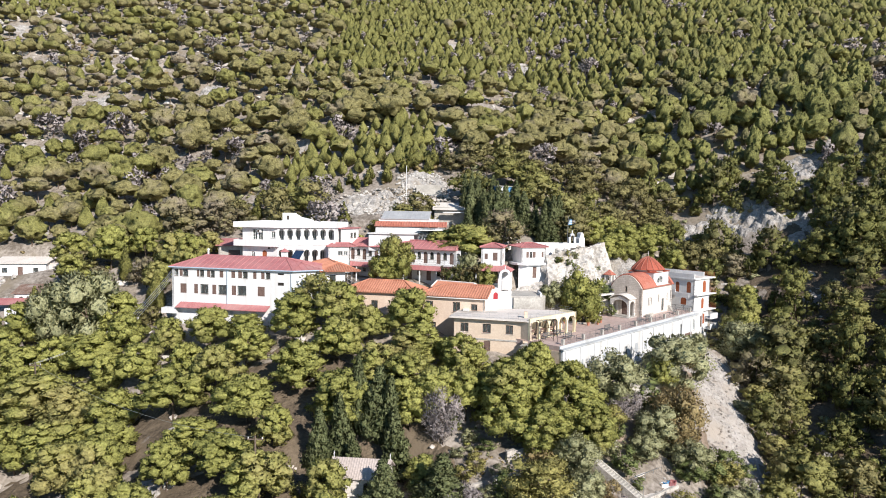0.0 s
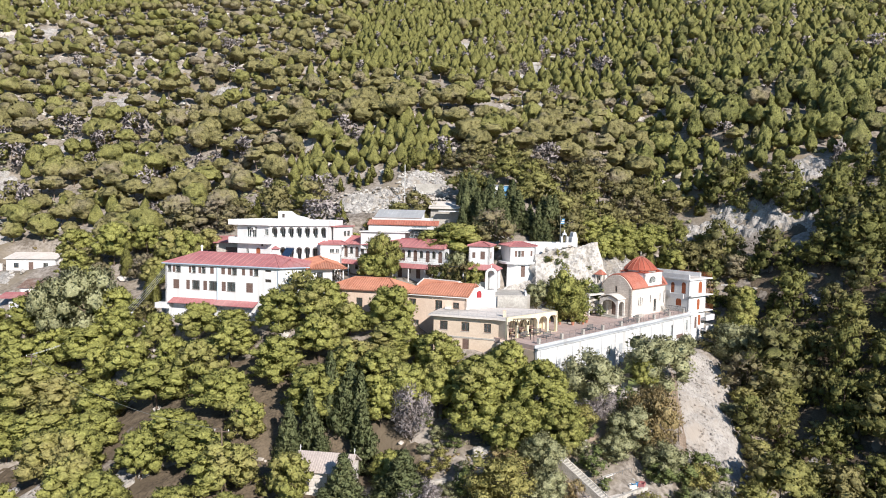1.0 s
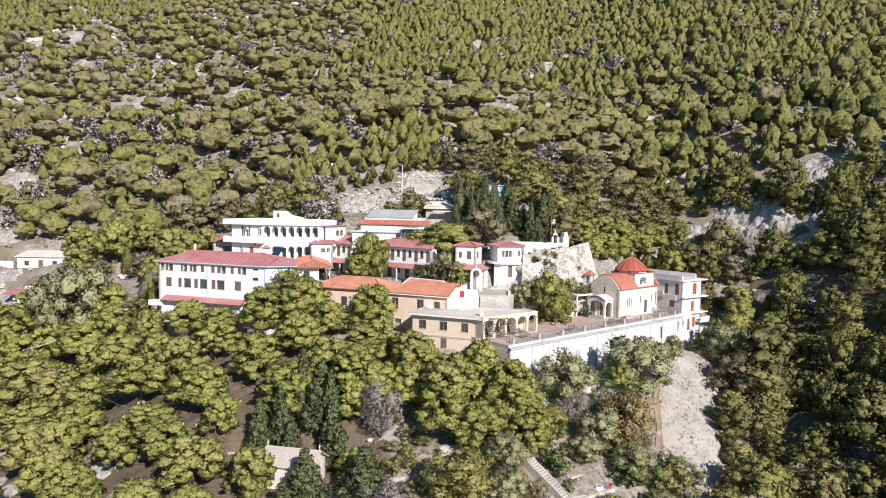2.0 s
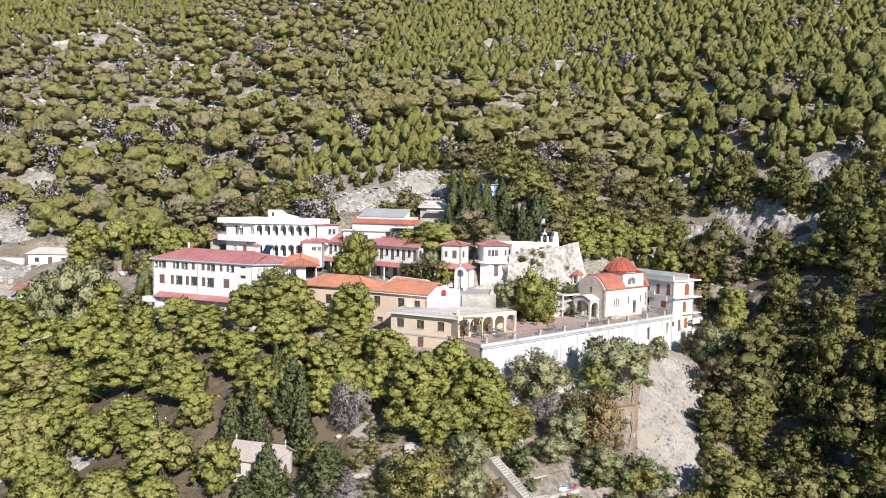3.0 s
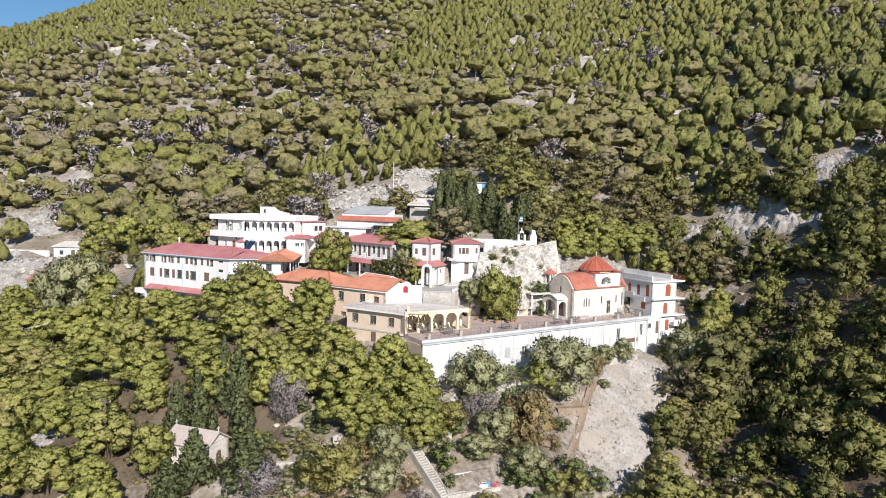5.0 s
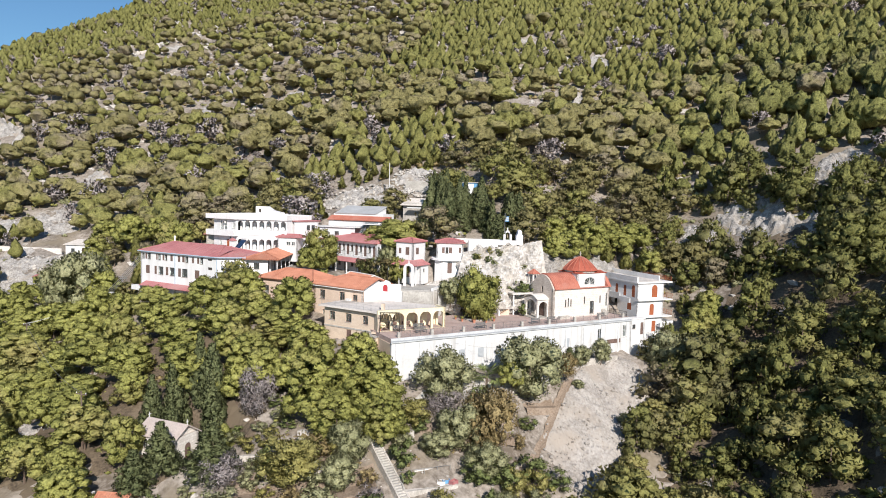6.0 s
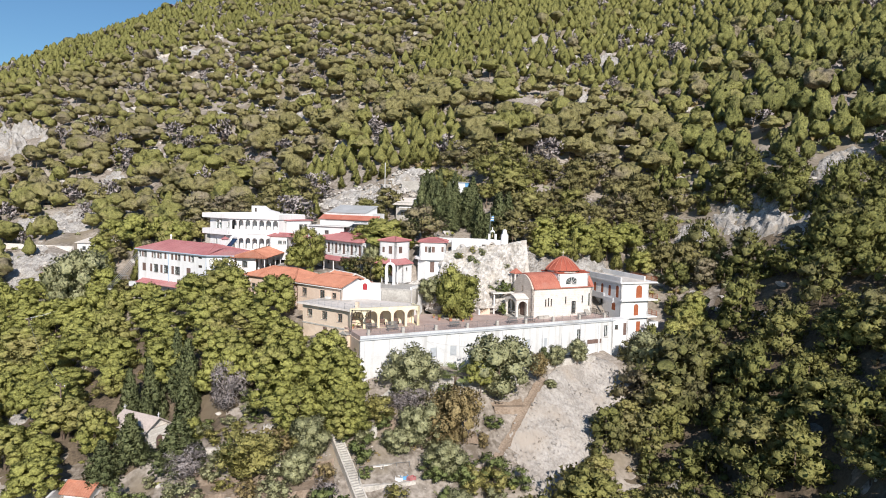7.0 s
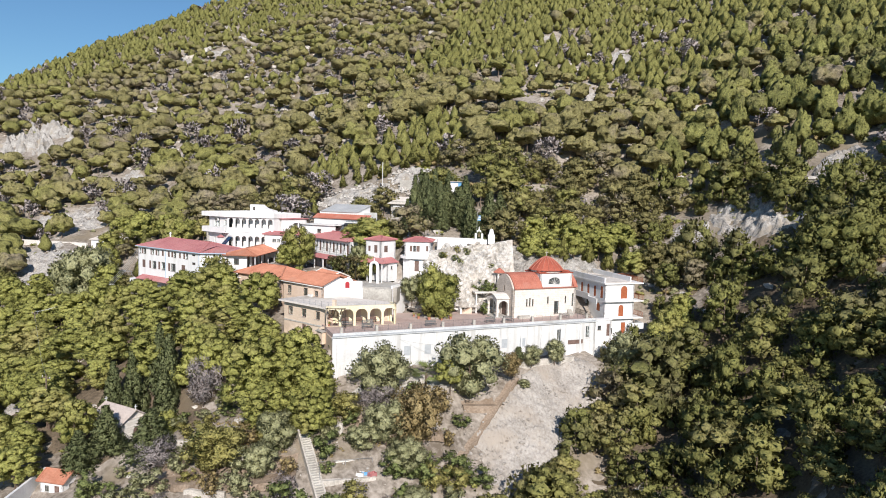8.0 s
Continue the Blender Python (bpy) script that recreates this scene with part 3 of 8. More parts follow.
# ---------------------------------------------------------------- the terrace
def build_terrace():
    m = pose(TERRACE[0], TERRACE[1], 0, 0, 0, U_ANGLE)
    t = thing("terrace", "long raised terrace with terracotta paving above a white retaining wall", "terrace", m, kind="structure")
    # the two tall windows at the end stand for dark doors
    ops = [(5.0, -3.6, 1.1, 1.5, "shutters"), (8.4, -3.6, 1.1, 1.5, "win"), (11.8, -3.6, 1.1, 1.5, "shutters"), (15.2, -3.6, 1.1, 1.5, "shutters"), (18.6, -3.6, 1.1, 1.5, "win"), (22.0, -3.6, 1.1, 1.5, "shutters"),
           (25.4, -3.6, 1.1, 1.5, "shutters"), (28.8, -3.6, 1.1, 1.5, "shutters"), (32.2, -3.6, 1.1, 1.5, "shutters"), (39.4, -3.3, 0.9, 2.2, "win"), (45.2, -2.9, 0.8, 2.1, "win")]
    facade(t, (0, 0.25), (46.8, 0.25), -9.0, -0.15, OLD_WHITE, ops, 0.35, frame_mat=FRAME_WHITE, shut_mat=PALE_SHUTTER)
    facade(t, (46.8, 0.25), (46.8, 13), -9.0, -0.15, OLD_WHITE, (), 0.35)
    facade(t, (0.25, 6.3), (0.05, 0.6), -8.0, -0.35, TAN, (), 0.35)
    part("ledge", prism(bmesh.new(), [(-0.2, 0.02), (47.1, 0.02), (47.1, 0.849), (0.2, 0.849)], -0.149, 0.0), LEDGE, t, "weathered pale grey concrete ledge")
    part("paving", prism(bmesh.new(), [(0.2, 1.003), (47.0, 1.003), (47.0, 14.5), (0.42, 14.5), (0.3, 6.1)], -0.35, 0.35), PAVING, t, "faded terracotta paving")
    part("kerb", prism(bmesh.new(), [(0.2, 0.85), (47.0, 0.85), (47.0, 1.0), (0.2, 1.0)], -0.149, 0.36), LEDGE, t, "pale concrete kerb under the railing")
    bm = bmesh.new()
    for i in range(12):
        box(bm, 0.6 + i * 3.9, 0.9 + i * 3.9, 0.12, 0.249, -8.5, -0.35)
    part("pilaster", bm, OLD_WHITE, t)
    part("panel", abox(41.2, 44.2, 0.16, 0.25, -3.8, -3.1), SHUTTER, t, "brown wooden panel")
    # railing between low posts
    for i in range(9):
        u = 1.6 + i * 5.5
        part("post", prism(bmesh.new(), [(u - 0.2, 1.1), (u + 0.2, 1.1), (u + 0.2, 1.5), (u - 0.2, 1.5)], 0.353, 1.15), CONCRETE, t)
        if i < 8:
            railing(t, [(u + 0.2, 1.3, 0.35), (u + 5.3, 1.3, 0.35)], 0.95, RAIL, 1.77, 0.25, w=0.017)
    railing(t, [(46.5, 1.3, 0.35), (46.5, 6.2, 0.35)], 0.95, IRON, 1.5, 0.16)
    return t


build_terrace()


def bench(u, v, turn=0.0):
    p = uv(u, v)
    b = thing("bench", "dark metal park bench on the terrace paving", "bench", pose(p[0], p[1], 0.35, 0, 0, U_ANGLE + turn), group="terrace benches")
    for k in range(4):
        part("slat", abox(-0.9, 0.9, -0.25 + k * 0.13, -0.15 + k * 0.13, 0.42, 0.46), RAIL, b)
    for k in range(3):
        part("back_slat", abox(-0.9, 0.9, 0.27, 0.30, 0.55 + k * 0.14, 0.65 + k * 0.14), RAIL, b)
    for s in (-0.8, 0.8):
        bm = abox(s - 0.03, s + 0.03, -0.25, -0.19, 0, 0.42)
        box(bm, s - 0.03, s + 0.03, 0.24, 0.30, 0, 0.95)
        part("leg", bm, RAIL, b)


for u, v, turn in ((6.2, 3.0, 0), (16.5, 2.3, 0), (27.2, 2.2, 0), (30.5, 2.2, 0), (41.5, 2.2, 0), (3.6, 5.2, 0), (7.0, 5.4, 0), (44.0, 6.0, 90)):
    bench(u, v, turn)


# ---------------------------------------------------------------- the church
def build_church():
    L, W, E = 13.1, 6.0, 5.1
    c = thing("church", "small domed stone church with red tiled roofs on the terrace", "church", pose(35.4, 120.1, 0.35, 0, 0, 48.8))
    facade(c, (0, 0), (L, 0), 0, E, PALE_STONE, [(2.9, 1.9, 0.28, 1.3, "awin"), (3.5, 1.9, 0.28, 1.5, "awin"), (4.1, 1.9, 0.28, 1.3, "awin"), (7.2, 2.2, 0.3, 1.3, "awin"), (9.0, 0.35, 0.95, 2.25, "win"), (10.9, 2.2, 0.3, 1.3, "awin"), (12.5, 1.6, 0.55, 2.3, "awin")], 0.45)
    facade(c, (L, 0), (L, W), 0, E, PALE_STONE, [(3.0, 1.8, 0.7, 1.8, "awin")], 0.45)
    facade(c, (L, W), (0, W), 0, E, PALE_STONE, (), 0.45)
    # west front with a curved head
    at = frame_of((0, W), (0, 0))
    head = [(W * k / 20, E + 2.25 * (1 - abs(k / 10 - 1) ** 2.2)) for k in range(20, -1, -1)]
    bm = slab_on(bmesh.new(), at, rect(0, 2.2, 0, 3.4), 0, 0.45)
    slab_on(bm, at, rect(3.8, W, 0, 3.4), 0, 0.45)
    slab_on(bm, at, rect(2.2, 3.8, 2.7, 3.4), 0, 0.45)
    slab_on(bm, at, [(0, 3.4), (2.8, 3.4), (2.8, 4.2), (2.8, 5.3), (0, 5.1)], 0, 0.45)
    slab_on(bm, at, [(3.2, 3.4), (W, 3.4), (W, 5.1), (3.2, 5.3)], 0, 0.45)
    slab_on(bm, at, rect(2.8, 3.2, 3.4, 4.3), 0, 0.45)
    slab_on(bm, at, [(0, 5.1), (2.8, 5.3), (3.2, 5.3), (W, 5.1)] + head[1:-1], 0, 0.45)
    part("west_front", bm, STONE, c, "beige stone west front with curved gable")
    fill_opening(c, at, 3.0, 0.1, 1.6, 2.6, "door", FRAME_DARK, SHUTTER)
    fill_opening(c, at, 3.0, 4.3, 0.4, 1.0, "win", FRAME_DARK, SHUTTER)
    # barrel roofs
    def barrel(name, x0, x1):
        bm = bmesh.new()
        n = 20
        prof = [(W / 2 + (W / 2 + 0.25) * (2 * i / n - 1), E + 0.02 + 2.4 * (1 - abs(2 * i / n - 1) ** 2.2)) for i in range(n + 1)]
        for (ya, za), (yb, zb) in zip(prof, prof[1:]):
            q = [bm.verts.new(p) for p in ((x0, ya, za), (x1, ya, za), (x1, yb, zb), (x0, yb, zb))]
            bm.faces.new(q)
        k = int((x1 - x0) / 0.4)
        for s in range(k):
            x = x0 + 0.1 + s * 0.4
            for (ya, za), (yb, zb) in zip(prof, prof[1:]):
                q = [bm.verts.new(p) for p in ((x, ya, za), (x + 0.1, ya, za + 0.07), (x + 0.1, yb, zb + 0.07), (x, yb, zb), (x + 0.2, ya, za), (x + 0.2, yb, zb))]
                bm.faces.new((q[0], q[1], q[2], q[3]))
                bm.faces.new((q[1], q[4], q[5], q[2]))
        for x in (x0, x1):
            ring = [bm.verts.new((x, y, z)) for y, z in prof]
            bm.faces.new(ring)
        part(name, bm, CHURCH_TILE, c, "red-orange tiled barrel roof")
    barrel("nave_roof", 0.3, 5.9)
    barrel("choir_roof", 12.5, L + 0.15)
    part("eaves", abox(0.3, L + 0.15, -0.28, 0.0, E - 0.12, E + 0.02), CHURCH_TILE, c)
    # crossing block with lunette windows under the dome
    x0, x1 = 5.8, 12.5
    facade(c, (x0, 0.55), (x1, 0.55), E - 0.05, 7.55, WHITE, [(3.0, E + 0.4, 2.5, 1.3, "awin")], 0.35, "crossing_wall", frame_mat=FRAME_WHITE)
    facade(c, (x1, 0.55), (x1, W - 0.55), E - 0.05, 7.55, WHITE, (), 0.35, "crossing_wall")
    facade(c, (x1, W - 0.55), (x0, W - 0.55), E - 0.05, 7.55, WHITE, (), 0.35, "crossing_wall")
    facade(c, (x0, W - 0.55), (x0, 0.55), E - 0.05, 7.55, WHITE, (), 0.35, "crossing_wall")
    bm = bmesh.new()
    cx, cy = 8.5, 2.95
    for sx, sy in ((x0, 0.5), (x1, 0.5), (x1, W - 0.5), (x0, W - 0.5)):
        px, py = sx + (cx - sx) * 0.55, sy + (cy - sy) * 0.55
        roof_plane(bm, [(sx - (0.2 if sx < cx else -0.2), sy, 7.5), (px, sy, 7.85), (px, py, 8.1)], 0.1, 0.4, 0.2, 0.06)
        roof_plane(bm, [(sx, py, 7.85), (sx, sy, 7.5), (px, py, 8.1)], 0.1, 0.4, 0.2, 0.06)
    box(bm, x0 - 0.15, x1 + 0.15, 0.4, W - 0.4, 7.5, 7.62)
    part("crossing_roof", bm, DOME_TILE, c)
    at = frame_of((x0, 0.55), (x1, 0.55))
    bm = bmesh.new()
    for k in range(1, 6):
        a = math.pi * k / 6
        slab_on(bm, at, [(3.0 + 0.03 * math.sin(a), E + 0.45 - 0.03 * math.cos(a)), (3.0 + 1.2 * math.cos(a) + 0.03 * math.sin(a), E + 0.45 + 1.2 * math.sin(a) - 0.03 * math.cos(a)), (3.0 + 1.2 * math.cos(a) - 0.03 * math.sin(a), E + 0.45 + 1.2 * math.sin(a) + 0.03 * math.cos(a)), (3.0 - 0.03 * math.sin(a), E + 0.45 + 0.03 * math.cos(a))], 0.07, 0.1)
    part("lunette_bars", bm, FRAME_WHITE, c)
    part("drum", lathe(bmesh.new(), [(2.75, 7.6), (2.75, 7.95), (2.9, 8.0), (2.9, 8.08)], 24, cx, cy), PALE_STONE, c)
    prof = [(3.15, 7.95)] + [(0.12 + 2.95 * (1 - k / 10) ** 0.66, 8.0 + 2.3 * k / 10) for k in range(10)] + [(0.12, 10.3)]
    dome = part("dome", lathe(bmesh.new(), prof, 24, cx, cy), DOME_TILE, c, "red tiled dome with raised ribs")
    bm = bmesh.new()
    for i in range(16):
        a = math.tau * i / 16
        for (ra, za), (rb, zb) in zip(prof[1:], prof[2:]):
            bar(bm, (cx + ra * math.cos(a), cy + ra * math.sin(a), za + 0.03), (cx + rb * math.cos(a), cy + rb * math.sin(a), zb + 0.03), 0.07, 5)
    part("rib", bm, CHURCH_TILE, dome)
    bm = bmesh.new()
    bar(bm, (cx, cy, 10.2), (cx, cy, 11.3), 0.05)
    bar(bm, (cx - 0.3, cy, 10.95), (cx + 0.3, cy, 10.95), 0.045)
    part("cross", bm, PALE_STONE, dome)
    # open porch
    p = [(-2.4, 1.2), (-2.4, 4.7)]
    for x, y in ((-2.4, 1.15), (-2.4, 4.45)):
        part("porch_pier", abox(x, x + 0.38, y, y + 0.38, 0, 2.2), PALE_STONE, c)
    porch = bmesh.new()
    at = frame_of((-2.4, 4.83), (-2.4, 1.15))
    slab_on(porch, at, arch_top(0.38, 3.3, 2.0, 1.1, 14) + [(3.3, 3.25), (1.84, 3.75), (0.38, 3.25)], 0, 0.38)
    slab_on(porch, at, rect(0, 0.38, 2.2, 3.2), 0, 0.38)
    slab_on(porch, at, rect(3.3, 3.68, 2.2, 3.2), 0, 0.38)
    at = frame_of((-2.4, 1.15), (0, 1.15))
    slab_on(porch, at, arch_top(0.385, 2.2, 2.0, 0.85, 12) + [(2.2, 3.2), (0.385, 3.2)], 0, 0.38)
    slab_on(porch, at, rect(2.2, 2.395, 0, 3.2), 0, 0.38)
    at = frame_of((0, 4.83), (-2.4, 4.83))
    slab_on(porch, at, arch_top(0.2, 2.015, 2.0, 0.85, 12) + [(2.015, 3.2), (0.2, 3.2)], 0, 0.38)
    slab_on(porch, at, rect(0.005, 0.2, 0, 3.2), 0, 0.38)
    part("porch_arch", porch, PALE_STONE, c)
    bm = bmesh.new()
    n = 10
    arc = [(0.95 + (4.1 * i / n), 3.2 + 0.75 * math.sin(math.pi * i / n)) for i in range(n + 1)]
    top = [[bm.verts.new((x, y, z + 0.12)) for y, z in arc] for x in (-2.6, -0.0)]
    low = [[bm.verts.new((x, y, z)) for y, z in arc] for x in (-2.6, -0.0)]
    for i in range(n):
        bm.faces.new((top[0][i], top[0][i + 1], top[1][i + 1], top[1][i]))
        bm.faces.new((low[0][i + 1], low[0][i], low[1][i], low[1][i + 1]))
        bm.faces.new((top[0][i + 1], top[0][i], low[0][i], low[0][i + 1]))
    for i in (0, n):
        bm.faces.new((top[0][i], top[1][i], low[1][i], low[0][i]))
    part("porch_roof", bm, PALE_STONE, c)
    part("step", abox(-3.0, -0.005, 0.8, 5.2, -0.02, 0.12), CONCRETE, c)
    bm = bmesh.new()
    for i in range(6):
        box(bm, 11.3, 12.2, -0.9 + i * 0.15, -0.002, 0.17 * i, 0.17 * (i + 1))
    part("side_steps", bm, CONCRETE, c)
    # little bell tower beside the west front
    t = part("bell_tower", abox(0.5, 1.9, 6.35, 7.75, 0, 5.3), PALE_STONE, c)
    bm = bmesh.new()
    for x, y in ((0.5, 6.35), (1.6, 6.35), (0.5, 7.45), (1.6, 7.45)):
        box(bm, x, x + 0.3, y, y + 0.3, 5.3, 6.9)
    box(bm, 0.45, 1.95, 6.3, 7.8, 6.9, 7.05)
    part("belfry", bm, PALE_STONE, t)
    bm = bmesh.new()
    tip = (1.2, 7.05, 7.95)
    cs = [(0.3, 6.15, 7.05), (2.1, 6.15, 7.05), (2.1, 7.95, 7.05), (0.3, 7.95, 7.05)]
    for i in range(4):
        roof_plane(bm, [cs[i], cs[(i + 1) % 4], tip], 0.08, 0.3, 0.14, 0.05)
    part("tower_roof", bm, CHURCH_TILE, t)
    part("bell", lathe(bmesh.new(), [(0.28, 6.0), (0.22, 6.15), (0.15, 6.4), (0.05, 6.5)], 12, 1.2, 7.05), BRONZE, t)
    part("planter", abox(0.8, 3.0, -1.1, -0.5, 0, 0.5), CONCRETE, c, "low stone seat by the wall")


build_church()


# ---------------------------------------------------------------- the tall white building beside the church
def build_guest_wing():
    W, D = 6.0, 17.0
    b = thing("guest_wing", "white flat-roofed four-storey building with balconies and red arched shutters", "building", pose(48.9, 131.6, 0, 0, 0, 42))
    front = [(1.6, 3.35, 0.95, 2.2, "ashutters"), (3.9, 3.35, 1.3, 2.3, "ashutters"), (3.4, 0.1, 1.0, 2.1, "ashutters"), (1.4, -3.0, 0.8, 1.0, "win"), (4.0, -3.0, 0.9, 2.0, "door")]
    facade(b, (0, 0), (W, 0), -9.5, 6.0, WHITE, front[1:], 0.3, shut_mat=RED_WOOD)
    facade(b, (W, 0), (W, D), -9.5, 6.0, WHITE, [(2.5, 3.1, 0.9, 2.2, "door"), (7, 3.1, 0.9, 2.2, "door"), (12, 3.1, 0.9, 2.2, "door"), (2.5, 0.0, 0.9, 2.2, "door"), (7, 0.0, 0.9, 2.2, "door")], 0.3, shut_mat=RED_WOOD)
    facade(b, (W, D), (0, D), -5, 6.0, WHITE, (), 0.3)
    west = [(D - 1.2, 3.35, 0.9, 2.2, "ashutters"), (D - 3.6, 3.35, 0.8, 2.0, "ashutters"), (D - 6.0, 3.35, 0.8, 2.0, "ashutters"), (D - 8.4, 3.35, 0.8, 2.0, "ashutters"), (D - 10.8, 3.35, 0.8, 2.0, "ashutters"),
            (D - 2.2, 0.9, 1.2, 1.5, "ashutters"), (D - 6.2, 0.4, 1.1, 2.2, "aopen"), (D - 9.0, 0.4, 1.1, 2.2, "aopen")]
    facade(b, (0, D), (0, 0), -9.5, 6.0, WHITE, west, 0.3, shut_mat=RED_WOOD)
    part("roof_slab", abox(-0.3, W + 1.7, -0.35, D + 0.2, 6.0, 6.25), WHITE, b)
    part("roof_deck", abox(0.2, W - 0.2, 0.0, D, 6.253, 6.3), ROOF_SLAB, b, "grey flat roof deck")
    bm = bmesh.new()
    box(bm, -0.25, 0.05, -0.05, D + 0.15, 6.253, 7.15)
    box(bm, W - 0.2, W + 0.05, 1.2, D + 0.15, 6.253, 7.15)
    box(bm, 0.05, W - 0.2, D - 0.1, D + 0.15, 6.253, 7.15)
    part("parapet", bm, WHITE, b)
    for z in (2.85, -0.25):
        part("balcony", abox(-0.25, W + 1.6, -0.7, 0.0, z, z + 0.2), WHITE, b)
        part("balcony", abox(W, W + 1.6, 0.0, D - 4, z, z + 0.2), WHITE, b)
        railing(b, [(W + 1.5, -0.6, z + 0.2), (W + 1.5, D - 4, z + 0.2)], 0.95, RED_WOOD, 1.4, 0.18, "balcony_railing")
    railing(b, [(W + 1.5, -0.2, 6.25), (W + 1.5, 6.0, 6.25), (W + 0.1, 6.0, 6.25)], 0.9, RED_WOOD, 1.4, 0.15, "roof_railing")
    for z in (-1.8, -3.9):
        bm = abox(W - 1.5, W + 1.5, -1.2, 1.5, z - 0.25, z)
        box(bm, W - 1.5, W + 1.5, -1.2, -1.05, z, z + 0.85)
        box(bm, W + 1.35, W + 1.5, -1.05, 1.5, z, z + 0.85)
        part("balcony", bm, WHITE, b)
    bm = bmesh.new()
    for x, y in ((W + 1.3, -1.1), (W + 1.3, 1.3)):
        bar(bm, (x, y, -8.5), (x, y, -4.1), 0.12, 6)
    part("stilt", bm, WHITE, b)
    # outer gallery and stair on the terrace side
    bm = abox(-1.5, -0.003, 3.2, 13.5, 2.85, 3.05)
    box(bm, -1.5, -1.35, 3.2, 13.5, 3.05, 3.95)
    box(bm, -1.5, -1.35, 0.3, 3.2, 2.5, 3.4)
    part("gallery", bm, WHITE, b)
    bm = bmesh.new()
    for i in range(12):
        box(bm, -1.45, -0.05, 13.5 + i * 0.28, 13.78 + i * 0.28, 0.2, 2.85 - i * 0.22)
    part("stair", bm, CONCRETE, b)
    # low block joining the terrace
    facade(b, (-3.2, -1.6), (0.6, -1.6), -9.5, -0.2, WHITE, [(1.4, -1.9, 0.7, 0.8, "win"), (3.2, -3.0, 0.7, 2.2, "door")], 0.3)
    facade(b, (0.6, -1.6), (0.6, 0), -9.5, -0.2, WHITE, (), 0.3)
    part("block_roof", abox(-3.3, 0.7, -1.7, -0.005, -0.2, 0.0), WHITE, b)
    return b


build_guest_wing()


# ---------------------------------------------------------------- the tan refectory with its arcade
def build_refectory():
    b = thing("refectory", "tan and cream building with a flat roof terrace and an arcade", "building", pose(0, 0, 0))
    a, c = (1.9, 100.9), (11.7, 98.4)
    d, e = (12.9, 97.0), (21.0, 104.9)
    back_l = (3.4, 107.0)
    facade(b, a, c, -5.5, 3.0, TAN, [(1.6, 0.9, 1.25, 1.35, "win"), (5.0, 0.9, 1.25, 1.35, "win"), (8.4, 0.9, 1.1, 1.35, "win"), (5.1, -2.4, 1.0, 2.1, "door")], 0.35, frame_mat=SHUTTER)
    facade(b, c, d, -5.5, 3.0, TAN, (), 0.35)
    facade(b, back_l, a, -4, 3.0, TAN, (), 0.35)
    # arcade: five open arches
    at = frame_of(d, e)
    n = 5
    w = at[3] / n
    ops = [(w * (i + 0.5), 0.36, w - 0.36, 2.72, "aopen") for i in range(n)]
    facade(b, d, e, -0.4, 3.55, CREAM, ops, 0.35, "arcade", "cream rendered arcade with round arches")
    f = (e[0] + at[2].x * 3.0, e[1] + at[2].y * 3.0)
    facade(b, e, f, 0, 3.55, CREAM, [(1.5, 0.36, 2.2, 2.6, "aopen")], 0.35, "arcade")
    g = (d[0] + at[2].x * 3.0, d[1] + at[2].y * 3.0)
    # salmon door leaves stand in for the brown arch shapes on this wall
    facade(b, g, f, 0, 2.9, CREAM, [(w * (i + 0.5), 0.36, 1.15, 2.3, "adoor") for i in range(n)], 0.3, "back_wall", shut_mat=SALMON)
    # roof terrace
    over = [(1.1, 100.3), (11.5, 97.7), (12.95, 97.05), (20.98, 104.9), (18.6, 108.0), (3.2, 108.6)]
    part("roof_slab", prism(bmesh.new(), over, 3.0, 3.25), ROOF_SLAB, b, "stained grey flat roof")
    rim = [Vector((x, y, 3.25)) for x, y in over]
    railing(b, [rim[0] + Vector((0.4, 0.3, 0)), rim[1] + Vector((-0.2, 0.4, 0)), rim[2] + Vector((0, 0.5, 0)), rim[3] + Vector((-0.5, 0, 0)), rim[4]], 0.85, STEEL, 1.5, 0.0, "roof_railing", 0.012)
    part("awning", abox(11.9, 12.6, 97.0, 97.9, 0.0, 0.25), TAN, b)
    part("string_course", slab_on(bmesh.new(), frame_of(a, c), rect(0, 10.1, -0.15, 0.08), -0.1, -0.003), CONCRETE, b)
    for i in range(2, 5):
        q = at[0] + at[1] * (w * (i - 0.5)) + at[2] * 2.2
        s = thing("arcade_bench", "dark bench in the shade of the arcade", "bench", pose(q.x, q.y, 0.35, 0, 0, U_ANGLE - 4), group="arcade benches")
        part("seat", abox(-0.7, 0.7, -0.2, 0.2, 0.4, 0.46), SHUTTER, s)
        part("backrest", abox(-0.7, 0.7, 0.2, 0.25, 0.5, 0.9), SHUTTER, s)
        for k in (-0.6, 0.6):
            part("leg", abox(k - 0.04, k + 0.04, -0.18, 0.25, 0, 0.4), IRON, s)
    part("chimney", abox(12.3, 12.8, 99.6, 100.1, 3.25, 4.2), TAN, b)
    # small niche at the corner
    niche = thing("wall_niche", "small gabled tan stone niche on the corner wall", "niche", pose(12.5, 96.6, -2.2, 0, 0, -20))
    part("niche_body", abox(-0.7, 0.7, -0.5, 0.6, 0, 1.9), TAN, niche)
    bm = bmesh.new()
    roof_plane(bm, [(-0.9, -0.7, 1.9), (0.9, -0.7, 1.9), (0.0, -0.7, 2.5)], 0.05, 0)
    prism(bm, [(-0.9, -0.7), (0.9, -0.7), (0.9, 0.7), (-0.9, 0.7)], 1.9, 2.0)
    part("niche_roof", bm, CONCRETE, niche)


build_refectory()


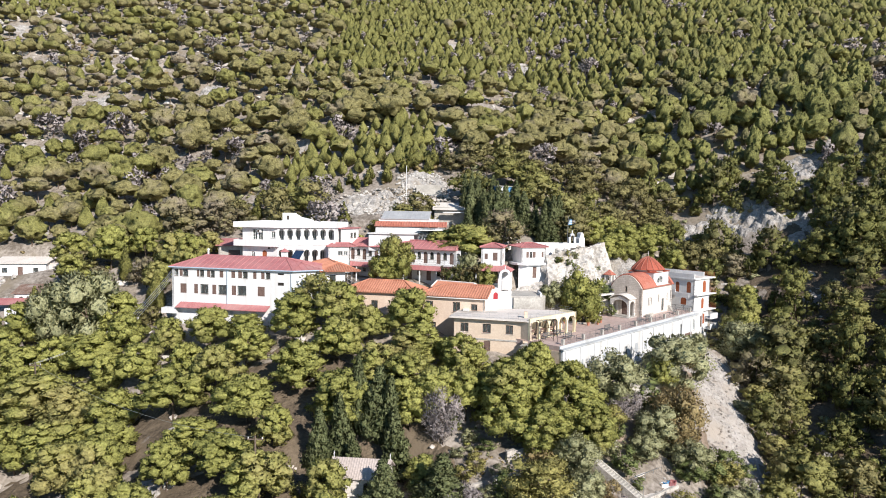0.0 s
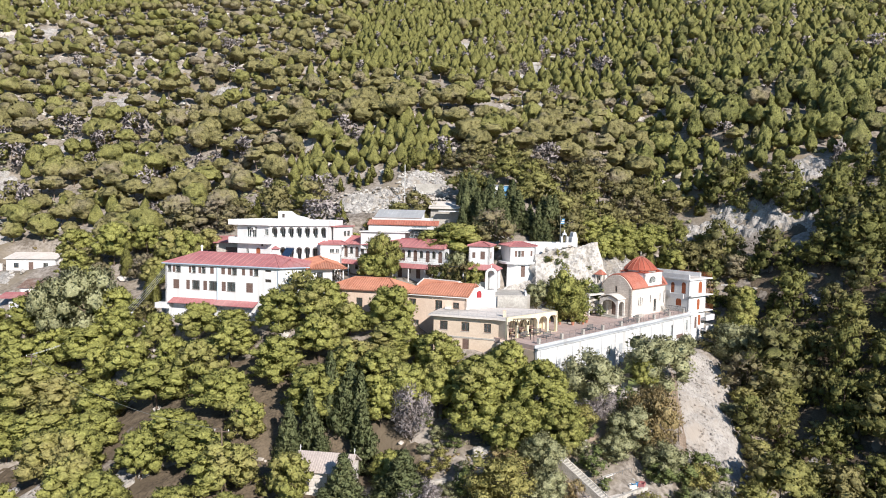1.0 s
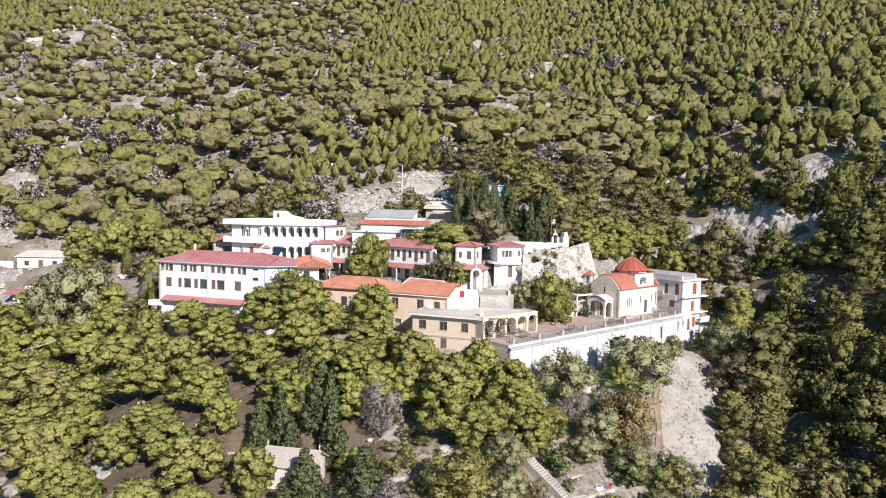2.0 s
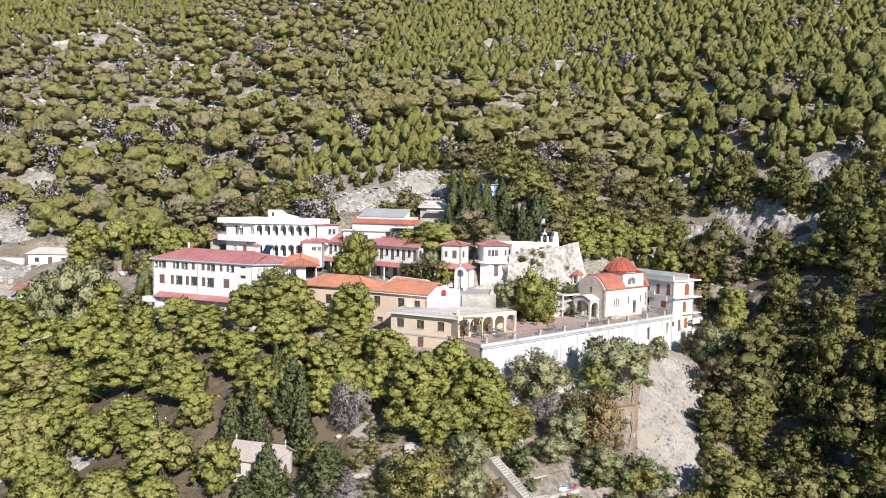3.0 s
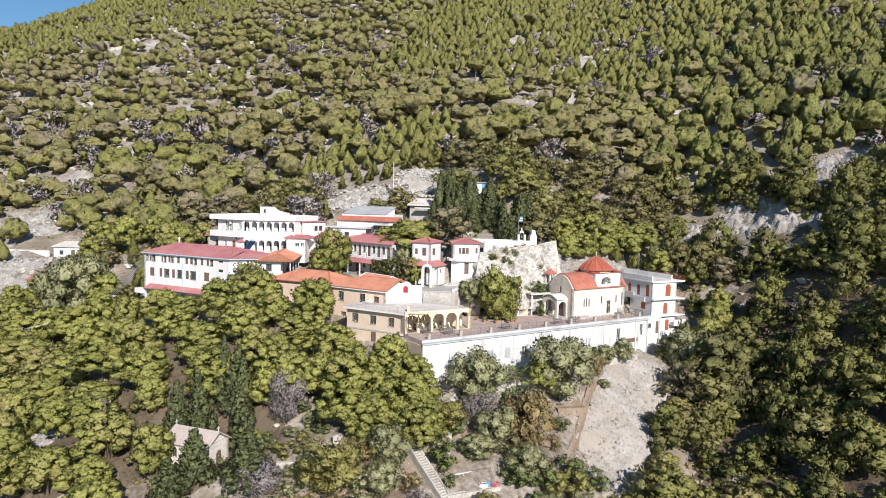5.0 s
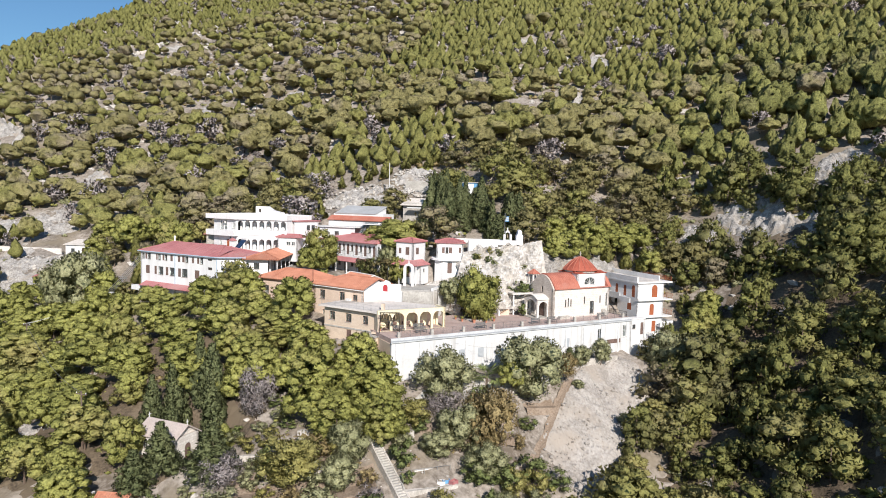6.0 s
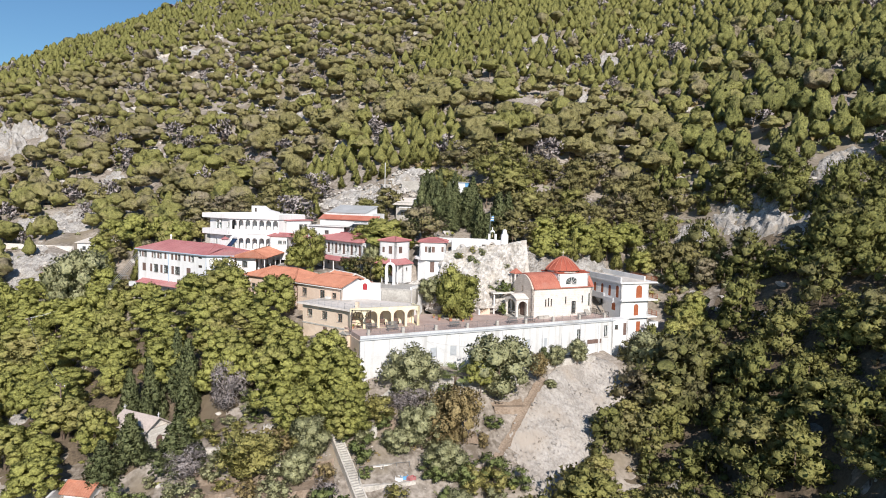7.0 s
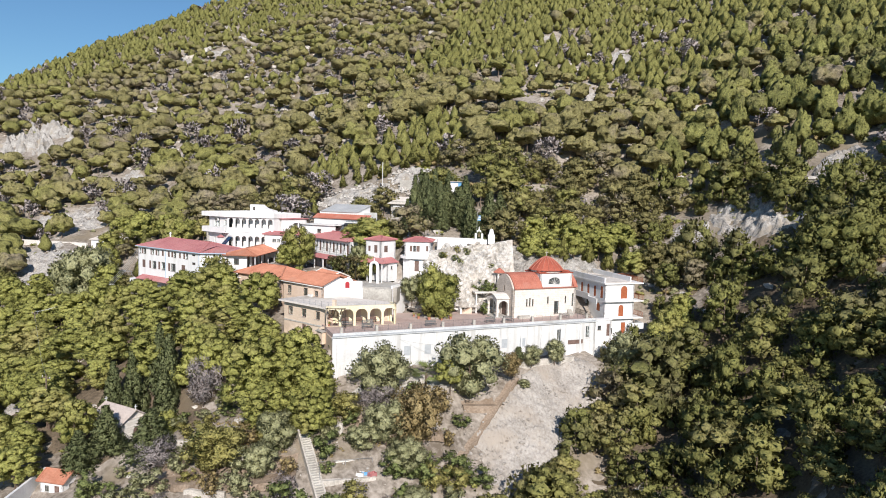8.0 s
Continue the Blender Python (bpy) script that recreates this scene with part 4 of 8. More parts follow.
def build_bell_frame():
    p = uv(1.4, 4.0)
    b = thing("belfry_stand", "dark iron stand with three hanging bronze bells", "belfry", pose(p[0], p[1], 0.35, 0, 0, 20))
    bm = bmesh.new()
    for x, y in ((-1.5, -0.6), (1.5, -0.6), (-1.5, 0.6), (1.5, 0.6)):
        bar(bm, (x, y, 0), (x * 0.9, y * 0.6, 3.2), 0.045)
    for y in (-0.36, 0.36):
        bar(bm, (-1.5, y, 3.2), (1.5, y, 3.2), 0.05)
    for x in (-1.35, 1.35):
        bar(bm, (x, -0.36, 3.2), (x, 0.36, 3.2), 0.05)
        bar(bm, (x, 0.5, 0.3), (-x, 0.42, 3.0), 0.02)
    part("frame", bm, IRON, b)
    for x, r in ((-0.9, 0.34), (0.0, 0.45), (0.9, 0.34)):
        z = 3.1 - r * 2.2
        part("bell", lathe(bmesh.new(), [(r, z), (r * 0.8, z + r * 0.3), (r * 0.6, z + r), (r * 0.45, z + r * 1.5), (0.06, z + r * 1.8), (0.05, 3.2)], 14, x, 0), BRONZE, b)


build_bell_frame()


# ---------------------------------------------------------------- houses with orange roofs
def build_orange_houses():
    # salmon house above the refectory
    m = pose(-4.2, 107.7, 0, 0, 0, -15.4)
    h = thing("tiled_house", "salmon rendered house with an orange tiled roof", "house", m)
    facade(h, (0.2, 0.3), (11.2, 0.3), -1.0, 5.3, SALMON, [(1.9, 2.9, 1.2, 1.6, "win"), (6.4, 2.9, 1.2, 1.6, "win"), (9.3, 3.3, 1.0, 1.0, "win"), (2.5, -0.2, 1.1, 1.3, "win")], 0.3, frame_mat=SHUTTER)
    facade(h, (11.2, 0.3), (11.2, 7.4), -1.0, 5.3, WHITE, (), 0.3)
    facade(h, (11.2, 7.4), (0.2, 7.4), -1.0, 5.3, WHITE, (), 0.3)
    facade(h, (0.2, 7.4), (0.2, 0.3), -1.0, 5.3, SALMON, (), 0.3)
    part("gable", slab_on(bmesh.new(), frame_of((11.2, 0.3), (11.2, 7.4)), [(0.0, 5.3), (7.1, 5.3), (3.55, 6.6)], 0, 0.25), WHITE, h)
    hip_roof(h, -0.3, 11.7, -0.3, 8.0, 5.4, 1.5, 4.4, 0, ORANGE_TILE, ORANGE_TILE, 0.42, 0.22, 0.1)
    part("eaves_board", abox(-0.25, 11.65, -0.22, -0.1, 5.12, 5.27), WHITE, h)
    part("air_conditioner", abox(7.8, 8.7, -0.15, 0.29, 3.0, 3.6), FRAME_WHITE, h, "white air conditioner")
    # long dark-walled house beside it
    m = pose(-17.0, 110.2, 0, 0, 0, -11.0)
    h = thing("tiled_house", "low brown-walled house with a hipped orange tiled roof", "house", m)
    facade(h, (0.4, 0.4), (12.6, 0.4), -2.0, 5.4, SALMON, [(1.6, 2.6, 1.1, 1.5, "win"), (5.5, 2.6, 1.1, 1.5, "win"), (9.2, 2.6, 1.1, 1.5, "win")], 0.3)
    facade(h, (12.6, 0.4), (12.6, 7.2), -2.0, 5.4, SALMON, (), 0.3)
    facade(h, (12.6, 7.2), (0.4, 7.2), -2.0, 5.4, WHITE, (), 0.3)
    facade(h, (0.4, 7.2), (0.4, 0.4), -2.0, 5.4, WHITE, (), 0.3)
    hip_roof(h, -0.2, 13.2, -0.2, 7.8, 5.5, 1.6, 4.0, 3.2, ORANGE_TILE, ORANGE_TILE, 0.42, 0.22, 0.1)
    # small gable behind, with the red arched door in the yard wall
    m = pose(-1.6, 114.2, 0, 0, 0, -29)
    h = thing("tiled_house", "small white outhouse with an orange tiled gable roof", "house", m)
    bm = abox(0, 6.6, 0, 3.4, 2.0, 5.9)
    part("wall", bm, WHITE, h)
    hip_roof(h, -0.3, 7.0, -0.4, 3.8, 5.9, 0.9, 0, 0, ORANGE_TILE, PALE_STONE, 0.42, 0.22, 0.1)


build_orange_houses()


def build_gallery_house():
    """The white house with an orange hipped roof over an open gallery."""
    h = thing("gallery_house", "white house with an orange tiled roof above an open gallery", "house", pose(-20.3, 111.4, 0, 0, 0, 20))
    facade(h, (0.0, 0.2), (4.1, 0.2), -3, 8.4, WHITE, [(2.0, 6.6, 1.0, 1.2, "win"), (2.0, 3.4, 1.1, 1.3, "win")], 0.3)
    facade(h, (4.1, 2.4), (4.1, 14.6), -3, 8.4, WHITE, [(10.4, 5.9, 0.95, 2.1, "door"), (1.2, 5.9, 0.95, 2.1, "door"), (3.4, 5.9, 0.95, 2.1, "door"), (5.4, 5.9, 0.95, 2.1, "adoor"), (7.8, 5.9, 0.95, 2.1, "door"), (3.0, 2.9, 1.4, 1.6, "win")], 0.3)
    facade(h, (4.1, 14.6), (0.0, 14.6), 2, 8.4, WHITE, (), 0.3)
    facade(h, (0, 14.6), (0, 0.2), -3, 8.4, WHITE, (), 0.3)
    part("gallery_floor", abox(2.6, 6.1, -0.6, 14.6, 5.55, 5.85), WHITE, h)
    part("parapet", abox(5.98, 6.1, -0.6, 14.6, 5.853, 6.3), WHITE, h)
    railing(h, [(4.3, -0.4, 5.85), (5.9, -0.4, 5.85), (5.9, 14.5, 5.85)], 0.95, IRON, 1.8, 0.2, w=0.02)
    bm = bmesh.new()
    for y in (-0.3, 3.4, 7.1, 10.8, 14.4):
        box(bm, 5.82, 5.97, y, y + 0.15, -3, 8.5)
    part("pillar", bm, WHITE, h)
    hip_roof(h, -0.4, 6.5, -0.9, 15.2, 8.55, 1.1, 3.4, 3.4, ORANGE_TILE, ORANGE_TILE, 0.42, 0.22, 0.1, True)
    part("awning", prism(bmesh.new(), [(2.0, -2.6), (5.4, -2.6), (5.4, -0.65), (2.0, -0.65)], 4.4, 4.55), WHITE, h)


build_gallery_house()


# ---------------------------------------------------------------- the long white dormitory
def build_dormitory():
    h = thing("dormitory", "long white building with brown shutters and a red sheet roof", "building", pose(-45.9, 113.1, 0, 0, 0, -11.3))
    k = 21.9 / 214
    up = [(8, 0.8, "win"), (17, 0.6, "shutters"), (25, 1.0, "win"), (48, 0.45, "shutters"), (55, 0.8, "win"), (67, 0.6, "shutters"), (74, 0.8, "win"), (90, 0.7, "shutters"), (111, 0.7, "shutters"), (123, 0.7, "shutters"), (132, 0.9, "win"), (149, 0.6, "shutters"), (163, 0.6, "shutters"), (172, 0.8, "win")]
    low = [(21, 1.15, "shutters"), (44, 0.7, "shutters"), (59, 1.5, "win"), (77, 0.75, "shutters"), (92, 1.6, "win"), (112, 0.8, "shutters"), (126, 1.6, "win"), (160, 1.25, "shutters")]
    ops = [(x * k, 7.2, w, 1.15, s) for x, w, s in up] + [(x * k, 4.35, w, 1.6, s) for x, w, s in low]
    ops += [(194 * k, 8.0, 1.1, 0.3, "vent"), (194 * k, 6.25, 1.1, 0.5, "vent")]
    facade(h, (0, 0), (21.9, 0), -4.0, 8.65, WHITE, ops, 0.35)
    facade(h, (21.9, 0), (25.6, 3.2), -4.0, 8.65, WHITE, [(2.7, 6.6, 1.0, 1.3, "win"), (2.7, 3.2, 1.0, 1.3, "win")], 0.35)
    facade(h, (25.6, 3.2), (24.0, 10.4), 0.0, 8.65, WHITE, (), 0.35)
    facade(h, (24.0, 10.4), (0, 10.4), 0.0, 8.65, WHITE, (), 0.35)
    facade(h, (0, 10.4), (0, 0), -4.0, 8.65, WHITE, [(3, 7.2, 0.8, 1.1, "win"), (7, 7.2, 0.8, 1.1, "win"), (4.5, 4.35, 0.9, 1.5, "win")], 0.35)
    a, b, c, d, e = (-0.35, -0.35, 8.78), (22.1, -0.35, 8.78), (25.9, 3.0, 8.78), (24.3, 10.8, 8.78), (-0.35, 10.8, 8.78)
    r0, r1 = (3.4, 5.2, 10.45), (18.6, 4.6, 10.45)
    bm = bmesh.new()
    for pl in ([a, b, r1, r0], [b, c, r1], [c, d, r1], [d, e, r0, r1], [e, a, r0]):
        roof_plane(bm, pl, 0.1, 1.1, 0.08, 0.06)
    roof = part("roof", bm, RED_SHEET, h, "red sheet roof with seams")
    bm = bmesh.new()
    for p, q in ((a, r0), (e, r0), (b, r1), (c, r1), (d, r1), (r0, r1)):
        bar(bm, Vector(p) + Vector((0, 0, 0.04)), Vector(q) + Vector((0, 0, 0.04)), 0.09, 6)
    part("ridge_cap", bm, RED_SHEET, roof)
    bm = bmesh.new()
    bar(bm, (-0.4, -0.42, 8.72), (22.2, -0.42, 8.72), 0.11, 6)
    bar(bm, (22.2, -0.42, 8.72), (26.0, 2.95, 8.72), 0.11, 6)
    gutter = part("gutter", bm, GUTTER_BLUE, h, "pale blue gutter")
    bm = bmesh.new()
    bar(bm, (10.3, -0.1, -2), (10.3, -0.1, 8.7), 0.08, 6)
    bar(bm, (21.7, -0.1, 2), (21.7, -0.1, 8.7), 0.06, 6)
    part("downpipe", bm, GUTTER_BLUE, gutter)
    part("chimney", lathe(bmesh.new(), [(0.16, 10.3), (0.16, 11.3), (0.24, 11.3), (0.24, 11.45), (0.05, 11.7)], 10, 3.7, 5.2), WHITE, h)
    c = part("chimney", abox(16.0, 16.9, 8.2, 9.1, 9.2, 11.2), WHITE, h)
    bm = bmesh.new()
    tip = (16.45, 8.65, 11.8)
    cs = [(15.8, 8.0, 11.2), (17.1, 8.0, 11.2), (17.1, 9.3, 11.2), (15.8, 9.3, 11.2)]
    for i in range(4):
        roof_plane(bm, [cs[i], cs[(i + 1) % 4], tip], 0.06, 0)
    part("chimney_cap", bm, RED_SHEET, c)
    bm = bmesh.new()
    roof_plane(bm, [(1.6, -1.7, 2.15), (18.0, -1.7, 2.15), (18.0, -0.003, 2.85), (1.6, -0.003, 2.85)], 0.1, 1.0, 0.07, 0.05)
    part("awning", bm, RED_SHEET, h, "red sheet awning above the ground floor")
    part("porch_wall", abox(1.8, 17.8, -1.5, -1.3, -3.0, 1.2), WHITE, h)
    part("ledge", abox(-1.2, 1.5, -1.3, 0.0, 1.0, 1.9), WHITE, h)
    return h


build_dormitory()


# ---------------------------------------------------------------- the white villa with arcades
def build_villa():
    h = thing("villa", "white two-storey flat-roofed villa with arched loggias", "building", pose(0, 0, 0))
    a, b, c, d, e = (-37.6, 125.1), (-30.6, 123.2), (-20.4, 125.8), (-19.6, 133.4), (-35.8, 135.2)
    facade(h, a, b, 7.6, 15.2, WHITE, [(2.6, 12.9, 0.95, 2.0, "win"), (3.75, 12.9, 0.95, 2.0, "win"), (6.4, 13.3, 0.8, 1.2, "win"), (2.2, 9.4, 0.7, 1.4, "awin"), (4.6, 8.9, 0.95, 2.1, "adoor")], 0.3, shut_mat=RED_WOOD, frame_mat=FRAME_WHITE)
    n, L = 7, frame_of(b, c)[3]
    w = L / n
    low = [(w * (i + 0.5), 8.9, w - 0.42, 2.3, "aopen") for i in range(n)]
    top = [(w * (i + 0.5), 12.95, w - 0.42, 2.0, "aopen") for i in range(n)]
    facade(h, b, c, 7.6, 15.2, WHITE, low + top, 0.25, "arcade")
    at = frame_of(b, c)
    p = lambda s, n: (b[0] + at[1].x * s + at[2].x * n, b[1] + at[1].y * s + at[2].y * n)
    inner = [(w * (i + 0.5), 13.1, 0.72, 1.5, "win") for i in range(n)] + [(w * (i + 0.5), 8.9, 0.8, 1.9, "adoor" if i == 1 else "win") for i in range(n)]
    facade(h, p(0, 1.9), p(L, 1.9), 7.6, 15.2, WHITE, inner, 0.25, "inner_wall", shut_mat=SHUTTER, frame_mat=FRAME_WHITE)
    facade(h, c, d, 7.6, 15.2, WHITE, [(4.0, 13.0, 1.0, 1.4, "win")], 0.3)
    facade(h, d, e, 7.6, 15.2, WHITE, (), 0.3)
    facade(h, e, a, 7.6, 15.2, WHITE, (), 0.3)
    part("floor_slab", prism(bmesh.new(), [(-39.0, 124.3), (-30.5, 122.0), (-30.2, 123.0), (-37.5, 125.1), (-37.2, 128.0), (-38.6, 128.2)], 11.75, 11.95), WHITE, h)
    floor = prism(bmesh.new(), [p(0, 0.26)[:2], p(L, 0.26)[:2], p(L, 1.88)[:2], p(0, 1.88)[:2]], 11.7, 11.9)
    part("loggia_floor", floor, WHITE, h)
    bm = bmesh.new()
    rail = [(-39.0, 128.1), (-39.05, 124.3), (-30.5, 122.0)]
    for q0, q1 in zip(rail, rail[1:]):
        slab_on(bm, frame_of(q0, q1), rect(0, frame_of(q0, q1)[3], 11.75, 12.9), 0, 0.14)
    slab_on(bm, frame_of(b, c), rect(0, L, 12.0, 12.9), -0.1, -0.003)
    part("balcony_parapet", bm, WHITE, h)
    over = [(-39.1, 124.3), (-30.9, 122.6), (-20.2, 125.5), (-19.2, 133.8), (-36.5, 136)]
    part("roof_slab", prism(bmesh.new(), over, 15.2, 15.5), WHITE, h)
    bm = bmesh.new()
    for q0, q1 in zip(over, over[1:] + over[:1]):
        slab_on(bm, frame_of(q0, q1), rect(0, frame_of(q0, q1)[3], 15.503, 16.2), 0.0, 0.18)
    part("parapet", bm, WHITE, h)
    bm = slab_on(bmesh.new(), frame_of((-33.2, 131.6), (-24.5, 132.4)), [(0, 15.5), (7.6, 15.5), (7.2, 16.5), (4.9, 17.0), (4.1, 17.5), (3.7, 17.8), (1.4, 17.8), (1.4, 16.3), (0, 16.2)], 0, 2.2)
    part("stair_head", bm, WHITE, h)
    part("stair_window", slab_on(bmesh.new(), frame_of((-33.2, 131.6), (-24.5, 132.4)), rect(2.2, 2.7, 16.5, 17.3), -0.03, 0.02), FRAME_DARK, h)
    at = frame_of(a, b)
    for s0, z0 in ((3.2, 15.0 - 0.75), (5.4, 11.2)):
        unit = part("air_conditioner", slab_on(bmesh.new(), at, rect(s0, s0 + 0.85, z0, z0 + 0.55), -0.35, -0.05), FRAME_WHITE, h, "white air conditioner")
        part("fan_grille", slab_on(bmesh.new(), at, rect(s0 + 0.1, s0 + 0.5, z0 + 0.08, z0 + 0.47), -0.37, -0.352), FRAME_DARK, unit)
    # annex with a strip of red roof
    x = thing("annex", "small white annex with a red-edged roof beside the villa", "building", pose(-19.4, 127.3, 0, 0, 0, 66))
    facade(x, (0, 0), (6.0, 0), 8, 15.0, WHITE, [(3.4, 13.2, 0.9, 1.0, "win"), (4.6, 13.2, 0.9, 1.0, "win")], 0.3)
    facade(x, (6.0, 0), (6.0, 3.0), 8, 15.0, WHITE, (), 0.3)
    part("roof_slab", abox(-0.2, 6.3, -0.3, 3.2, 15.0, 15.2), RED_SHEET, x)
    # low white block with a red roof in front of the loggia
    k = thing("annex", "low white block with a red sheet roof and a small window", "building", pose(-21.4, 124.0, 0, 0, 0, 14))
    facade(k, (0, 0), (4.0, 0), 7, 11.8, WHITE, [(2.2, 10.2, 0.9, 0.8, "win"), (3.2, 10.2, 0.7, 0.8, "win")], 0.25, frame_mat=FRAME_WHITE)
    facade(k, (4.0, 0), (4.0, 3.0), 7, 11.8, WHITE, (), 0.25)
    facade(k, (0, 3.0), (0, 0), 7, 11.8, WHITE, (), 0.25)
    hip_roof(k, -0.3, 5.2, -0.3, 3.4, 11.9, 0.5, 1.2, 1.2, RED_SHEET, RED_SHEET, 0.8, 0.08, 0.05)
    # shed behind, grey with a rusty roof
    s = thing("shed", "grey block shed with a rusty red roof", "shed", pose(-44.2, 131.0, 0, 0, 0, 8))
    facade(s, (0, 0), (8.5, 0), 7, 11.3, CONCRETE, [(3.0, 8.4, 2.2, 2.0, "door")], 0.25)
    facade(s, (0, 5), (0, 0), 7, 11.3, CONCRETE, (), 0.25)
    bm = bmesh.new()
    roof_plane(bm, [(-0.5, -0.5, 11.3), (9.0, -0.5, 11.5), (9.0, 5, 12.6), (-0.5, 5, 12.4)], 0.1, 0.8, 0.08, 0.05)
    part("roof", bm, RED_SHEET, s)


build_villa()


def solar_heater(x, y, z, turn):
    s = thing("solar_heater", "tilted dark blue solar panel with a water tank", "solar panel", pose(x, y, z, 0, 0, turn))
    bm = bmesh.new()
    q = [Vector(c) for c in ((-0.9, -1.0, 0.5), (0.9, -1.0, 0.5), (0.9, 0.6, 2.2), (-0.9, 0.6, 2.2))]
    roof_plane(bm, q, 0.1, 0)
    part("panel", bm, BLUE_PANEL, s)
    bm = bmesh.new()
    bar(bm, (-0.9, 0.75, 2.3), (0.9, 0.75, 2.3), 0.28, 12)
    part("tank", bm, FRAME_WHITE, s)
    bm = bmesh.new()
    for x0 in (-0.8, 0.8):
        bar(bm, (x0, -0.9, 0), (x0, -0.9, 0.6), 0.04)
        bar(bm, (x0, 0.7, 0), (x0, 0.7, 2.1), 0.04)
    part("stand", bm, STEEL, s)


solar_heater(-25.6, 117.6, 9.3, -25)


# ---------------------------------------------------------------- the cells: two storeys with a red roof
def build_cells():
    h = thing("cell_wing", "white two-storey wing with arched doors and red sheet roofs", "building", pose(-19.0, 130.6, 0, 0, 0, -25.5))
    L = 23.4
    ops = []
    for i in range(9):
        s = 1.4 + i * 2.65
        ops += [(s, 9.15, 0.85, 2.1, "adoor"), (s + 1.3, 9.9, 0.75, 1.3, "awin")]
    low = [(s, 6.0, 0.95, 2.1, "door") for s in (2.0, 6.0, 10.0, 14.0, 18.0, 21.5)] + [(s, 6.9, 0.8, 0.9, "win") for s in (4.0, 8.0, 12.0, 16.0, 20.0)]
    facade(h, (0, 0), (L, 0), 4.5, 11.7, WHITE, ops + low, 0.3)
    facade(h, (L, 0), (L, 5.0), 4.5, 11.7, WHITE, (), 0.3)
    facade(h, (L, 5.0), (0, 5.0), 4.5, 11.7, WHITE, (), 0.3)
    facade(h, (0, 5.0), (0, 0), 4.5, 11.7, WHITE, (), 0.3)
    hip_roof(h, -0.3, L + 0.3, -0.7, 5.6, 11.75, 1.35, 0.6, 0.9, RED_SHEET, RED_SHEET, 0.9, 0.08, 0.06)
    part("gallery_floor", abox(0, L, -1.5, -0.003, 8.85, 9.05), WHITE, h)
    railing(h, [(0, -1.45, 9.05), (L, -1.45, 9.05)], 0.9, IRON, 2.65, 0.25, w=0.02)
    bm = bmesh.new()
    roof_plane(bm, [(0, -2.6, 8.1), (L, -2.6, 8.1), (L, -1.45, 8.85), (0, -1.45, 8.85)], 0.08, 0.9, 0.07, 0.05)
    part("awning", bm, RED_SHEET, h, "red sheet awning")
    for i in range(8):
        x = 0.4 + i * 3.38
        part("pillar", abox(x, x + 0.18, -2.5, -2.32, 4.5, 8.1), WHITE, h)


build_cells()


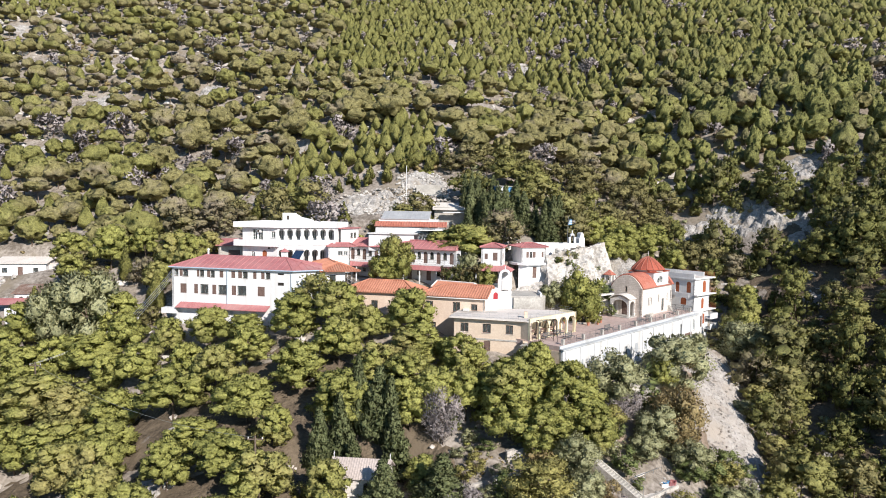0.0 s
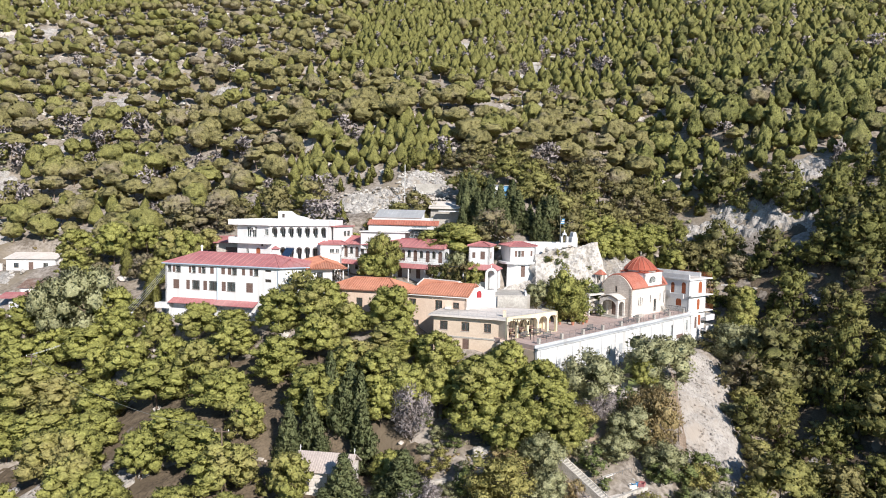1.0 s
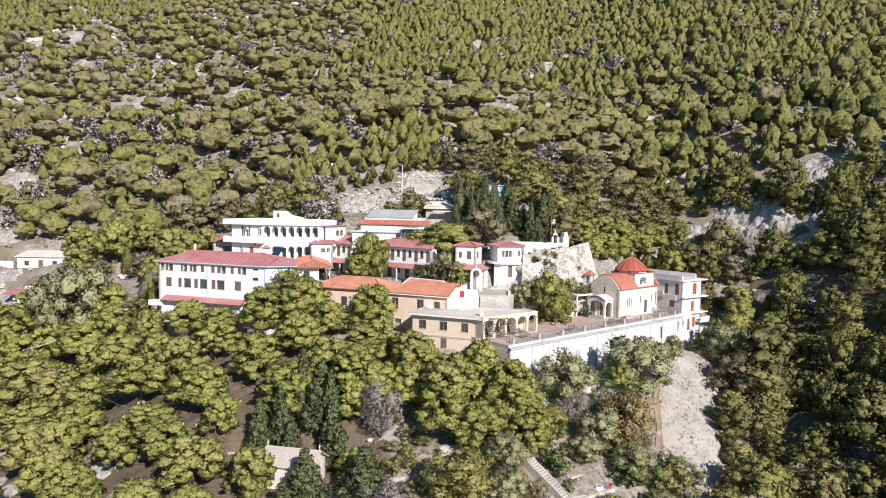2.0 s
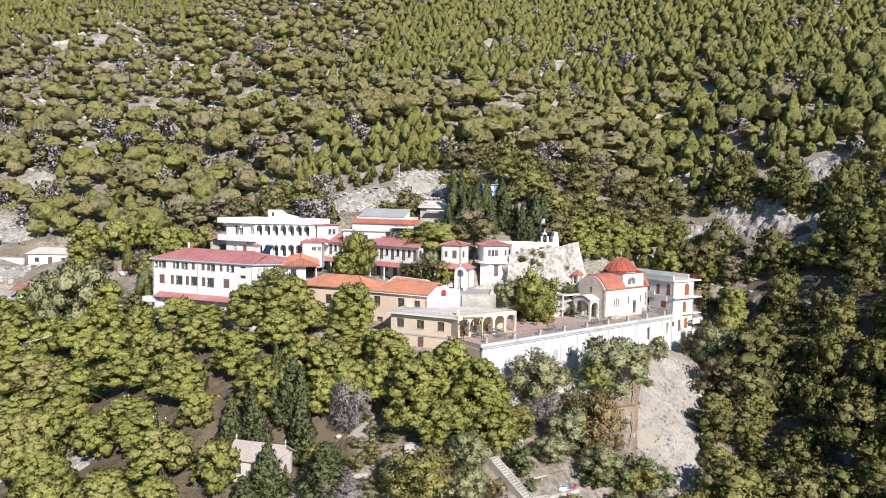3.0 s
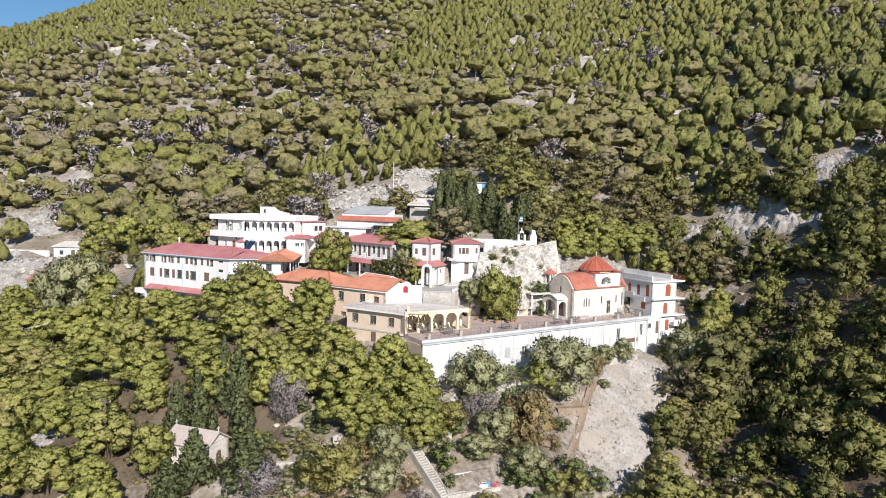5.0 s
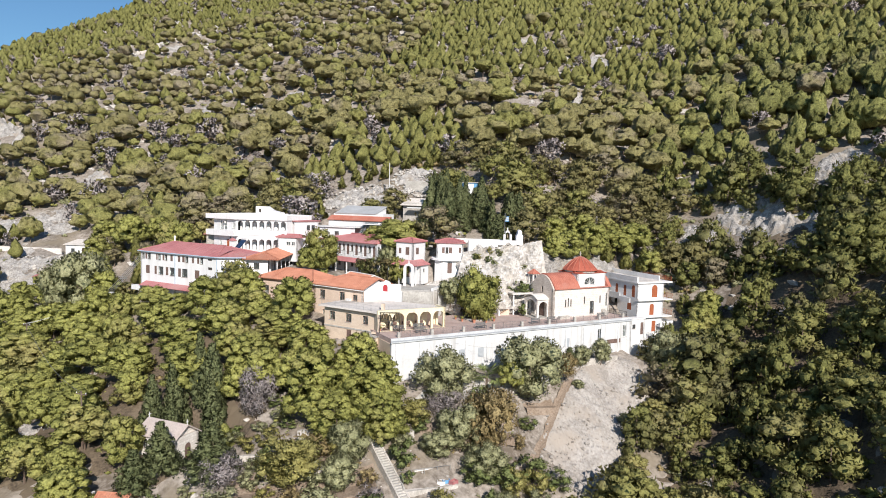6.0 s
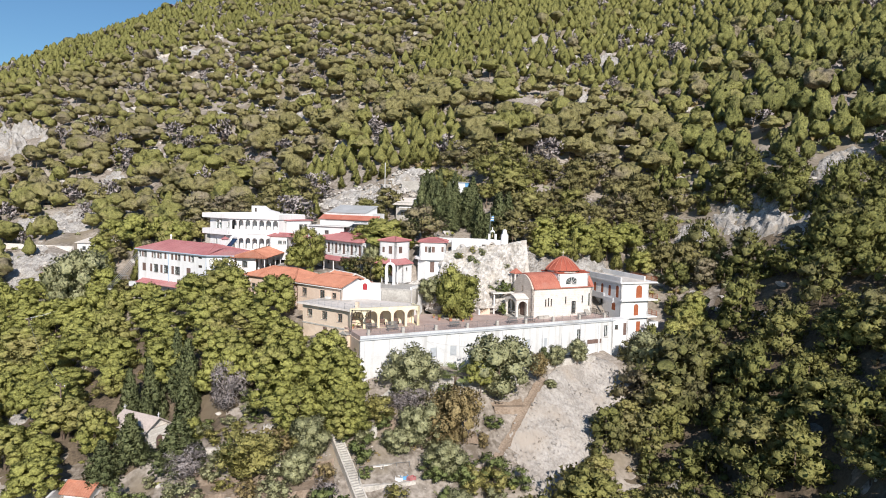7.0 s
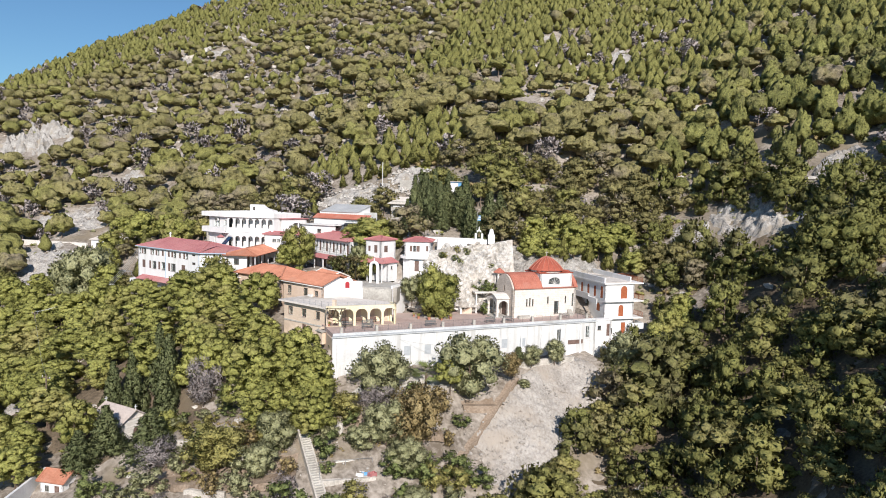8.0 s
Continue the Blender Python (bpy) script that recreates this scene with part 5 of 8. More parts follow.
def build_upper_sheds():
    h = thing("workshop", "low workshop with a grey sheet roof and a red lean-to", "building", pose(-13.0, 131.2, 0, 0, 0, -3))
    part("wall", abox(0, 11.5, 0.8, 5.8, 12, 16.9), WHITE, h)
    bm = bmesh.new()
    roof_plane(bm, [(0.4, 0.6, 17.0), (9.9, 0.6, 17.0), (9.9, 5.9, 18.5), (0.4, 5.9, 18.5)], 0.1, 0.9, 0.07, 0.05)
    part("roof", bm, GREY_SHEET, h, "grey sheet roof")
    part("gable", slab_on(bmesh.new(), frame_of((9.7, 0.8), (9.7, 5.8)), [(0, 16.9), (5, 16.9), (5, 18.3), (0, 16.95)], 0, 0.2), WHITE, h)
    bm = bmesh.new()
    roof_plane(bm, [(-0.6, -1.0, 15.6), (13.4, -1.0, 15.6), (13.4, 0.75, 16.5), (-0.6, 0.75, 16.5)], 0.1, 0.5, 0.2, 0.08)
    part("lean_to", bm, CHURCH_TILE, h, "red lean-to roof")
    facade(h, (-0.4, -0.6), (13.0, -0.6), 12, 15.4, WHITE, [(6, 13.6, 0.9, 0.8, "win"), (10.5, 13.4, 1.2, 1.2, "win")], 0.2, "front_wall", shut_mat=SHUTTER)
    part("flat_awning", prism(bmesh.new(), [(-1.4, -4.0), (7.6, -4.0), (8.4, -0.7), (-0.6, -0.7)], 14.2, 14.4), FRAME_WHITE, h, "white flat awning")
    part("flat_awning", prism(bmesh.new(), [(7.0, -3.4), (13.2, -2.2), (13.2, -0.7), (8.2, -0.7)], 14.9, 15.05), FRAME_WHITE, h, "white flat awning")
    facade(h, (-1.2, -3.6), (7.4, -3.6), 11, 14.2, WHITE, [(4.5, 12.6, 1.0, 0.8, "win")], 0.2)
    g = thing("greenhouse_frame", "leaning steel and glass frame beside the workshop", "frame", pose(-5.0, 129.6, 13.6, 0, 0, -3))
    bm = bmesh.new()
    for i in range(5):
        bar(bm, (i * 0.7, -2.4, -1.0), (i * 0.7 + 0.4, 0.3, 1.8), 0.06)
    for j in range(3):
        bar(bm, (0.1 + j * 0.15, -2.2 + j * 1.1, -0.8 + j * 1.1), (2.9 + j * 0.15, -2.2 + j * 1.1, -0.8 + j * 1.1), 0.05)
    part("bars", bm, STEEL, g)
    bm = bmesh.new()
    roof_plane(bm, [(0.0, -2.3, -1.0), (2.8, -2.3, -1.0), (3.2, 0.25, 1.7), (0.4, 0.25, 1.7)], 0.02, 0)
    part("pane", bm, GLASS, g)
    s = thing("shed", "low concrete shed with a grey roof on the slope", "shed", pose(-2.6, 144.2, 0, 0, 0, 0))
    part("wall", abox(0.2, 7.6, 0.3, 5, 15, 19.4), CONCRETE, s)
    bm = bmesh.new()
    roof_plane(bm, [(-0.2, -0.6, 18.9), (8.2, -0.6, 18.9), (8.2, 5.2, 20.4), (-0.2, 5.2, 20.4)], 0.15, 0.9, 0.06, 0.05)
    part("roof", bm, ROOF_SLAB, s)
    part("front_awning", abox(2.0, 8.6, -2.0, -0.65, 18.2, 18.4), WHITE, s)
    w = thing("retaining_wall", "pale concrete retaining wall on the slope", "wall", pose(-9.5, 157, 0, 0, 0, 5), kind="structure")
    part("wall", abox(2.5, 8.5, 0, 0.5, 20, 24.4), CONCRETE, w)
    f = thing("flagpole", "thin white pole on the slope", "pole", pose(-9.0, 152.0, 20, 0, 0, 0))
    part("pole", bar(bmesh.new(), (0, 0, 0), (0, 0, 8.5), 0.09, 6), FRAME_WHITE, f)
    b = thing("container", "blue and white metal cabin among the cypresses", "cabin", pose(11.0, 145.5, 21.4, 0, 0, 20))
    part("body", abox(0, 3.8, 0, 2.4, -0.4, 2.6), BLUE_PAINT, b)
    part("roof", abox(-0.2, 4.0, -0.3, 2.6, 2.603, 2.75), CONCRETE, b)
    part("front", abox(0.3, 2.4, -0.04, -0.003, 0.2, 2.4), FRAME_WHITE, b)
    part("base", abox(0.2, 3.6, 0.2, 2.2, -6, -0.403), CONCRETE, b)


build_upper_sheds()


# ---------------------------------------------------------------- two little towers, the rock and the bell gable
def build_towers():
    t = thing("tower_house", "small white tower house with a red hipped roof", "house", pose(6.6, 119.0, 0, 0, 0, -12))
    facade(t, (0, 0), (3.7, 0), 5.0, 12.5, WHITE, [(0.9, 10.4, 0.55, 1.0, "shutters"), (2.5, 10.2, 0.8, 1.4, "shutters"), (1.0, 7.0, 0.6, 0.9, "win"), (2.6, 6.2, 0.95, 2.1, "adoor")], 0.3)
    facade(t, (3.7, 0), (3.7, 4.2), 5.0, 12.5, WHITE, [(1.5, 10.3, 1.0, 1.2, "shutters"), (2.6, 7.4, 0.6, 0.7, "win")], 0.3)
    facade(t, (3.7, 4.2), (0, 4.2), 5.0, 12.5, WHITE, (), 0.3)
    facade(t, (0, 4.2), (0, 0), 5.0, 12.5, WHITE, [(2.0, 10.3, 0.8, 1.3, "shutters")], 0.3)
    hip_roof(t, -0.3, 4.0, -0.3, 4.5, 12.55, 0.6, 1.9, 1.9, RED_SHEET, RED_SHEET, 0.6, 0.08, 0.05)
    bm = bmesh.new()
    roof_plane(bm, [(-1.0, -1.6, 8.5), (5.6, -1.6, 8.5), (4.6, -0.003, 9.3), (-0.2, -0.003, 9.3)], 0.1, 0.6, 0.08, 0.05)
    roof_plane(bm, [(5.6, -1.6, 8.5), (5.6, 3.2, 8.5), (3.703, 3.2, 9.3), (3.703, 0, 9.3)], 0.1, 0.6, 0.08, 0.05)
    part("skirt_roof", bm, RED_SHEET, t, "red sheet skirt roof")
    facade(t, (3.703, 0.3), (5.2, 0.3), 5.0, 8.6, WHITE, (), 0.2)
    facade(t, (5.2, 0.3), (5.2, 3.0), 5.0, 8.6, WHITE, [(1.2, 7.2, 0.5, 0.6, "win")], 0.2)
    for x in (-0.7, 1.6, 5.2):
        part("pillar", abox(x, x + 0.16, -1.4, -1.24, 4.6, 8.5), WHITE, t)
    t = thing("tower_house", "small white house with a red hipped roof on a rounded base", "house", pose(13.9, 120.7, 0, 0, 0, 20))
    facade(t, (0, 0), (4.8, 0), 9.7, 12.5, WHITE, [(1.2, 10.6, 0.5, 1.1, "shutters"), (1.85, 10.6, 0.5, 1.1, "win"), (2.5, 10.6, 0.6, 1.1, "shutters"), (4.2, 10.7, 0.4, 1.0, "shutters")], 0.3)
    facade(t, (4.8, 0), (4.8, 4.4), 9.7, 12.5, WHITE, (), 0.3)
    facade(t, (4.8, 4.4), (0, 4.4), 9.7, 12.5, WHITE, (), 0.3)
    facade(t, (0, 4.4), (0, 0), 9.7, 12.5, WHITE, (), 0.3)
    hip_roof(t, -0.35, 5.2, -0.35, 4.7, 12.55, 0.6, 2.1, 2.1, RED_SHEET, RED_SHEET, 0.6, 0.08, 0.05)
    base = [(-0.7, 4.6), (-1.0, 1.5), (-0.7, 0.2), (0.4, -0.9), (2.5, -1.2), (4.6, -0.9), (5.4, 0.5), (5.2, 4.6)]
    part("base_slab", prism(bmesh.new(), base, 9.3, 9.7), WHITE, t)
    facade(t, (-0.3, 0.5), (1.2, -0.6), 5.0, 9.3, WHITE, (), 0.3)
    facade(t, (1.2, -0.6), (4.9, -0.4), 5.0, 9.3, WHITE, [(1.2, 7.0, 0.8, 2.0, "door")], 0.3)
    facade(t, (4.9, -0.4), (5.0, 4.4), 5.0, 9.3, WHITE, (), 0.3)
    # white parapets along the rock's top
    w = thing("rock_parapet", "whitewashed wall along the top of the rock", "wall", pose(0, 0, 0), kind="structure")
    line = [(18.8, 124.6), (21.0, 127.2), (24.0, 129.0), (26.4, 130.4)]
    bm = bmesh.new()
    for q0, q1 in zip(line, line[1:]):
        slab_on(bm, frame_of(q0, q1), rect(0, frame_of(q0, q1)[3], 10.5, 12.9), 0, 0.35)
    for q0, q1 in (((12.6, 131.0), (17.0, 132.0)), ((17.0, 132.0), (24.5, 133.6))):
        slab_on(bm, frame_of(q0, q1), rect(0, frame_of(q0, q1)[3], 11.0, 12.8), 0, 0.35)
    part("wall", bm, WHITE, w)
    g = thing("bell_gable", "whitewashed bell gable with an arched opening on the rock", "bell gable", pose(24.0, 130.2, 12.0, 0, 0, 25))
    at = frame_of((0, 0), (1.6, 0))
    bm = slab_on(bmesh.new(), at, rect(0, 0.4, 0, 2.0), 0, 0.45)
    slab_on(bm, at, rect(1.2, 1.6, 0, 2.0), 0, 0.45)
    slab_on(bm, at, arch_top(0.4, 1.2, 2.0, 0.4) + [(1.2, 2.5), (0.8, 2.85), (0.4, 2.5)], 0, 0.45)
    slab_on(bm, at, rect(0.72, 0.88, 2.82, 3.3), 0.15, 0.3)
    part("arch", bm, WHITE, g)
    part("bell", lathe(bmesh.new(), [(0.25, 1.4), (0.18, 1.6), (0.1, 1.9), (0.03, 2.1)], 10, 0.8, 0.22), BRONZE, g)
    s = thing("shrine", "whitewashed shrine with a rounded head on the rock", "shrine", pose(26.2, 131.6, 12.0, 0, 0, 25))
    bm = slab_on(bmesh.new(), frame_of((0, 0), (1.3, 0)), [(0, 0), (1.3, 0), (1.3, 1.7), (1.1, 2.0), (1.0, 2.5)] + arch_top(0.3, 1.0, 2.5, 0.4, 8)[::-1] + [(0.2, 2.0), (0, 1.7)], 0, 1.2)
    part("body", bm, WHITE, s)
    p = thing("flagpole", "steel pole with a blue and white striped flag", "flag", pose(23.9, 131.4, 12.0))
    part("pole", bar(bmesh.new(), (0, 0, 0), (0, 0, 6.0), 0.05, 6), STEEL, p)
    for k in range(5):
        part("stripe", abox(0.05 + 0.06 * k, 0.75, -0.01, 0.01, 4.4 + 0.2 * k, 4.6 + 0.2 * k), BLUE_PAINT if k % 2 == 0 else FRAME_WHITE, p)


build_towers()
rock_sheet("rock_outcrop", "pale grey limestone outcrop behind the terrace", [(18.3, 115.0, 2.4), (34.5, 125.6, 0.0), (31.0, 131.8, 12.9), (18.6, 122.2, 11.0)], 110, 80, 1.0, 3.0, ROCK, 0.5, 0.5)
rock_sheet("rock_outcrop", "pale rock below the little towers", [(10.6, 115.6, 3.6), (20.0, 116.2, 1.0), (20.2, 121.4, 7.2), (12.6, 119.4, 4.9)], 44, 30, 0.6, 6.0, ROCK, 0.6, 0.3)
rock_sheet("rock_outcrop", "grey limestone crag behind the church", [(30.5, 128.5, 1.0), (43.0, 143.0, 2.0), (38.0, 148.0, 11.0), (28.6, 133.5, 12.0)], 50, 36, 1.1, 9.0, HILL_ROCK, 0.5, 0.6)
rock_sheet("rock_outcrop", "pale crags among the pines", [(25.5, 156.5, 8.0), (41.5, 154.5, 6.0), (40.5, 158.5, 17.0), (27.0, 160.0, 18.5)], 50, 36, 1.5, 14.0, HILL_ROCK, 0.45, 0.4)
rock_patch("rock_outcrop", "grey limestone cliff on the opposite bank", 74.0, 161.0, 13, 7.0, -35, 1.5, 21.0, HILL_ROCK, 0.3, 0.45, 0.9)
rock_patch("rock_outcrop", "grey limestone ledges on the opposite bank", 86.0, 150.5, 10, 5.0, -40, 1.3, 27.0, HILL_ROCK, 0.35, 0.5, 0.8)
rock_patch("rock_outcrop", "broken grey rock low on the opposite bank", 60.5, 159.5, 6, 4.0, -20, 1.4, 29.0, HILL_ROCK, 0.35, 0.5, 0.7)
rock_patch("rock_outcrop", "white boulder slope in the ravine", 61.0, 103.5, 7, 3.2, 60, 1.1, 61.0, HILL_ROCK, 0.35, 0.5, 0.5)
rock_patch("rock_outcrop", "pale broken rock above the cliff on the opposite bank", 89, 155, 12, 6, -8, 2.2, 23.0, HILL_ROCK, 0.4, 0.5, 0.3)
rock_patch("rock_outcrop", "pale cliff on the far shoulder of the hill", -191, 187, 26, 13, 20, 5.6, 33.0, HILL_ROCK, 0.6, 0.3, 0.2)
for cx, cy, r in OPEN:
    rock_patch("rock_outcrop", "pale stony clearing between the pines", cx, cy, r * 1.3, r * 0.9, 15 * cx, 0.85, cx, HILL_ROCK, 0.5, 0.7, 0.5)
rock_patch("rubble_slope", "rubble and bare rock above the workshop", -18, 152.5, 11, 6, 0, 1.0, 5.0, HILL_ROCK, 0.4, 0.6, 0.55)
rock_patch("rubble_slope", "pale rubble above the retaining wall", -5.5, 161, 7, 5.5, 10, 0.9, 9.0, HILL_ROCK, 0.4, 0.6, 0.55)
rock_patch("rock_outcrop", "white rock at the foot of the grove", -52, 80, 8, 6, 0, 1.6, 45.0, HILL_ROCK, 0.5, 0.35, 0.6)
# dark sheets laid over the soil, standing in for shade below the trees
tagged(rock_patch("needle_litter", "dark needle litter under the grove, deepened for shade", -31, 85, 36, 21, 0, 0.4, 71.0, LITTER_SHADE, 1.0, 0.3, 0.34), "dark needle litter under the grove, deepened for shade", "ground", kind="structure")
tagged(rock_patch("needle_litter", "dark needle litter along the ravine, deepened for shade", 75, 113, 24, 46, 0, 0.4, 75.0, LITTER_SHADE, 1.2, 0.3, 0.34), "dark needle litter along the ravine, deepened for shade", "ground", kind="structure")
rock_patch("scree_slope", "bare pale scree slope below the terrace", 45.0, 107.5, 15.5, 5.0, 78, 0.30, 40.0, SCREE, 0.3, 0.9, 0.42, True)


def build_yard():
    w = thing("yard_wall", "white yard wall with a red arched door", "wall", pose(7.5, 109.3, 0, 0, 0, 14), kind="structure")
    facade(w, (0, 0), (3.9, 0), 0.0, 5.9, WHITE, [(1.2, 4.6, 0.8, 1.15, "adoor")], 0.3, shut_mat=RED_PAINT)
    facade(w, (3.9, 0), (9.3, 0), 0.0, 4.7, WHITE, (), 0.3)
    part("gate_head", slab_on(bmesh.new(), frame_of((0, 0), (2, 0)), [(0.3, 5.9), (2.1, 5.9)] + arch_top(0.3, 2.1, 5.9, 0.6)[::-1][1:-1], 0.0, 0.3), WHITE, w)
    facade(w, (9.3, 0), (10.5, 4.5), 0.0, 5.4, WHITE, (), 0.3)
    part("stone_wall", abox(4.2, 9.3, -0.5, -0.003, 0.0, 4.9), CONCRETE, w, "weathered grey render")
    d = thing("yard_floor", "pale concrete yard behind the refectory", "floor", pose(7.5, 109.3, 0, 0, 0, 14), kind="structure")
    part("slab", abox(-0.5, 10, 0.3, 7.5, 2.5, 5.0), CONCRETE, d)
    a = thing("garden_arch", "free-standing white garden arch", "arch", pose(9.6, 115.3, 5.0, 0, 0, -8))
    at = frame_of((0, 0), (2.0, 0))
    bm = slab_on(bmesh.new(), at, rect(0, 0.4, 0, 3.0), 0, 0.4)
    slab_on(bm, at, rect(1.6, 2.0, 0, 3.0), 0, 0.4)
    outer, inner = arch_top(0, 2.0, 3.0, 1.0), arch_top(0.4, 1.6, 3.0, 0.6)
    for i in range(10):
        slab_on(bm, at, [inner[i], inner[i + 1], outer[i + 1], outer[i]], 0, 0.4)
    slab_on(bm, at, rect(0.94, 1.06, 3.95, 4.5), 0.1, 0.3)
    part("arch", bm, WHITE, a)


build_yard()


# ---------------------------------------------------------------- below the monastery
def build_chapel():
    h = thing("chapel", "small pale stone chapel with a pale tiled gable roof among pines", "chapel", pose(-12.2, 75.7, -14.8, 0, 0, -5))
    W, D = 6.5, 4.2
    facade(h, (0, 0), (W, 0), -1.5, 3.4, PALE_STONE, [(1.4, 1.4, 0.7, 1.3, "awin"), (4.2, 1.4, 0.7, 1.3, "awin")], 0.35)
    facade(h, (W, 0), (W, D), -1.5, 3.4, PALE_STONE, [(2.3, 0.1, 1.1, 2.2, "adoor")], 0.35)
    facade(h, (W, D), (0, D), -1.5, 3.4, PALE_STONE, (), 0.35)
    facade(h, (0, D), (0, 0), -1.5, 3.4, PALE_STONE, (), 0.35)
    for x in (0, W - 0.3):
        part("gable", slab_on(bmesh.new(), frame_of((x, 0), (x, D)), [(0, 3.4), (D, 3.4), (D / 2, 4.75)], -0.3 if x == 0 else 0, 0.0 if x == 0 else 0.3), PALE_STONE, h)
    bm = bmesh.new()
    roof_plane(bm, [(-0.35, -0.4, 3.2), (W + 0.3, -0.4, 3.2), (W + 0.3, D / 2, 4.8), (-0.35, D / 2, 4.8)], 0.12, 0.3, 0.16, 0.035)
    roof_plane(bm, [(W + 0.3, D + 0.4, 3.2), (-0.35, D + 0.4, 3.2), (-0.35, D / 2, 4.8), (W + 0.3, D / 2, 4.8)], 0.12, 0.35, 0.18, 0.06)
    part("roof", bm, CHAPEL_TILE, h, "faded pinkish roof tiles")
    for x in (-0.1, W + 0.1):
        bm = bmesh.new()
        bar(bm, (x, D / 2, 4.75), (x, D / 2, 5.5), 0.05)
        bar(bm, (x, D / 2 - 0.25, 5.2), (x, D / 2 + 0.25, 5.2), 0.045)
        part("cross", bm, WHITE, h)


CHAPEL_TILE = material("faded_roof_tile", (0.42, 0.36, 0.33), (0.55, 0.48, 0.44), 0.6, 0.9, 0.02, 8)
build_chapel()


def build_cottage():
    h = thing("cottage", "white cottage with an orange tiled gable roof", "house", pose(-9.9, 65.6, -19.0, 0, 0, 12) @ Matrix.Scale(0.84, 4))
    facade(h, (0.3, 0.3), (4.4, 0.3), -3, 2.5, WHITE, [(1.2, 0.9, 0.8, 1.0, "win"), (3.0, 0.0, 0.9, 2.0, "door")], 0.25)
    facade(h, (4.4, 0.3), (4.4, 3.7), -3, 2.5, WHITE, [(1.7, 0.9, 0.8, 1.0, "win")], 0.25)
    facade(h, (4.4, 3.7), (0.3, 3.7), -3, 2.5, WHITE, (), 0.25)
    facade(h, (0.3, 3.7), (0.3, 0.3), -3, 2.5, WHITE, (), 0.25)
    part("gable", slab_on(bmesh.new(), frame_of((4.15, 0.3), (4.15, 3.7)), [(0, 2.5), (3.4, 2.5), (1.7, 3.6)], -0.25, 0.0), WHITE, h)
    hip_roof(h, -0.1, 4.8, -0.1, 4.1, 2.55, 1.25, 0, 0, ORANGE_TILE, ORANGE_TILE, 0.4, 0.2, 0.09)
    w = thing("garden_wall", "white garden wall beside the cottage", "wall", pose(-12.6, 68.5, -18.5, 0, 0, -62), kind="structure")
    part("wall", abox(0, 11, 0, 0.35, -3, 1.9), WHITE, w)


build_cottage()


def strip(name, label, category, pts, width, mat, lift=0.08, kind="structure", step=0.7):
    """A path laid over the ground along a line of plan points."""
    line = []
    for (xa, ya), (xb, yb) in zip(pts, pts[1:]):
        n = max(1, int(math.hypot(xb - xa, yb - ya) / step))
        line += [(xa + (xb - xa) * i / n, ya + (yb - ya) * i / n) for i in range(n)]
    line.append(pts[-1])
    line = np.array(line)
    way = np.gradient(line, axis=0)
    way /= np.linalg.norm(way, axis=1, keepdims=True)
    side = np.stack([-way[:, 1], way[:, 0]], 1)
    rng = np.random.default_rng(len(line))
    cols = []
    mid = height(line[:, 0], line[:, 1])
    for k, drop in ((-1, -1.0), (-1, 0), (0, 0.03), (1, 0), (1, -1.0)):
        p = line + side * (k * width / 2 + (rng.normal(0, 0.06 * width, (len(line), 1)) if k else 0))
        cols.append(np.stack([p[:, 0], p[:, 1], np.maximum(mid, height(p[:, 0], p[:, 1])) + lift + drop], -1))
    v = np.stack(cols, 1).reshape(-1, 3)
    i = np.arange(4)[None, :] + 5 * np.arange(len(line) - 1)[:, None]
    f = np.stack([i, i + 1, i + 6, i + 5], -1).reshape(-1, 4)
    return tagged(raw(name, v, f, mat), label, category, kind=kind)


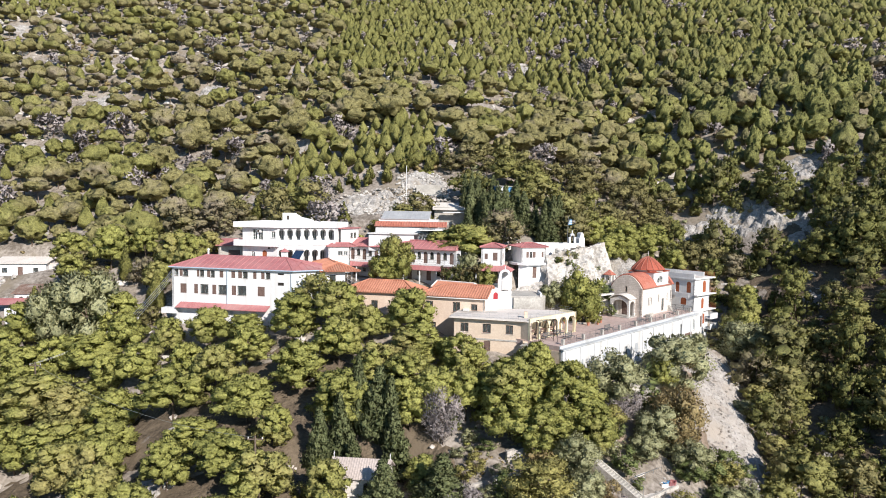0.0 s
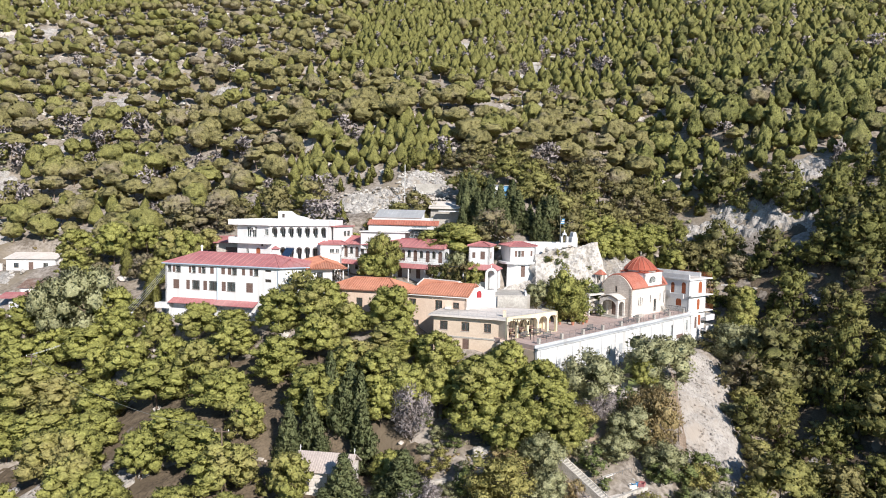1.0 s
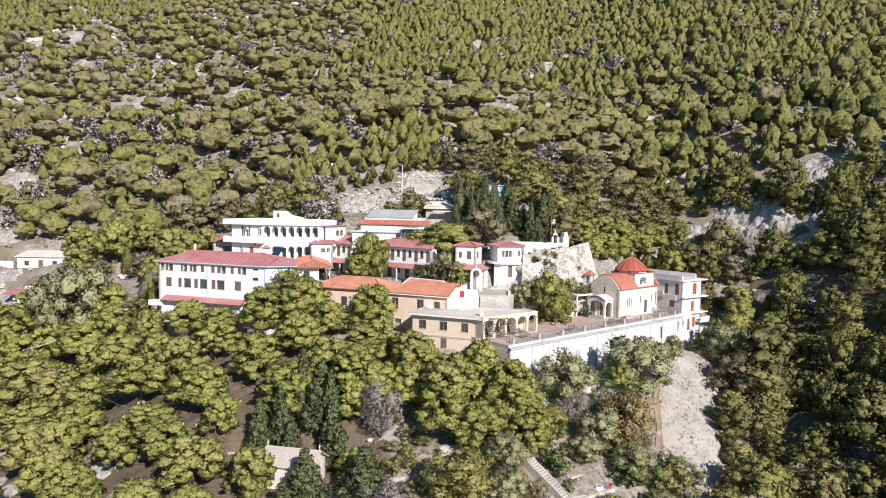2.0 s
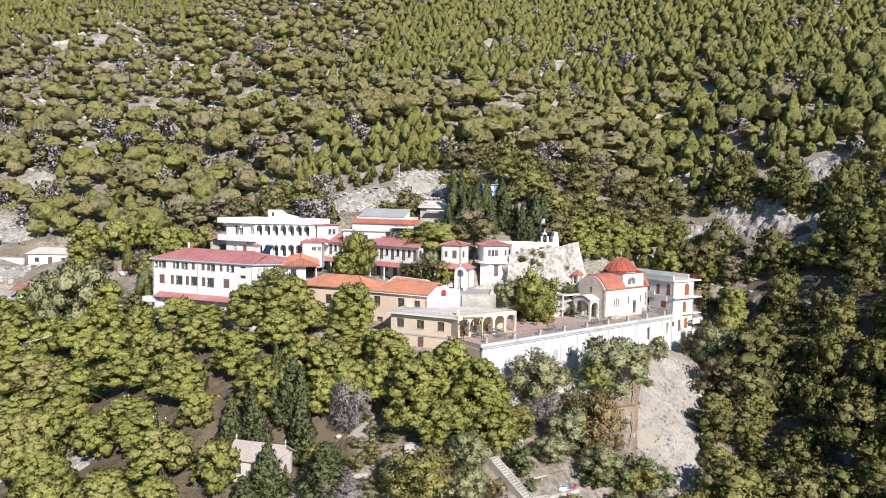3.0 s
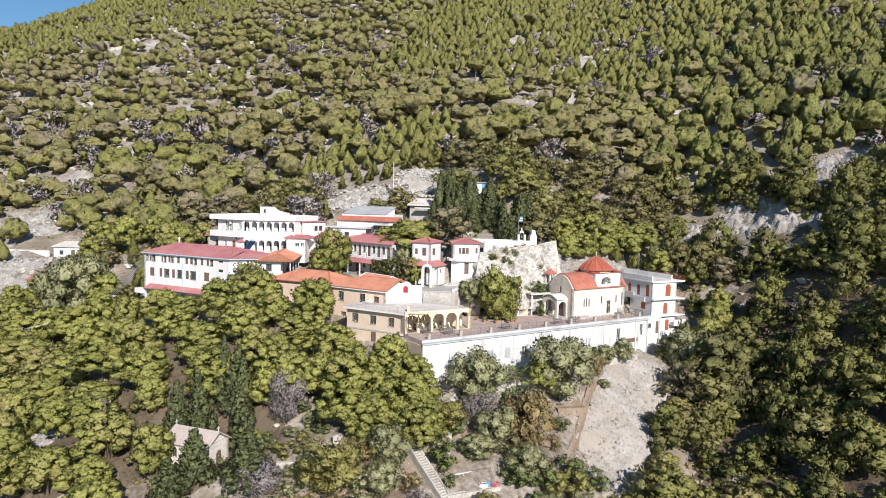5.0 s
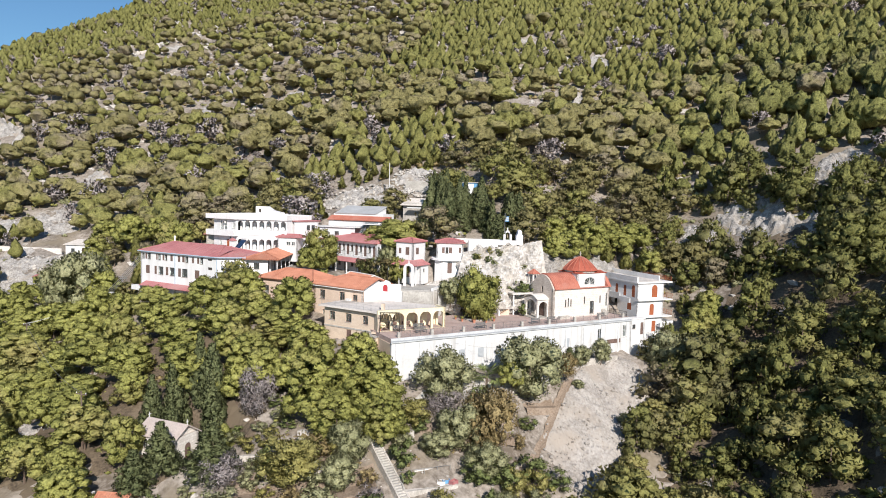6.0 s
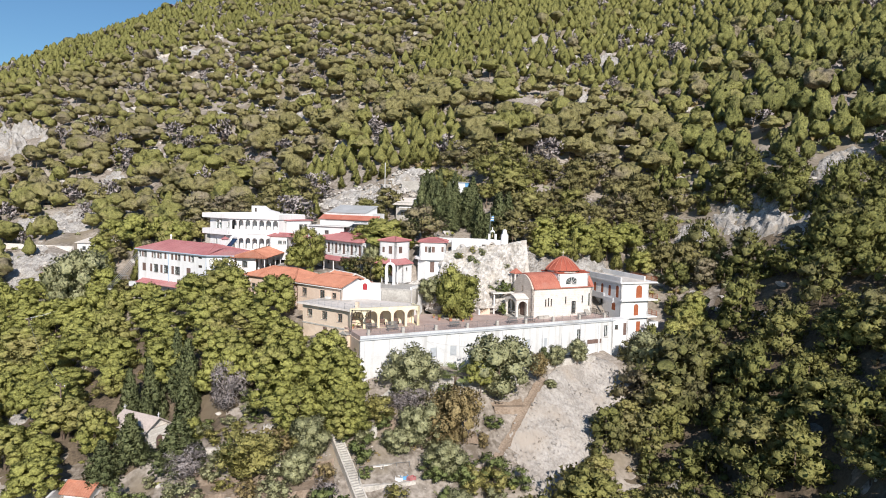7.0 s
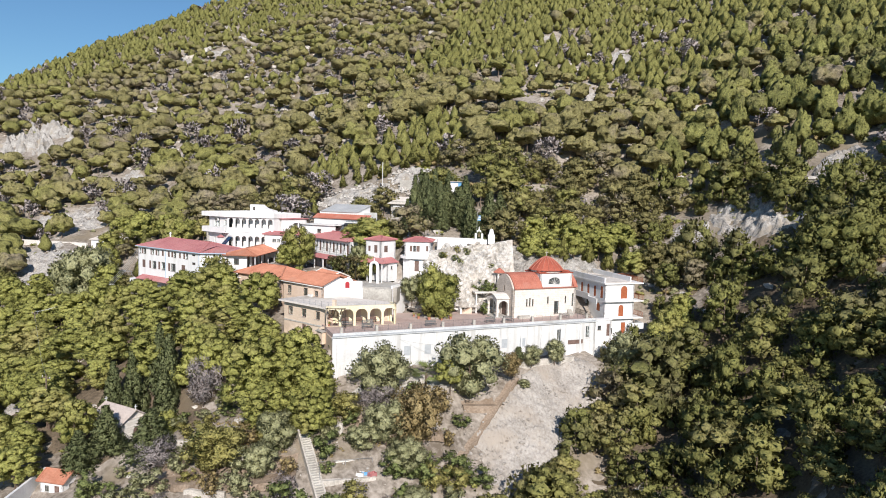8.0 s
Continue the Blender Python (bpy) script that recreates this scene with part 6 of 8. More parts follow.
def build_gardens():
    rng = np.random.default_rng(8)
    runs = [((8.6, 81.4), (12.8, 83.0), 1.0), ((15.2, 83.4), (19.2, 85.0), 1.1), ((19.8, 85.2), (23.2, 86.2), 1.3), ((6.8, 78.0), (10.2, 79.2), 0.8), ((27.0, 88.6), (31.0, 90.4), 1.2), ((13.0, 77.0), (16.2, 78.4), 0.8)]
    runs += [((23.5, 93.6), (29.5, 98.4), 1.0), ((38.0, 109.4), (46.6, 119.6), 0.9), ((2.0, 76.0), (5.5, 77.6), 0.7), ((10.5, 70.4), (15.5, 72.0), 0.9)]
    for q0, q1, tall in runs:
        w = thing("garden_wall", "low rough pale stone wall in the terraced garden", "wall", pose(0, 0, 0), kind="structure")
        at = frame_of(q0, q1)
        n = max(2, int(at[3] / 0.8))
        top = [(at[3] * i / n, max(float(height(q0[0] + at[1].x * at[3] * k / 4, q0[1] + at[1].y * at[3] * k / 4)) for k in range(5)) + tall * rng.uniform(0.75, 1.05)) for i in range(n + 1)]
        low = min(z for _, z in top) - tall - 2.5
        bm = bmesh.new()
        for (sa, za), (sb, zb) in zip(top, top[1:]):
            slab_on(bm, at, [(sa, low), (sb, low), (sb, zb), (sa, za)], 0, 0.45)
        bmesh.ops.remove_doubles(bm, verts=bm.verts, dist=0.002)
        part("stonework", bm, GARDEN_STONE, w)
    strip("garden_path", "pale concrete path under the retaining wall", "path", [(16.0, 86.0), (20.0, 90.0), (24.0, 93.4), (30.0, 98.6), (37.0, 106.6)], 1.9, CONCRETE, 0.12)
    strip("dirt_track", "reddish brown dirt track beside the scree", "path", [(40.2, 109.0), (39.2, 104.0), (38.6, 98.0), (37.6, 93.0), (36.2, 88.5)], 0.9, RED_SOIL, 0.2)
    strip("dirt_track", "reddish brown bare earth in the garden", "path", [(35.0, 99.6), (38.8, 103.2)], 1.8, RED_SOIL, 0.1)
    strip("garden_earth", "dry tan earth between the garden beds", "path", [(4.5, 71.5), (10.0, 73.6), (16.0, 76.0), (21.0, 79.0)], 5.0, RED_SOIL, 0.06)
    strip("garden_earth", "dry tan earth between the garden beds", "path", [(8.0, 79.5), (13.0, 80.6), (17.5, 82.0)], 3.2, RED_SOIL, 0.06)
    strip("garden_earth", "dry tan earth between the garden beds", "path", [(24.0, 87.0), (29.0, 90.5), (34.0, 94.5)], 4.0, RED_SOIL, 0.06)
    s = thing("garden_steps", "straight flight of pale concrete steps", "stairs", pose(18.3, 83.8, -10.7, 0, 0, -40.5))
    for i in range(36):
        part("step", abox(i * 0.36, i * 0.36 + 0.36, -0.5, 0.5, -1.2 - i * 0.18, -i * 0.18), CONCRETE, s)
    for y in (-0.703, 0.503):
        bm = bmesh.new()
        pts = [(0, y), (13.0, y), (13.0, y + 0.2), (0, y + 0.2)]
        lo = [bm.verts.new((a, b, -1.6 - a * 0.5)) for a, b in pts]
        hi = [bm.verts.new((a, b, 0.18 - a * 0.5)) for a, b in pts]
        bm.faces.new(hi)
        bm.faces.new(lo[::-1])
        for i in range(4):
            bm.faces.new((lo[i], lo[(i + 1) % 4], hi[(i + 1) % 4], hi[i]))
        part("side_wall", bm, GARDEN_STONE, s)
    c = thing("yard_slab", "bare concrete yard with a steel mesh fence", "yard", pose(24.4, 79.0, -14.9, 0, 0, 40), kind="structure")
    part("slab", abox(0, 7.2, -0.4, 1.9, -2.5, 0.0), ROOF_SLAB, c)
    part("kerb", abox(0, 7.2, -0.7, -0.403, -2.5, 0.15), GARDEN_STONE, c)
    part("beam", abox(2.4, 6.8, 2.4, 2.7, -0.6, 1.3), PALE_STONE, c)
    railing(c, [(0.1, 1.8, 0), (7.1, 1.8, 0)], 1.7, STEEL, 1.75, 0.0, "fence", 0.025)
    railing(c, [(0.1, 1.8, 0), (0.1, -0.3, 0)], 1.7, STEEL, 1.5, 0.0, "fence", 0.025)
    for x, y, mat, lab in ((6.0, 0.5, BLUE_PAINT, "blue"), (6.8, -0.1, RED_SHEET, "faded red"), (5.3, 0.3, FRAME_WHITE, "white")):
        j = thing("crate", lab + " plastic crate lying in the yard", "crate", c.matrix_basis @ pose(x, y, 0.0, 0, 0, 30 * x))
        bm = abox(-0.5, 0.5, -0.35, 0.35, 0, 0.08)
        for a in ((-0.5, -0.44, -0.35, 0.35), (0.44, 0.5, -0.35, 0.35), (-0.44, 0.44, -0.35, -0.29), (-0.44, 0.44, 0.29, 0.35)):
            box(bm, *a, 0.08, 0.5)
        part("tub", bm, mat, j)


RED_SOIL = material("reddish_earth", (0.22, 0.165, 0.12), (0.35, 0.28, 0.22), 0.5, 0.95, 0.05, 8, world_space=True)
build_gardens()


def build_west_sheds():
    s = thing("shed", "low white shed with a grey roof on the hillside", "shed", pose(-94.5, 139.6, 0, 0, 0, 12))
    facade(s, (0, 0), (10, 0), 2, 6.2, WHITE, [(2.0, 4.2, 1.0, 1.0, "win"), (5.0, 3.4, 1.0, 2.0, "door"), (8, 4.2, 1.0, 1.0, "win")], 0.25)
    part("side", abox(0, 10, 4.5, 5.0, 2, 6.2), WHITE, s)
    part("end", abox(9.75, 10, 0.253, 4.497, 2, 6.2), WHITE, s)
    bm = bmesh.new()
    roof_plane(bm, [(-0.4, -0.5, 6.2), (10.4, -0.5, 6.2), (10.4, 5.4, 7.2), (-0.4, 5.4, 7.2)], 0.12, 0.8, 0.08, 0.05)
    part("roof", bm, ROOF_SLAB, s)
    w = thing("road_wall", "long pale roadside wall on the hillside", "wall", pose(-120, 146, 0, 0, 0, -4), kind="structure")
    part("wall", abox(0, 60, 0, 0.4, 2, 6.0), PALE_STONE, w)
    w = thing("retaining_wall", "pale stone retaining wall beside the shed", "wall", pose(-118, 134.5, 0, 0, 0, 8), kind="structure")
    part("wall", abox(0, 24, 0, 0.5, 0, 5.2), PALE_STONE, w)


def build_west_hut():
    """A whitewashed hut with a rusty roof behind the big olive, and a vine frame beside the dormitory."""
    h = thing("hut", "whitewashed stone hut with a rusty sheet roof among trees", "hut", pose(-78.5, 121.5, 0, 0, 0, 12))
    facade(h, (0, 0), (5.5, 0), -3.5, 2.6, WHITE, [(1.2, 0.9, 0.8, 1.0, "awin"), (3.4, 0.2, 0.9, 2.0, "door")], 0.3)
    facade(h, (5.5, 0), (5.5, 4), -3.5, 3.2, WHITE, (), 0.3)
    facade(h, (0, 4), (0, 0), -3.5, 2.6, WHITE, (), 0.3)
    bm = bmesh.new()
    roof_plane(bm, [(-0.4, -0.4, 2.5), (5.9, -0.4, 2.5), (5.9, 4.4, 3.7), (-0.4, 4.4, 3.7)], 0.1, 0.6, 0.08, 0.05)
    part("roof", bm, RUSTY, h, "rusty brown sheet roof")
    bm = bmesh.new()
    roof_plane(bm, [(-2.6, -3.4, 0.9), (3.0, -3.4, 0.9), (3.4, -0.5, 1.7), (-2.2, -0.5, 1.7)], 0.08, 0.6, 0.08, 0.05)
    part("lean_to", bm, RED_SHEET, h, "faded red lean-to roof")
    w = thing("garden_wall", "white yard wall of the hut", "wall", pose(-76.5, 115.8, 0, 0, 0, 18), kind="structure")
    part("wall", abox(0, 7.5, 0, 0.3, -6, 0.6), WHITE, w)
    f = thing("garden_pergola", "rusty steel frame of a small pergola beside the dormitory", "pergola", pose(-60.5, 118.4, -0.6, 0, 0, -30))
    for i in range(4):
        part("crossbar", bar(bmesh.new(), (0, i * 1.2, 2.4), (3.2, i * 1.2, 2.4), 0.05, 5), STEEL, f)
    for x in (0, 3.2):
        part("beam", bar(bmesh.new(), (x, -0.2, 2.4), (x, 3.8, 2.4), 0.06, 5), STEEL, f)
        for y in (0, 3.6):
            part("post", bar(bmesh.new(), (x, y, -1.5), (x, y, 2.4), 0.06, 5), STEEL, f)


build_west_sheds()
RUSTY = material("rusty_sheet_roof", (0.16, 0.10, 0.075), (0.33, 0.24, 0.20), 0.8, 0.8, 0.0, 8, third=(0.36, 0.33, 0.31))
build_west_hut()


# ---------------------------------------------------------------- small things round the terrace
def flower_pot(x, y, z, size, leaf):
    p = thing("flower_pot", "terracotta pot with a green plant on the paving", "flower pot", pose(x, y, z), group="flower pots")
    part("pot", lathe(bmesh.new(), [(0.16 * size, 0), (0.24 * size, 0.38 * size), (0.27 * size, 0.4 * size), (0.27 * size, 0.45 * size)], 10), ORANGE_TILE, p)
    rng = np.random.default_rng(int(x * 100))
    bm = bmesh.new()
    for k in range(40):
        a, b = rng.uniform(0, math.tau), rng.uniform(0.1, 0.45) * size
        base = Vector((0.1 * math.cos(a), 0.1 * math.sin(a), 0.42 * size))
        tip = base + Vector((b * math.cos(a), b * math.sin(a), rng.uniform(0.2, 0.7) * size))
        w = Vector((-math.sin(a), math.cos(a), 0)) * 0.06 * size
        bm.faces.new([bm.verts.new(q) for q in (base, base.lerp(tip, 0.5) + w, tip, base.lerp(tip, 0.5) - w)])
    part("leaves", bm, leaf, p)


for k in range(5):
    a = radians(210 + k * 36)
    flower_pot(23.4 + 3.4 * math.cos(a), 113.8 + 3.2 * math.sin(a), 0.35, 0.75 + 0.2 * (k % 3), PINE if k % 2 else SHRUB)
for u, v in ((1.0, 6.6), (22.0, 12.6), (24.5, 12.9), (33.5, 9.6)):
    q = uv(u, v)
    flower_pot(q[0], q[1], 0.35, 0.8, PINE)


def build_tree_ring():
    r = thing("tree_planter", "low concrete kerb ring round the terrace pine", "planter", pose(23.5, 114.3, 0.35))
    for k in range(12):
        a0, a1 = math.tau * k / 12, math.tau * (k + 0.94) / 12
        pts = [(2.0 * math.cos(a0), 2.0 * math.sin(a0)), (2.3 * math.cos(a0), 2.3 * math.sin(a0)), (2.3 * math.cos(a1), 2.3 * math.sin(a1)), (2.0 * math.cos(a1), 2.0 * math.sin(a1))]
        part("kerb_stone", prism(bmesh.new(), pts, 0, 0.22), CONCRETE, r)


build_tree_ring()


def build_grotto():
    g = thing("grotto_shelter", "white concrete shelter with a dark arched door against the rock", "shelter", pose(27.9, 121.4, 0.35, 0, 0, 40))
    facade(g, (0, 1.4), (3.4, 1.4), 0, 3.6, WHITE, [(1.1, 0.6, 1.2, 2.4, "adoor")], 0.3)
    part("canopy", prism(bmesh.new(), [(-0.3, -0.9), (3.9, -0.7), (3.9, 1.9), (-0.3, 1.9)], 3.6, 3.85), PALE_STONE, g)
    for x in (0.0, 3.3):
        part("post", abox(x, x + 0.22, -0.6, -0.38, 0, 3.6), WHITE, g)
    for i in range(6):
        part("step", abox(-2.6 + i * 0.32, -2.28 + i * 0.32, -0.6, 1.6, 0, 0.17 * (i + 1)), SALMON, g)
    part("side_wall", abox(-2.9, -2.603, -0.8, 1.8, 0, 0.9), WHITE, g)


build_grotto()


def cable(name, label, a, b, sag, r=0.035, n=14):
    """A slack cable between two points."""
    bm = bmesh.new()
    a, b = Vector(a), Vector(b)
    pts = [a.lerp(b, i / n) - Vector((0, 0, sag * 4 * (i / n) * (1 - i / n))) for i in range(n + 1)]
    for p, q in zip(pts, pts[1:]):
        bar(bm, p, q, r, 4)
    bmesh.ops.remove_doubles(bm, verts=bm.verts, dist=0.001)
    ob = part(name, bm, STEEL)
    tagged(ob, label, "cable", group="overhead cables")


def utility_pole(x, y, tall):
    z = float(height(x, y))
    p = thing("utility_pole", "weathered wooden utility pole with a crossarm", "pole", pose(x, y, z))
    part("pole", lathe(bmesh.new(), [(0.14, -0.5), (0.10, tall)], 8), BARK, p)
    part("crossarm", abox(-0.9, 0.9, -0.06, 0.06, tall - 0.5, tall - 0.36), BARK, p)
    for k in (-0.8, 0.0, 0.8):
        part("insulator", lathe(bmesh.new(), [(0.05, tall - 0.36), (0.06, tall - 0.25), (0.03, tall - 0.15)], 6, k, 0), FRAME_WHITE, p)
    return Vector((x, y, z + tall - 0.2))


def cable_stand(x, y, top_z):
    """A ladder-like steel stand that carries the cables off the dormitory."""
    z = float(height(x, y))
    p = thing("cable_stand", "grey-green steel lattice stand carrying a bundle of cables", "cable stand", pose(x, y, z, 0, 0, 20))
    tall = top_z - z
    for k in (-0.7, 0.7):
        for d in (-0.35, 0.35):
            part("post", abox(k - 0.05, k + 0.05, d - 0.05, d + 0.05, -0.4, tall), STEEL, p)
    n = max(3, int(tall / 0.8))
    for i in range(1, n + 1):
        for d in (-0.35, 0.35):
            part("crossbar", abox(-0.9, 0.9, d - 0.035, d + 0.035, tall * i / n - 0.09, tall * i / n - 0.02), STEEL, p)
    part("tray", abox(-0.95, 0.95, -0.45, 0.45, tall, tall + 0.12), FRAME_WHITE, p, "pale cable tray")
    return Vector((x, y, top_z + 0.1))


top = utility_pole(-62.0, 101.0, 8.0)
stand = cable_stand(-51.4, 110.4, 0.2)
for k in range(4):
    side = Vector((-0.6 + 0.4 * k, 0.1 * k, 0))
    cable("cable", "pale cable of a bundle running down from the dormitory", stand + side, (-45.95, 113.0 + 0.1 * k, 8.0 - 0.35 * k), 0.25, 0.035)
    if k < 2:
        cable("cable", "slack overhead cable running into the grove", top + side, stand + side, 0.8, 0.018)
top2 = utility_pole(33.4, 101.5, 6.5)
cable("cable", "thin overhead cable above the garden", top2, (24.0, 100.6, -1.0), 0.3, 0.018)
top3 = utility_pole(-20.5, 74.5, 8.5)
cable("cable", "thin overhead cable above the grove", top3, top, 2.0, 0.025)


# ---------------------------------------------------------------- plants
def unit_ball(n):
    bm = bmesh.new()
    bmesh.ops.create_icosphere(bm, subdivisions=n, radius=1.0)
    v, f = np.array([v.co for v in bm.verts]), np.array([[v.index for v in f.verts] for f in bm.faces])
    bm.free()
    return v, f


BALL, BALL_F = unit_ball(1)
CRINKLED = unit_ball(2)
ROUGH = (np.array([(1, 0, 0), (-1, 0, 0), (0, 1, 0), (0, -1, 0), (0, 0, 1), (0, 0, -1)], float), np.array([(0, 2, 4), (2, 1, 4), (1, 3, 4), (3, 0, 4), (2, 0, 5), (1, 2, 5), (3, 1, 5), (0, 3, 5)]))
PHI = (1 + 5 ** 0.5) / 2
LUMP = np.array([(-1, PHI, 0), (1, PHI, 0), (-1, -PHI, 0), (1, -PHI, 0), (0, -1, PHI), (0, 1, PHI), (0, -1, -PHI), (0, 1, -PHI), (PHI, 0, -1), (PHI, 0, 1), (-PHI, 0, -1), (-PHI, 0, 1)], float) / math.hypot(1, PHI)
LUMP_F = np.array([(0, 11, 5), (0, 5, 1), (0, 1, 7), (0, 7, 10), (0, 10, 11), (1, 5, 9), (5, 11, 4), (11, 10, 2), (10, 7, 6), (7, 1, 8),
                   (3, 9, 4), (3, 4, 2), (3, 2, 6), (3, 6, 8), (3, 8, 9), (4, 9, 5), (2, 4, 11), (6, 2, 10), (8, 6, 7), (9, 8, 1)])


def leaves(rng, clumps, per, size, squash=0.75, jitter=0.55, core=0.72, long=1.0, heart=None):
    """Small leaf triangles on the skins of clumps (x, y, z, r), each round a rough dark heart. Returns corners and triangles."""
    clumps = np.asarray(clumps, float)
    k = len(clumps)
    who = rng.choice(k, k * per, p=clumps[:, 3] ** 1.6 / (clumps[:, 3] ** 1.6).sum())
    c, r = clumps[who, :3], clumps[who, 3:4]
    way = rng.normal(size=(k * per, 3))
    way[:, 2] += 0.35
    way /= np.linalg.norm(way, axis=1, keepdims=True)
    flat = np.array((1, 1, squash))
    p = c + way * r * flat * rng.uniform(0.78, 1.2, (k * per, 1))
    n = way + rng.normal(size=way.shape) * jitter
    n /= np.linalg.norm(n, axis=1, keepdims=True)
    a = np.cross(n, rng.normal(size=n.shape))
    tuft = rng.uniform(size=(k * per, 1)) < 0.3
    a = np.where(tuft, way + (0, 0, 0.5) + rng.normal(size=n.shape) * 0.35, a)
    a /= np.linalg.norm(a, axis=1, keepdims=True)
    side = np.cross(a, np.cross(way, a) + rng.normal(size=n.shape) * 0.3)
    n = np.where(tuft, np.cross(side, a), n)
    n /= np.maximum(1e-6, np.linalg.norm(n, axis=1, keepdims=True))
    b = np.cross(n, a)
    s = size * rng.uniform(0.6, 1.35, (k * per, 1))
    soft_n = way + rng.normal(size=way.shape) * 0.34
    soft_n += 0.55 * (c - clumps[:, :3].mean(axis=0)) / max(1e-6, np.abs(clumps[:, :2]).max())
    soft_n /= np.linalg.norm(soft_n, axis=1, keepdims=True)
    tri = np.stack([p + a * s * long, p - a * s * 0.55 + b * s * 0.7, p - a * s * 0.55 - b * s * 0.7], 1).reshape(-1, 3)
    f = np.arange(len(tri)).reshape(-1, 3)
    if core:
        lump, lump_f = heart or (LUMP, LUMP_F)
        m = len(lump)
        hearts = (clumps[:, None, :3] + lump[None] * flat * clumps[:, None, 3:4] * core * rng.uniform(0.62, 1.22, (k, m, 1))).reshape(-1, 3)
        hf = (lump_f[None] + m * np.arange(k)[:, None, None]).reshape(-1, 3) + len(tri)
        hn = np.tile(lump, (k, 1)) + rng.normal(0, 0.38, (k * m, 3))
        hn += 0.55 * np.repeat(clumps[:, :3] - clumps[:, :3].mean(axis=0), m, axis=0) / max(1e-6, np.abs(clumps[:, :2]).max())
        hn /= np.linalg.norm(hn, axis=1, keepdims=True)
        return np.concatenate([tri, hearts]), np.concatenate([f, hf]), np.concatenate([np.repeat(soft_n, 3, axis=0), hn])
    return tri, f, np.repeat(soft_n, 3, axis=0)


def crown_clumps(rng, kind, n, inner=6):
    """Clumps of a crown for a tree 1 high and about 1 wide."""
    out = []
    if kind in ("pine", "tall", "umbrella"):
        low, belly, top = {"pine": (rng.uniform(0.20, 0.34), rng.uniform(0.2, 0.45), 0.90), "tall": (0.14, 0.16, 0.93), "umbrella": (0.44, 0.3, 0.90)}[kind]
        lobes, phase = int(rng.integers(3, 6)), rng.uniform(0, math.tau)
        for i in range(n):
            t = (i + rng.uniform(0.2, 0.8)) / n
            if kind != "tall":
                t = 1 - (1 - t) ** 1.25
            run = (t - belly) / ((1.03 - belly) if t > belly else (belly + 0.45))
            reach = 0.40 * math.sqrt(max(0.01, 1 - abs(run) ** (1.5 if kind == "tall" else 2.0)))
            a = 2.39996 * i + rng.normal(0, 0.3)
            reach *= 1 + 0.16 * math.sin(lobes * a + phase) + 0.10 * math.sin(7 * t + phase)
            q = reach * rng.uniform(0.68, 1.0)
            out.append((q * math.cos(a), q * math.sin(a), low + (top - low) * t + rng.uniform(-0.03, 0.03), rng.uniform(0.06, 0.17) * (1.08 - 0.25 * t) * (42 / n) ** 0.42))
        for i in range(inner):
            t = (i + 0.5) / inner
            run = (t - belly) / ((1.03 - belly) if t > belly else (belly + 0.45))
            reach = 0.40 * math.sqrt(max(0.01, 1 - abs(run) ** (1.5 if kind == "tall" else 2.0)))
            a = 2.39996 * i + phase
            out.append((0.5 * reach * math.cos(a), 0.5 * reach * math.sin(a), low + (top - low) * t * 0.93, 0.05 + 0.38 * reach))
    elif kind == "cone":
        for i in range(n):
            t = (i + rng.uniform(0.2, 0.8)) / n
            a, q = 2.39996 * i + rng.normal(0, 0.3), (1 - t) ** 0.9 * 0.2 * rng.uniform(0.7, 1.1)
            out.append((q * math.cos(a), q * math.sin(a), 0.14 + 0.72 * t, 0.035 + 0.10 * (1 - t)))
        out += [(0, 0, 0.30, 0.17), (0, 0, 0.52, 0.13), (0, 0, 0.72, 0.085), (0, 0, 0.88, 0.045)]
    elif kind == "fir":
        for i in range(n):
            t = ((i // 6) + rng.uniform(0, 0.3)) / (n / 6)
            a, u = math.tau * (i % 6 + rng.uniform(-0.3, 0.3)) / 6 + 1.1 * (i // 6), rng.uniform(0.35, 1.0)
            q = (1 - t) ** 0.85 * 0.36 * u
            out.append((q * math.cos(a), q * math.sin(a), 0.14 + 0.82 * t - 0.09 * u * (1 - t), 0.04 + 0.085 * (1 - t)))
    elif kind == "column":
        for i in range(n):
            t = (i + rng.uniform()) / n
            a, q = rng.uniform(0, math.tau), 0.10 * (1 - t) ** 0.6 * rng.uniform(0.4, 1.2)
            out.append((q * math.cos(a), q * math.sin(a), 0.07 + 0.86 * t, 0.05 + 0.06 * (1 - t) ** 0.7))
    else:
        for i in range(n):
            a, q, z = rng.uniform(0, math.tau), math.sqrt(rng.uniform(0, 1)) * 0.40, rng.uniform(-1, 1)
            q *= math.sqrt(1 - 0.75 * z * z)
            out.append((q * math.cos(a), q * math.sin(a), 0.55 + 0.36 * z, rng.uniform(0.09, 0.17)))
    return out


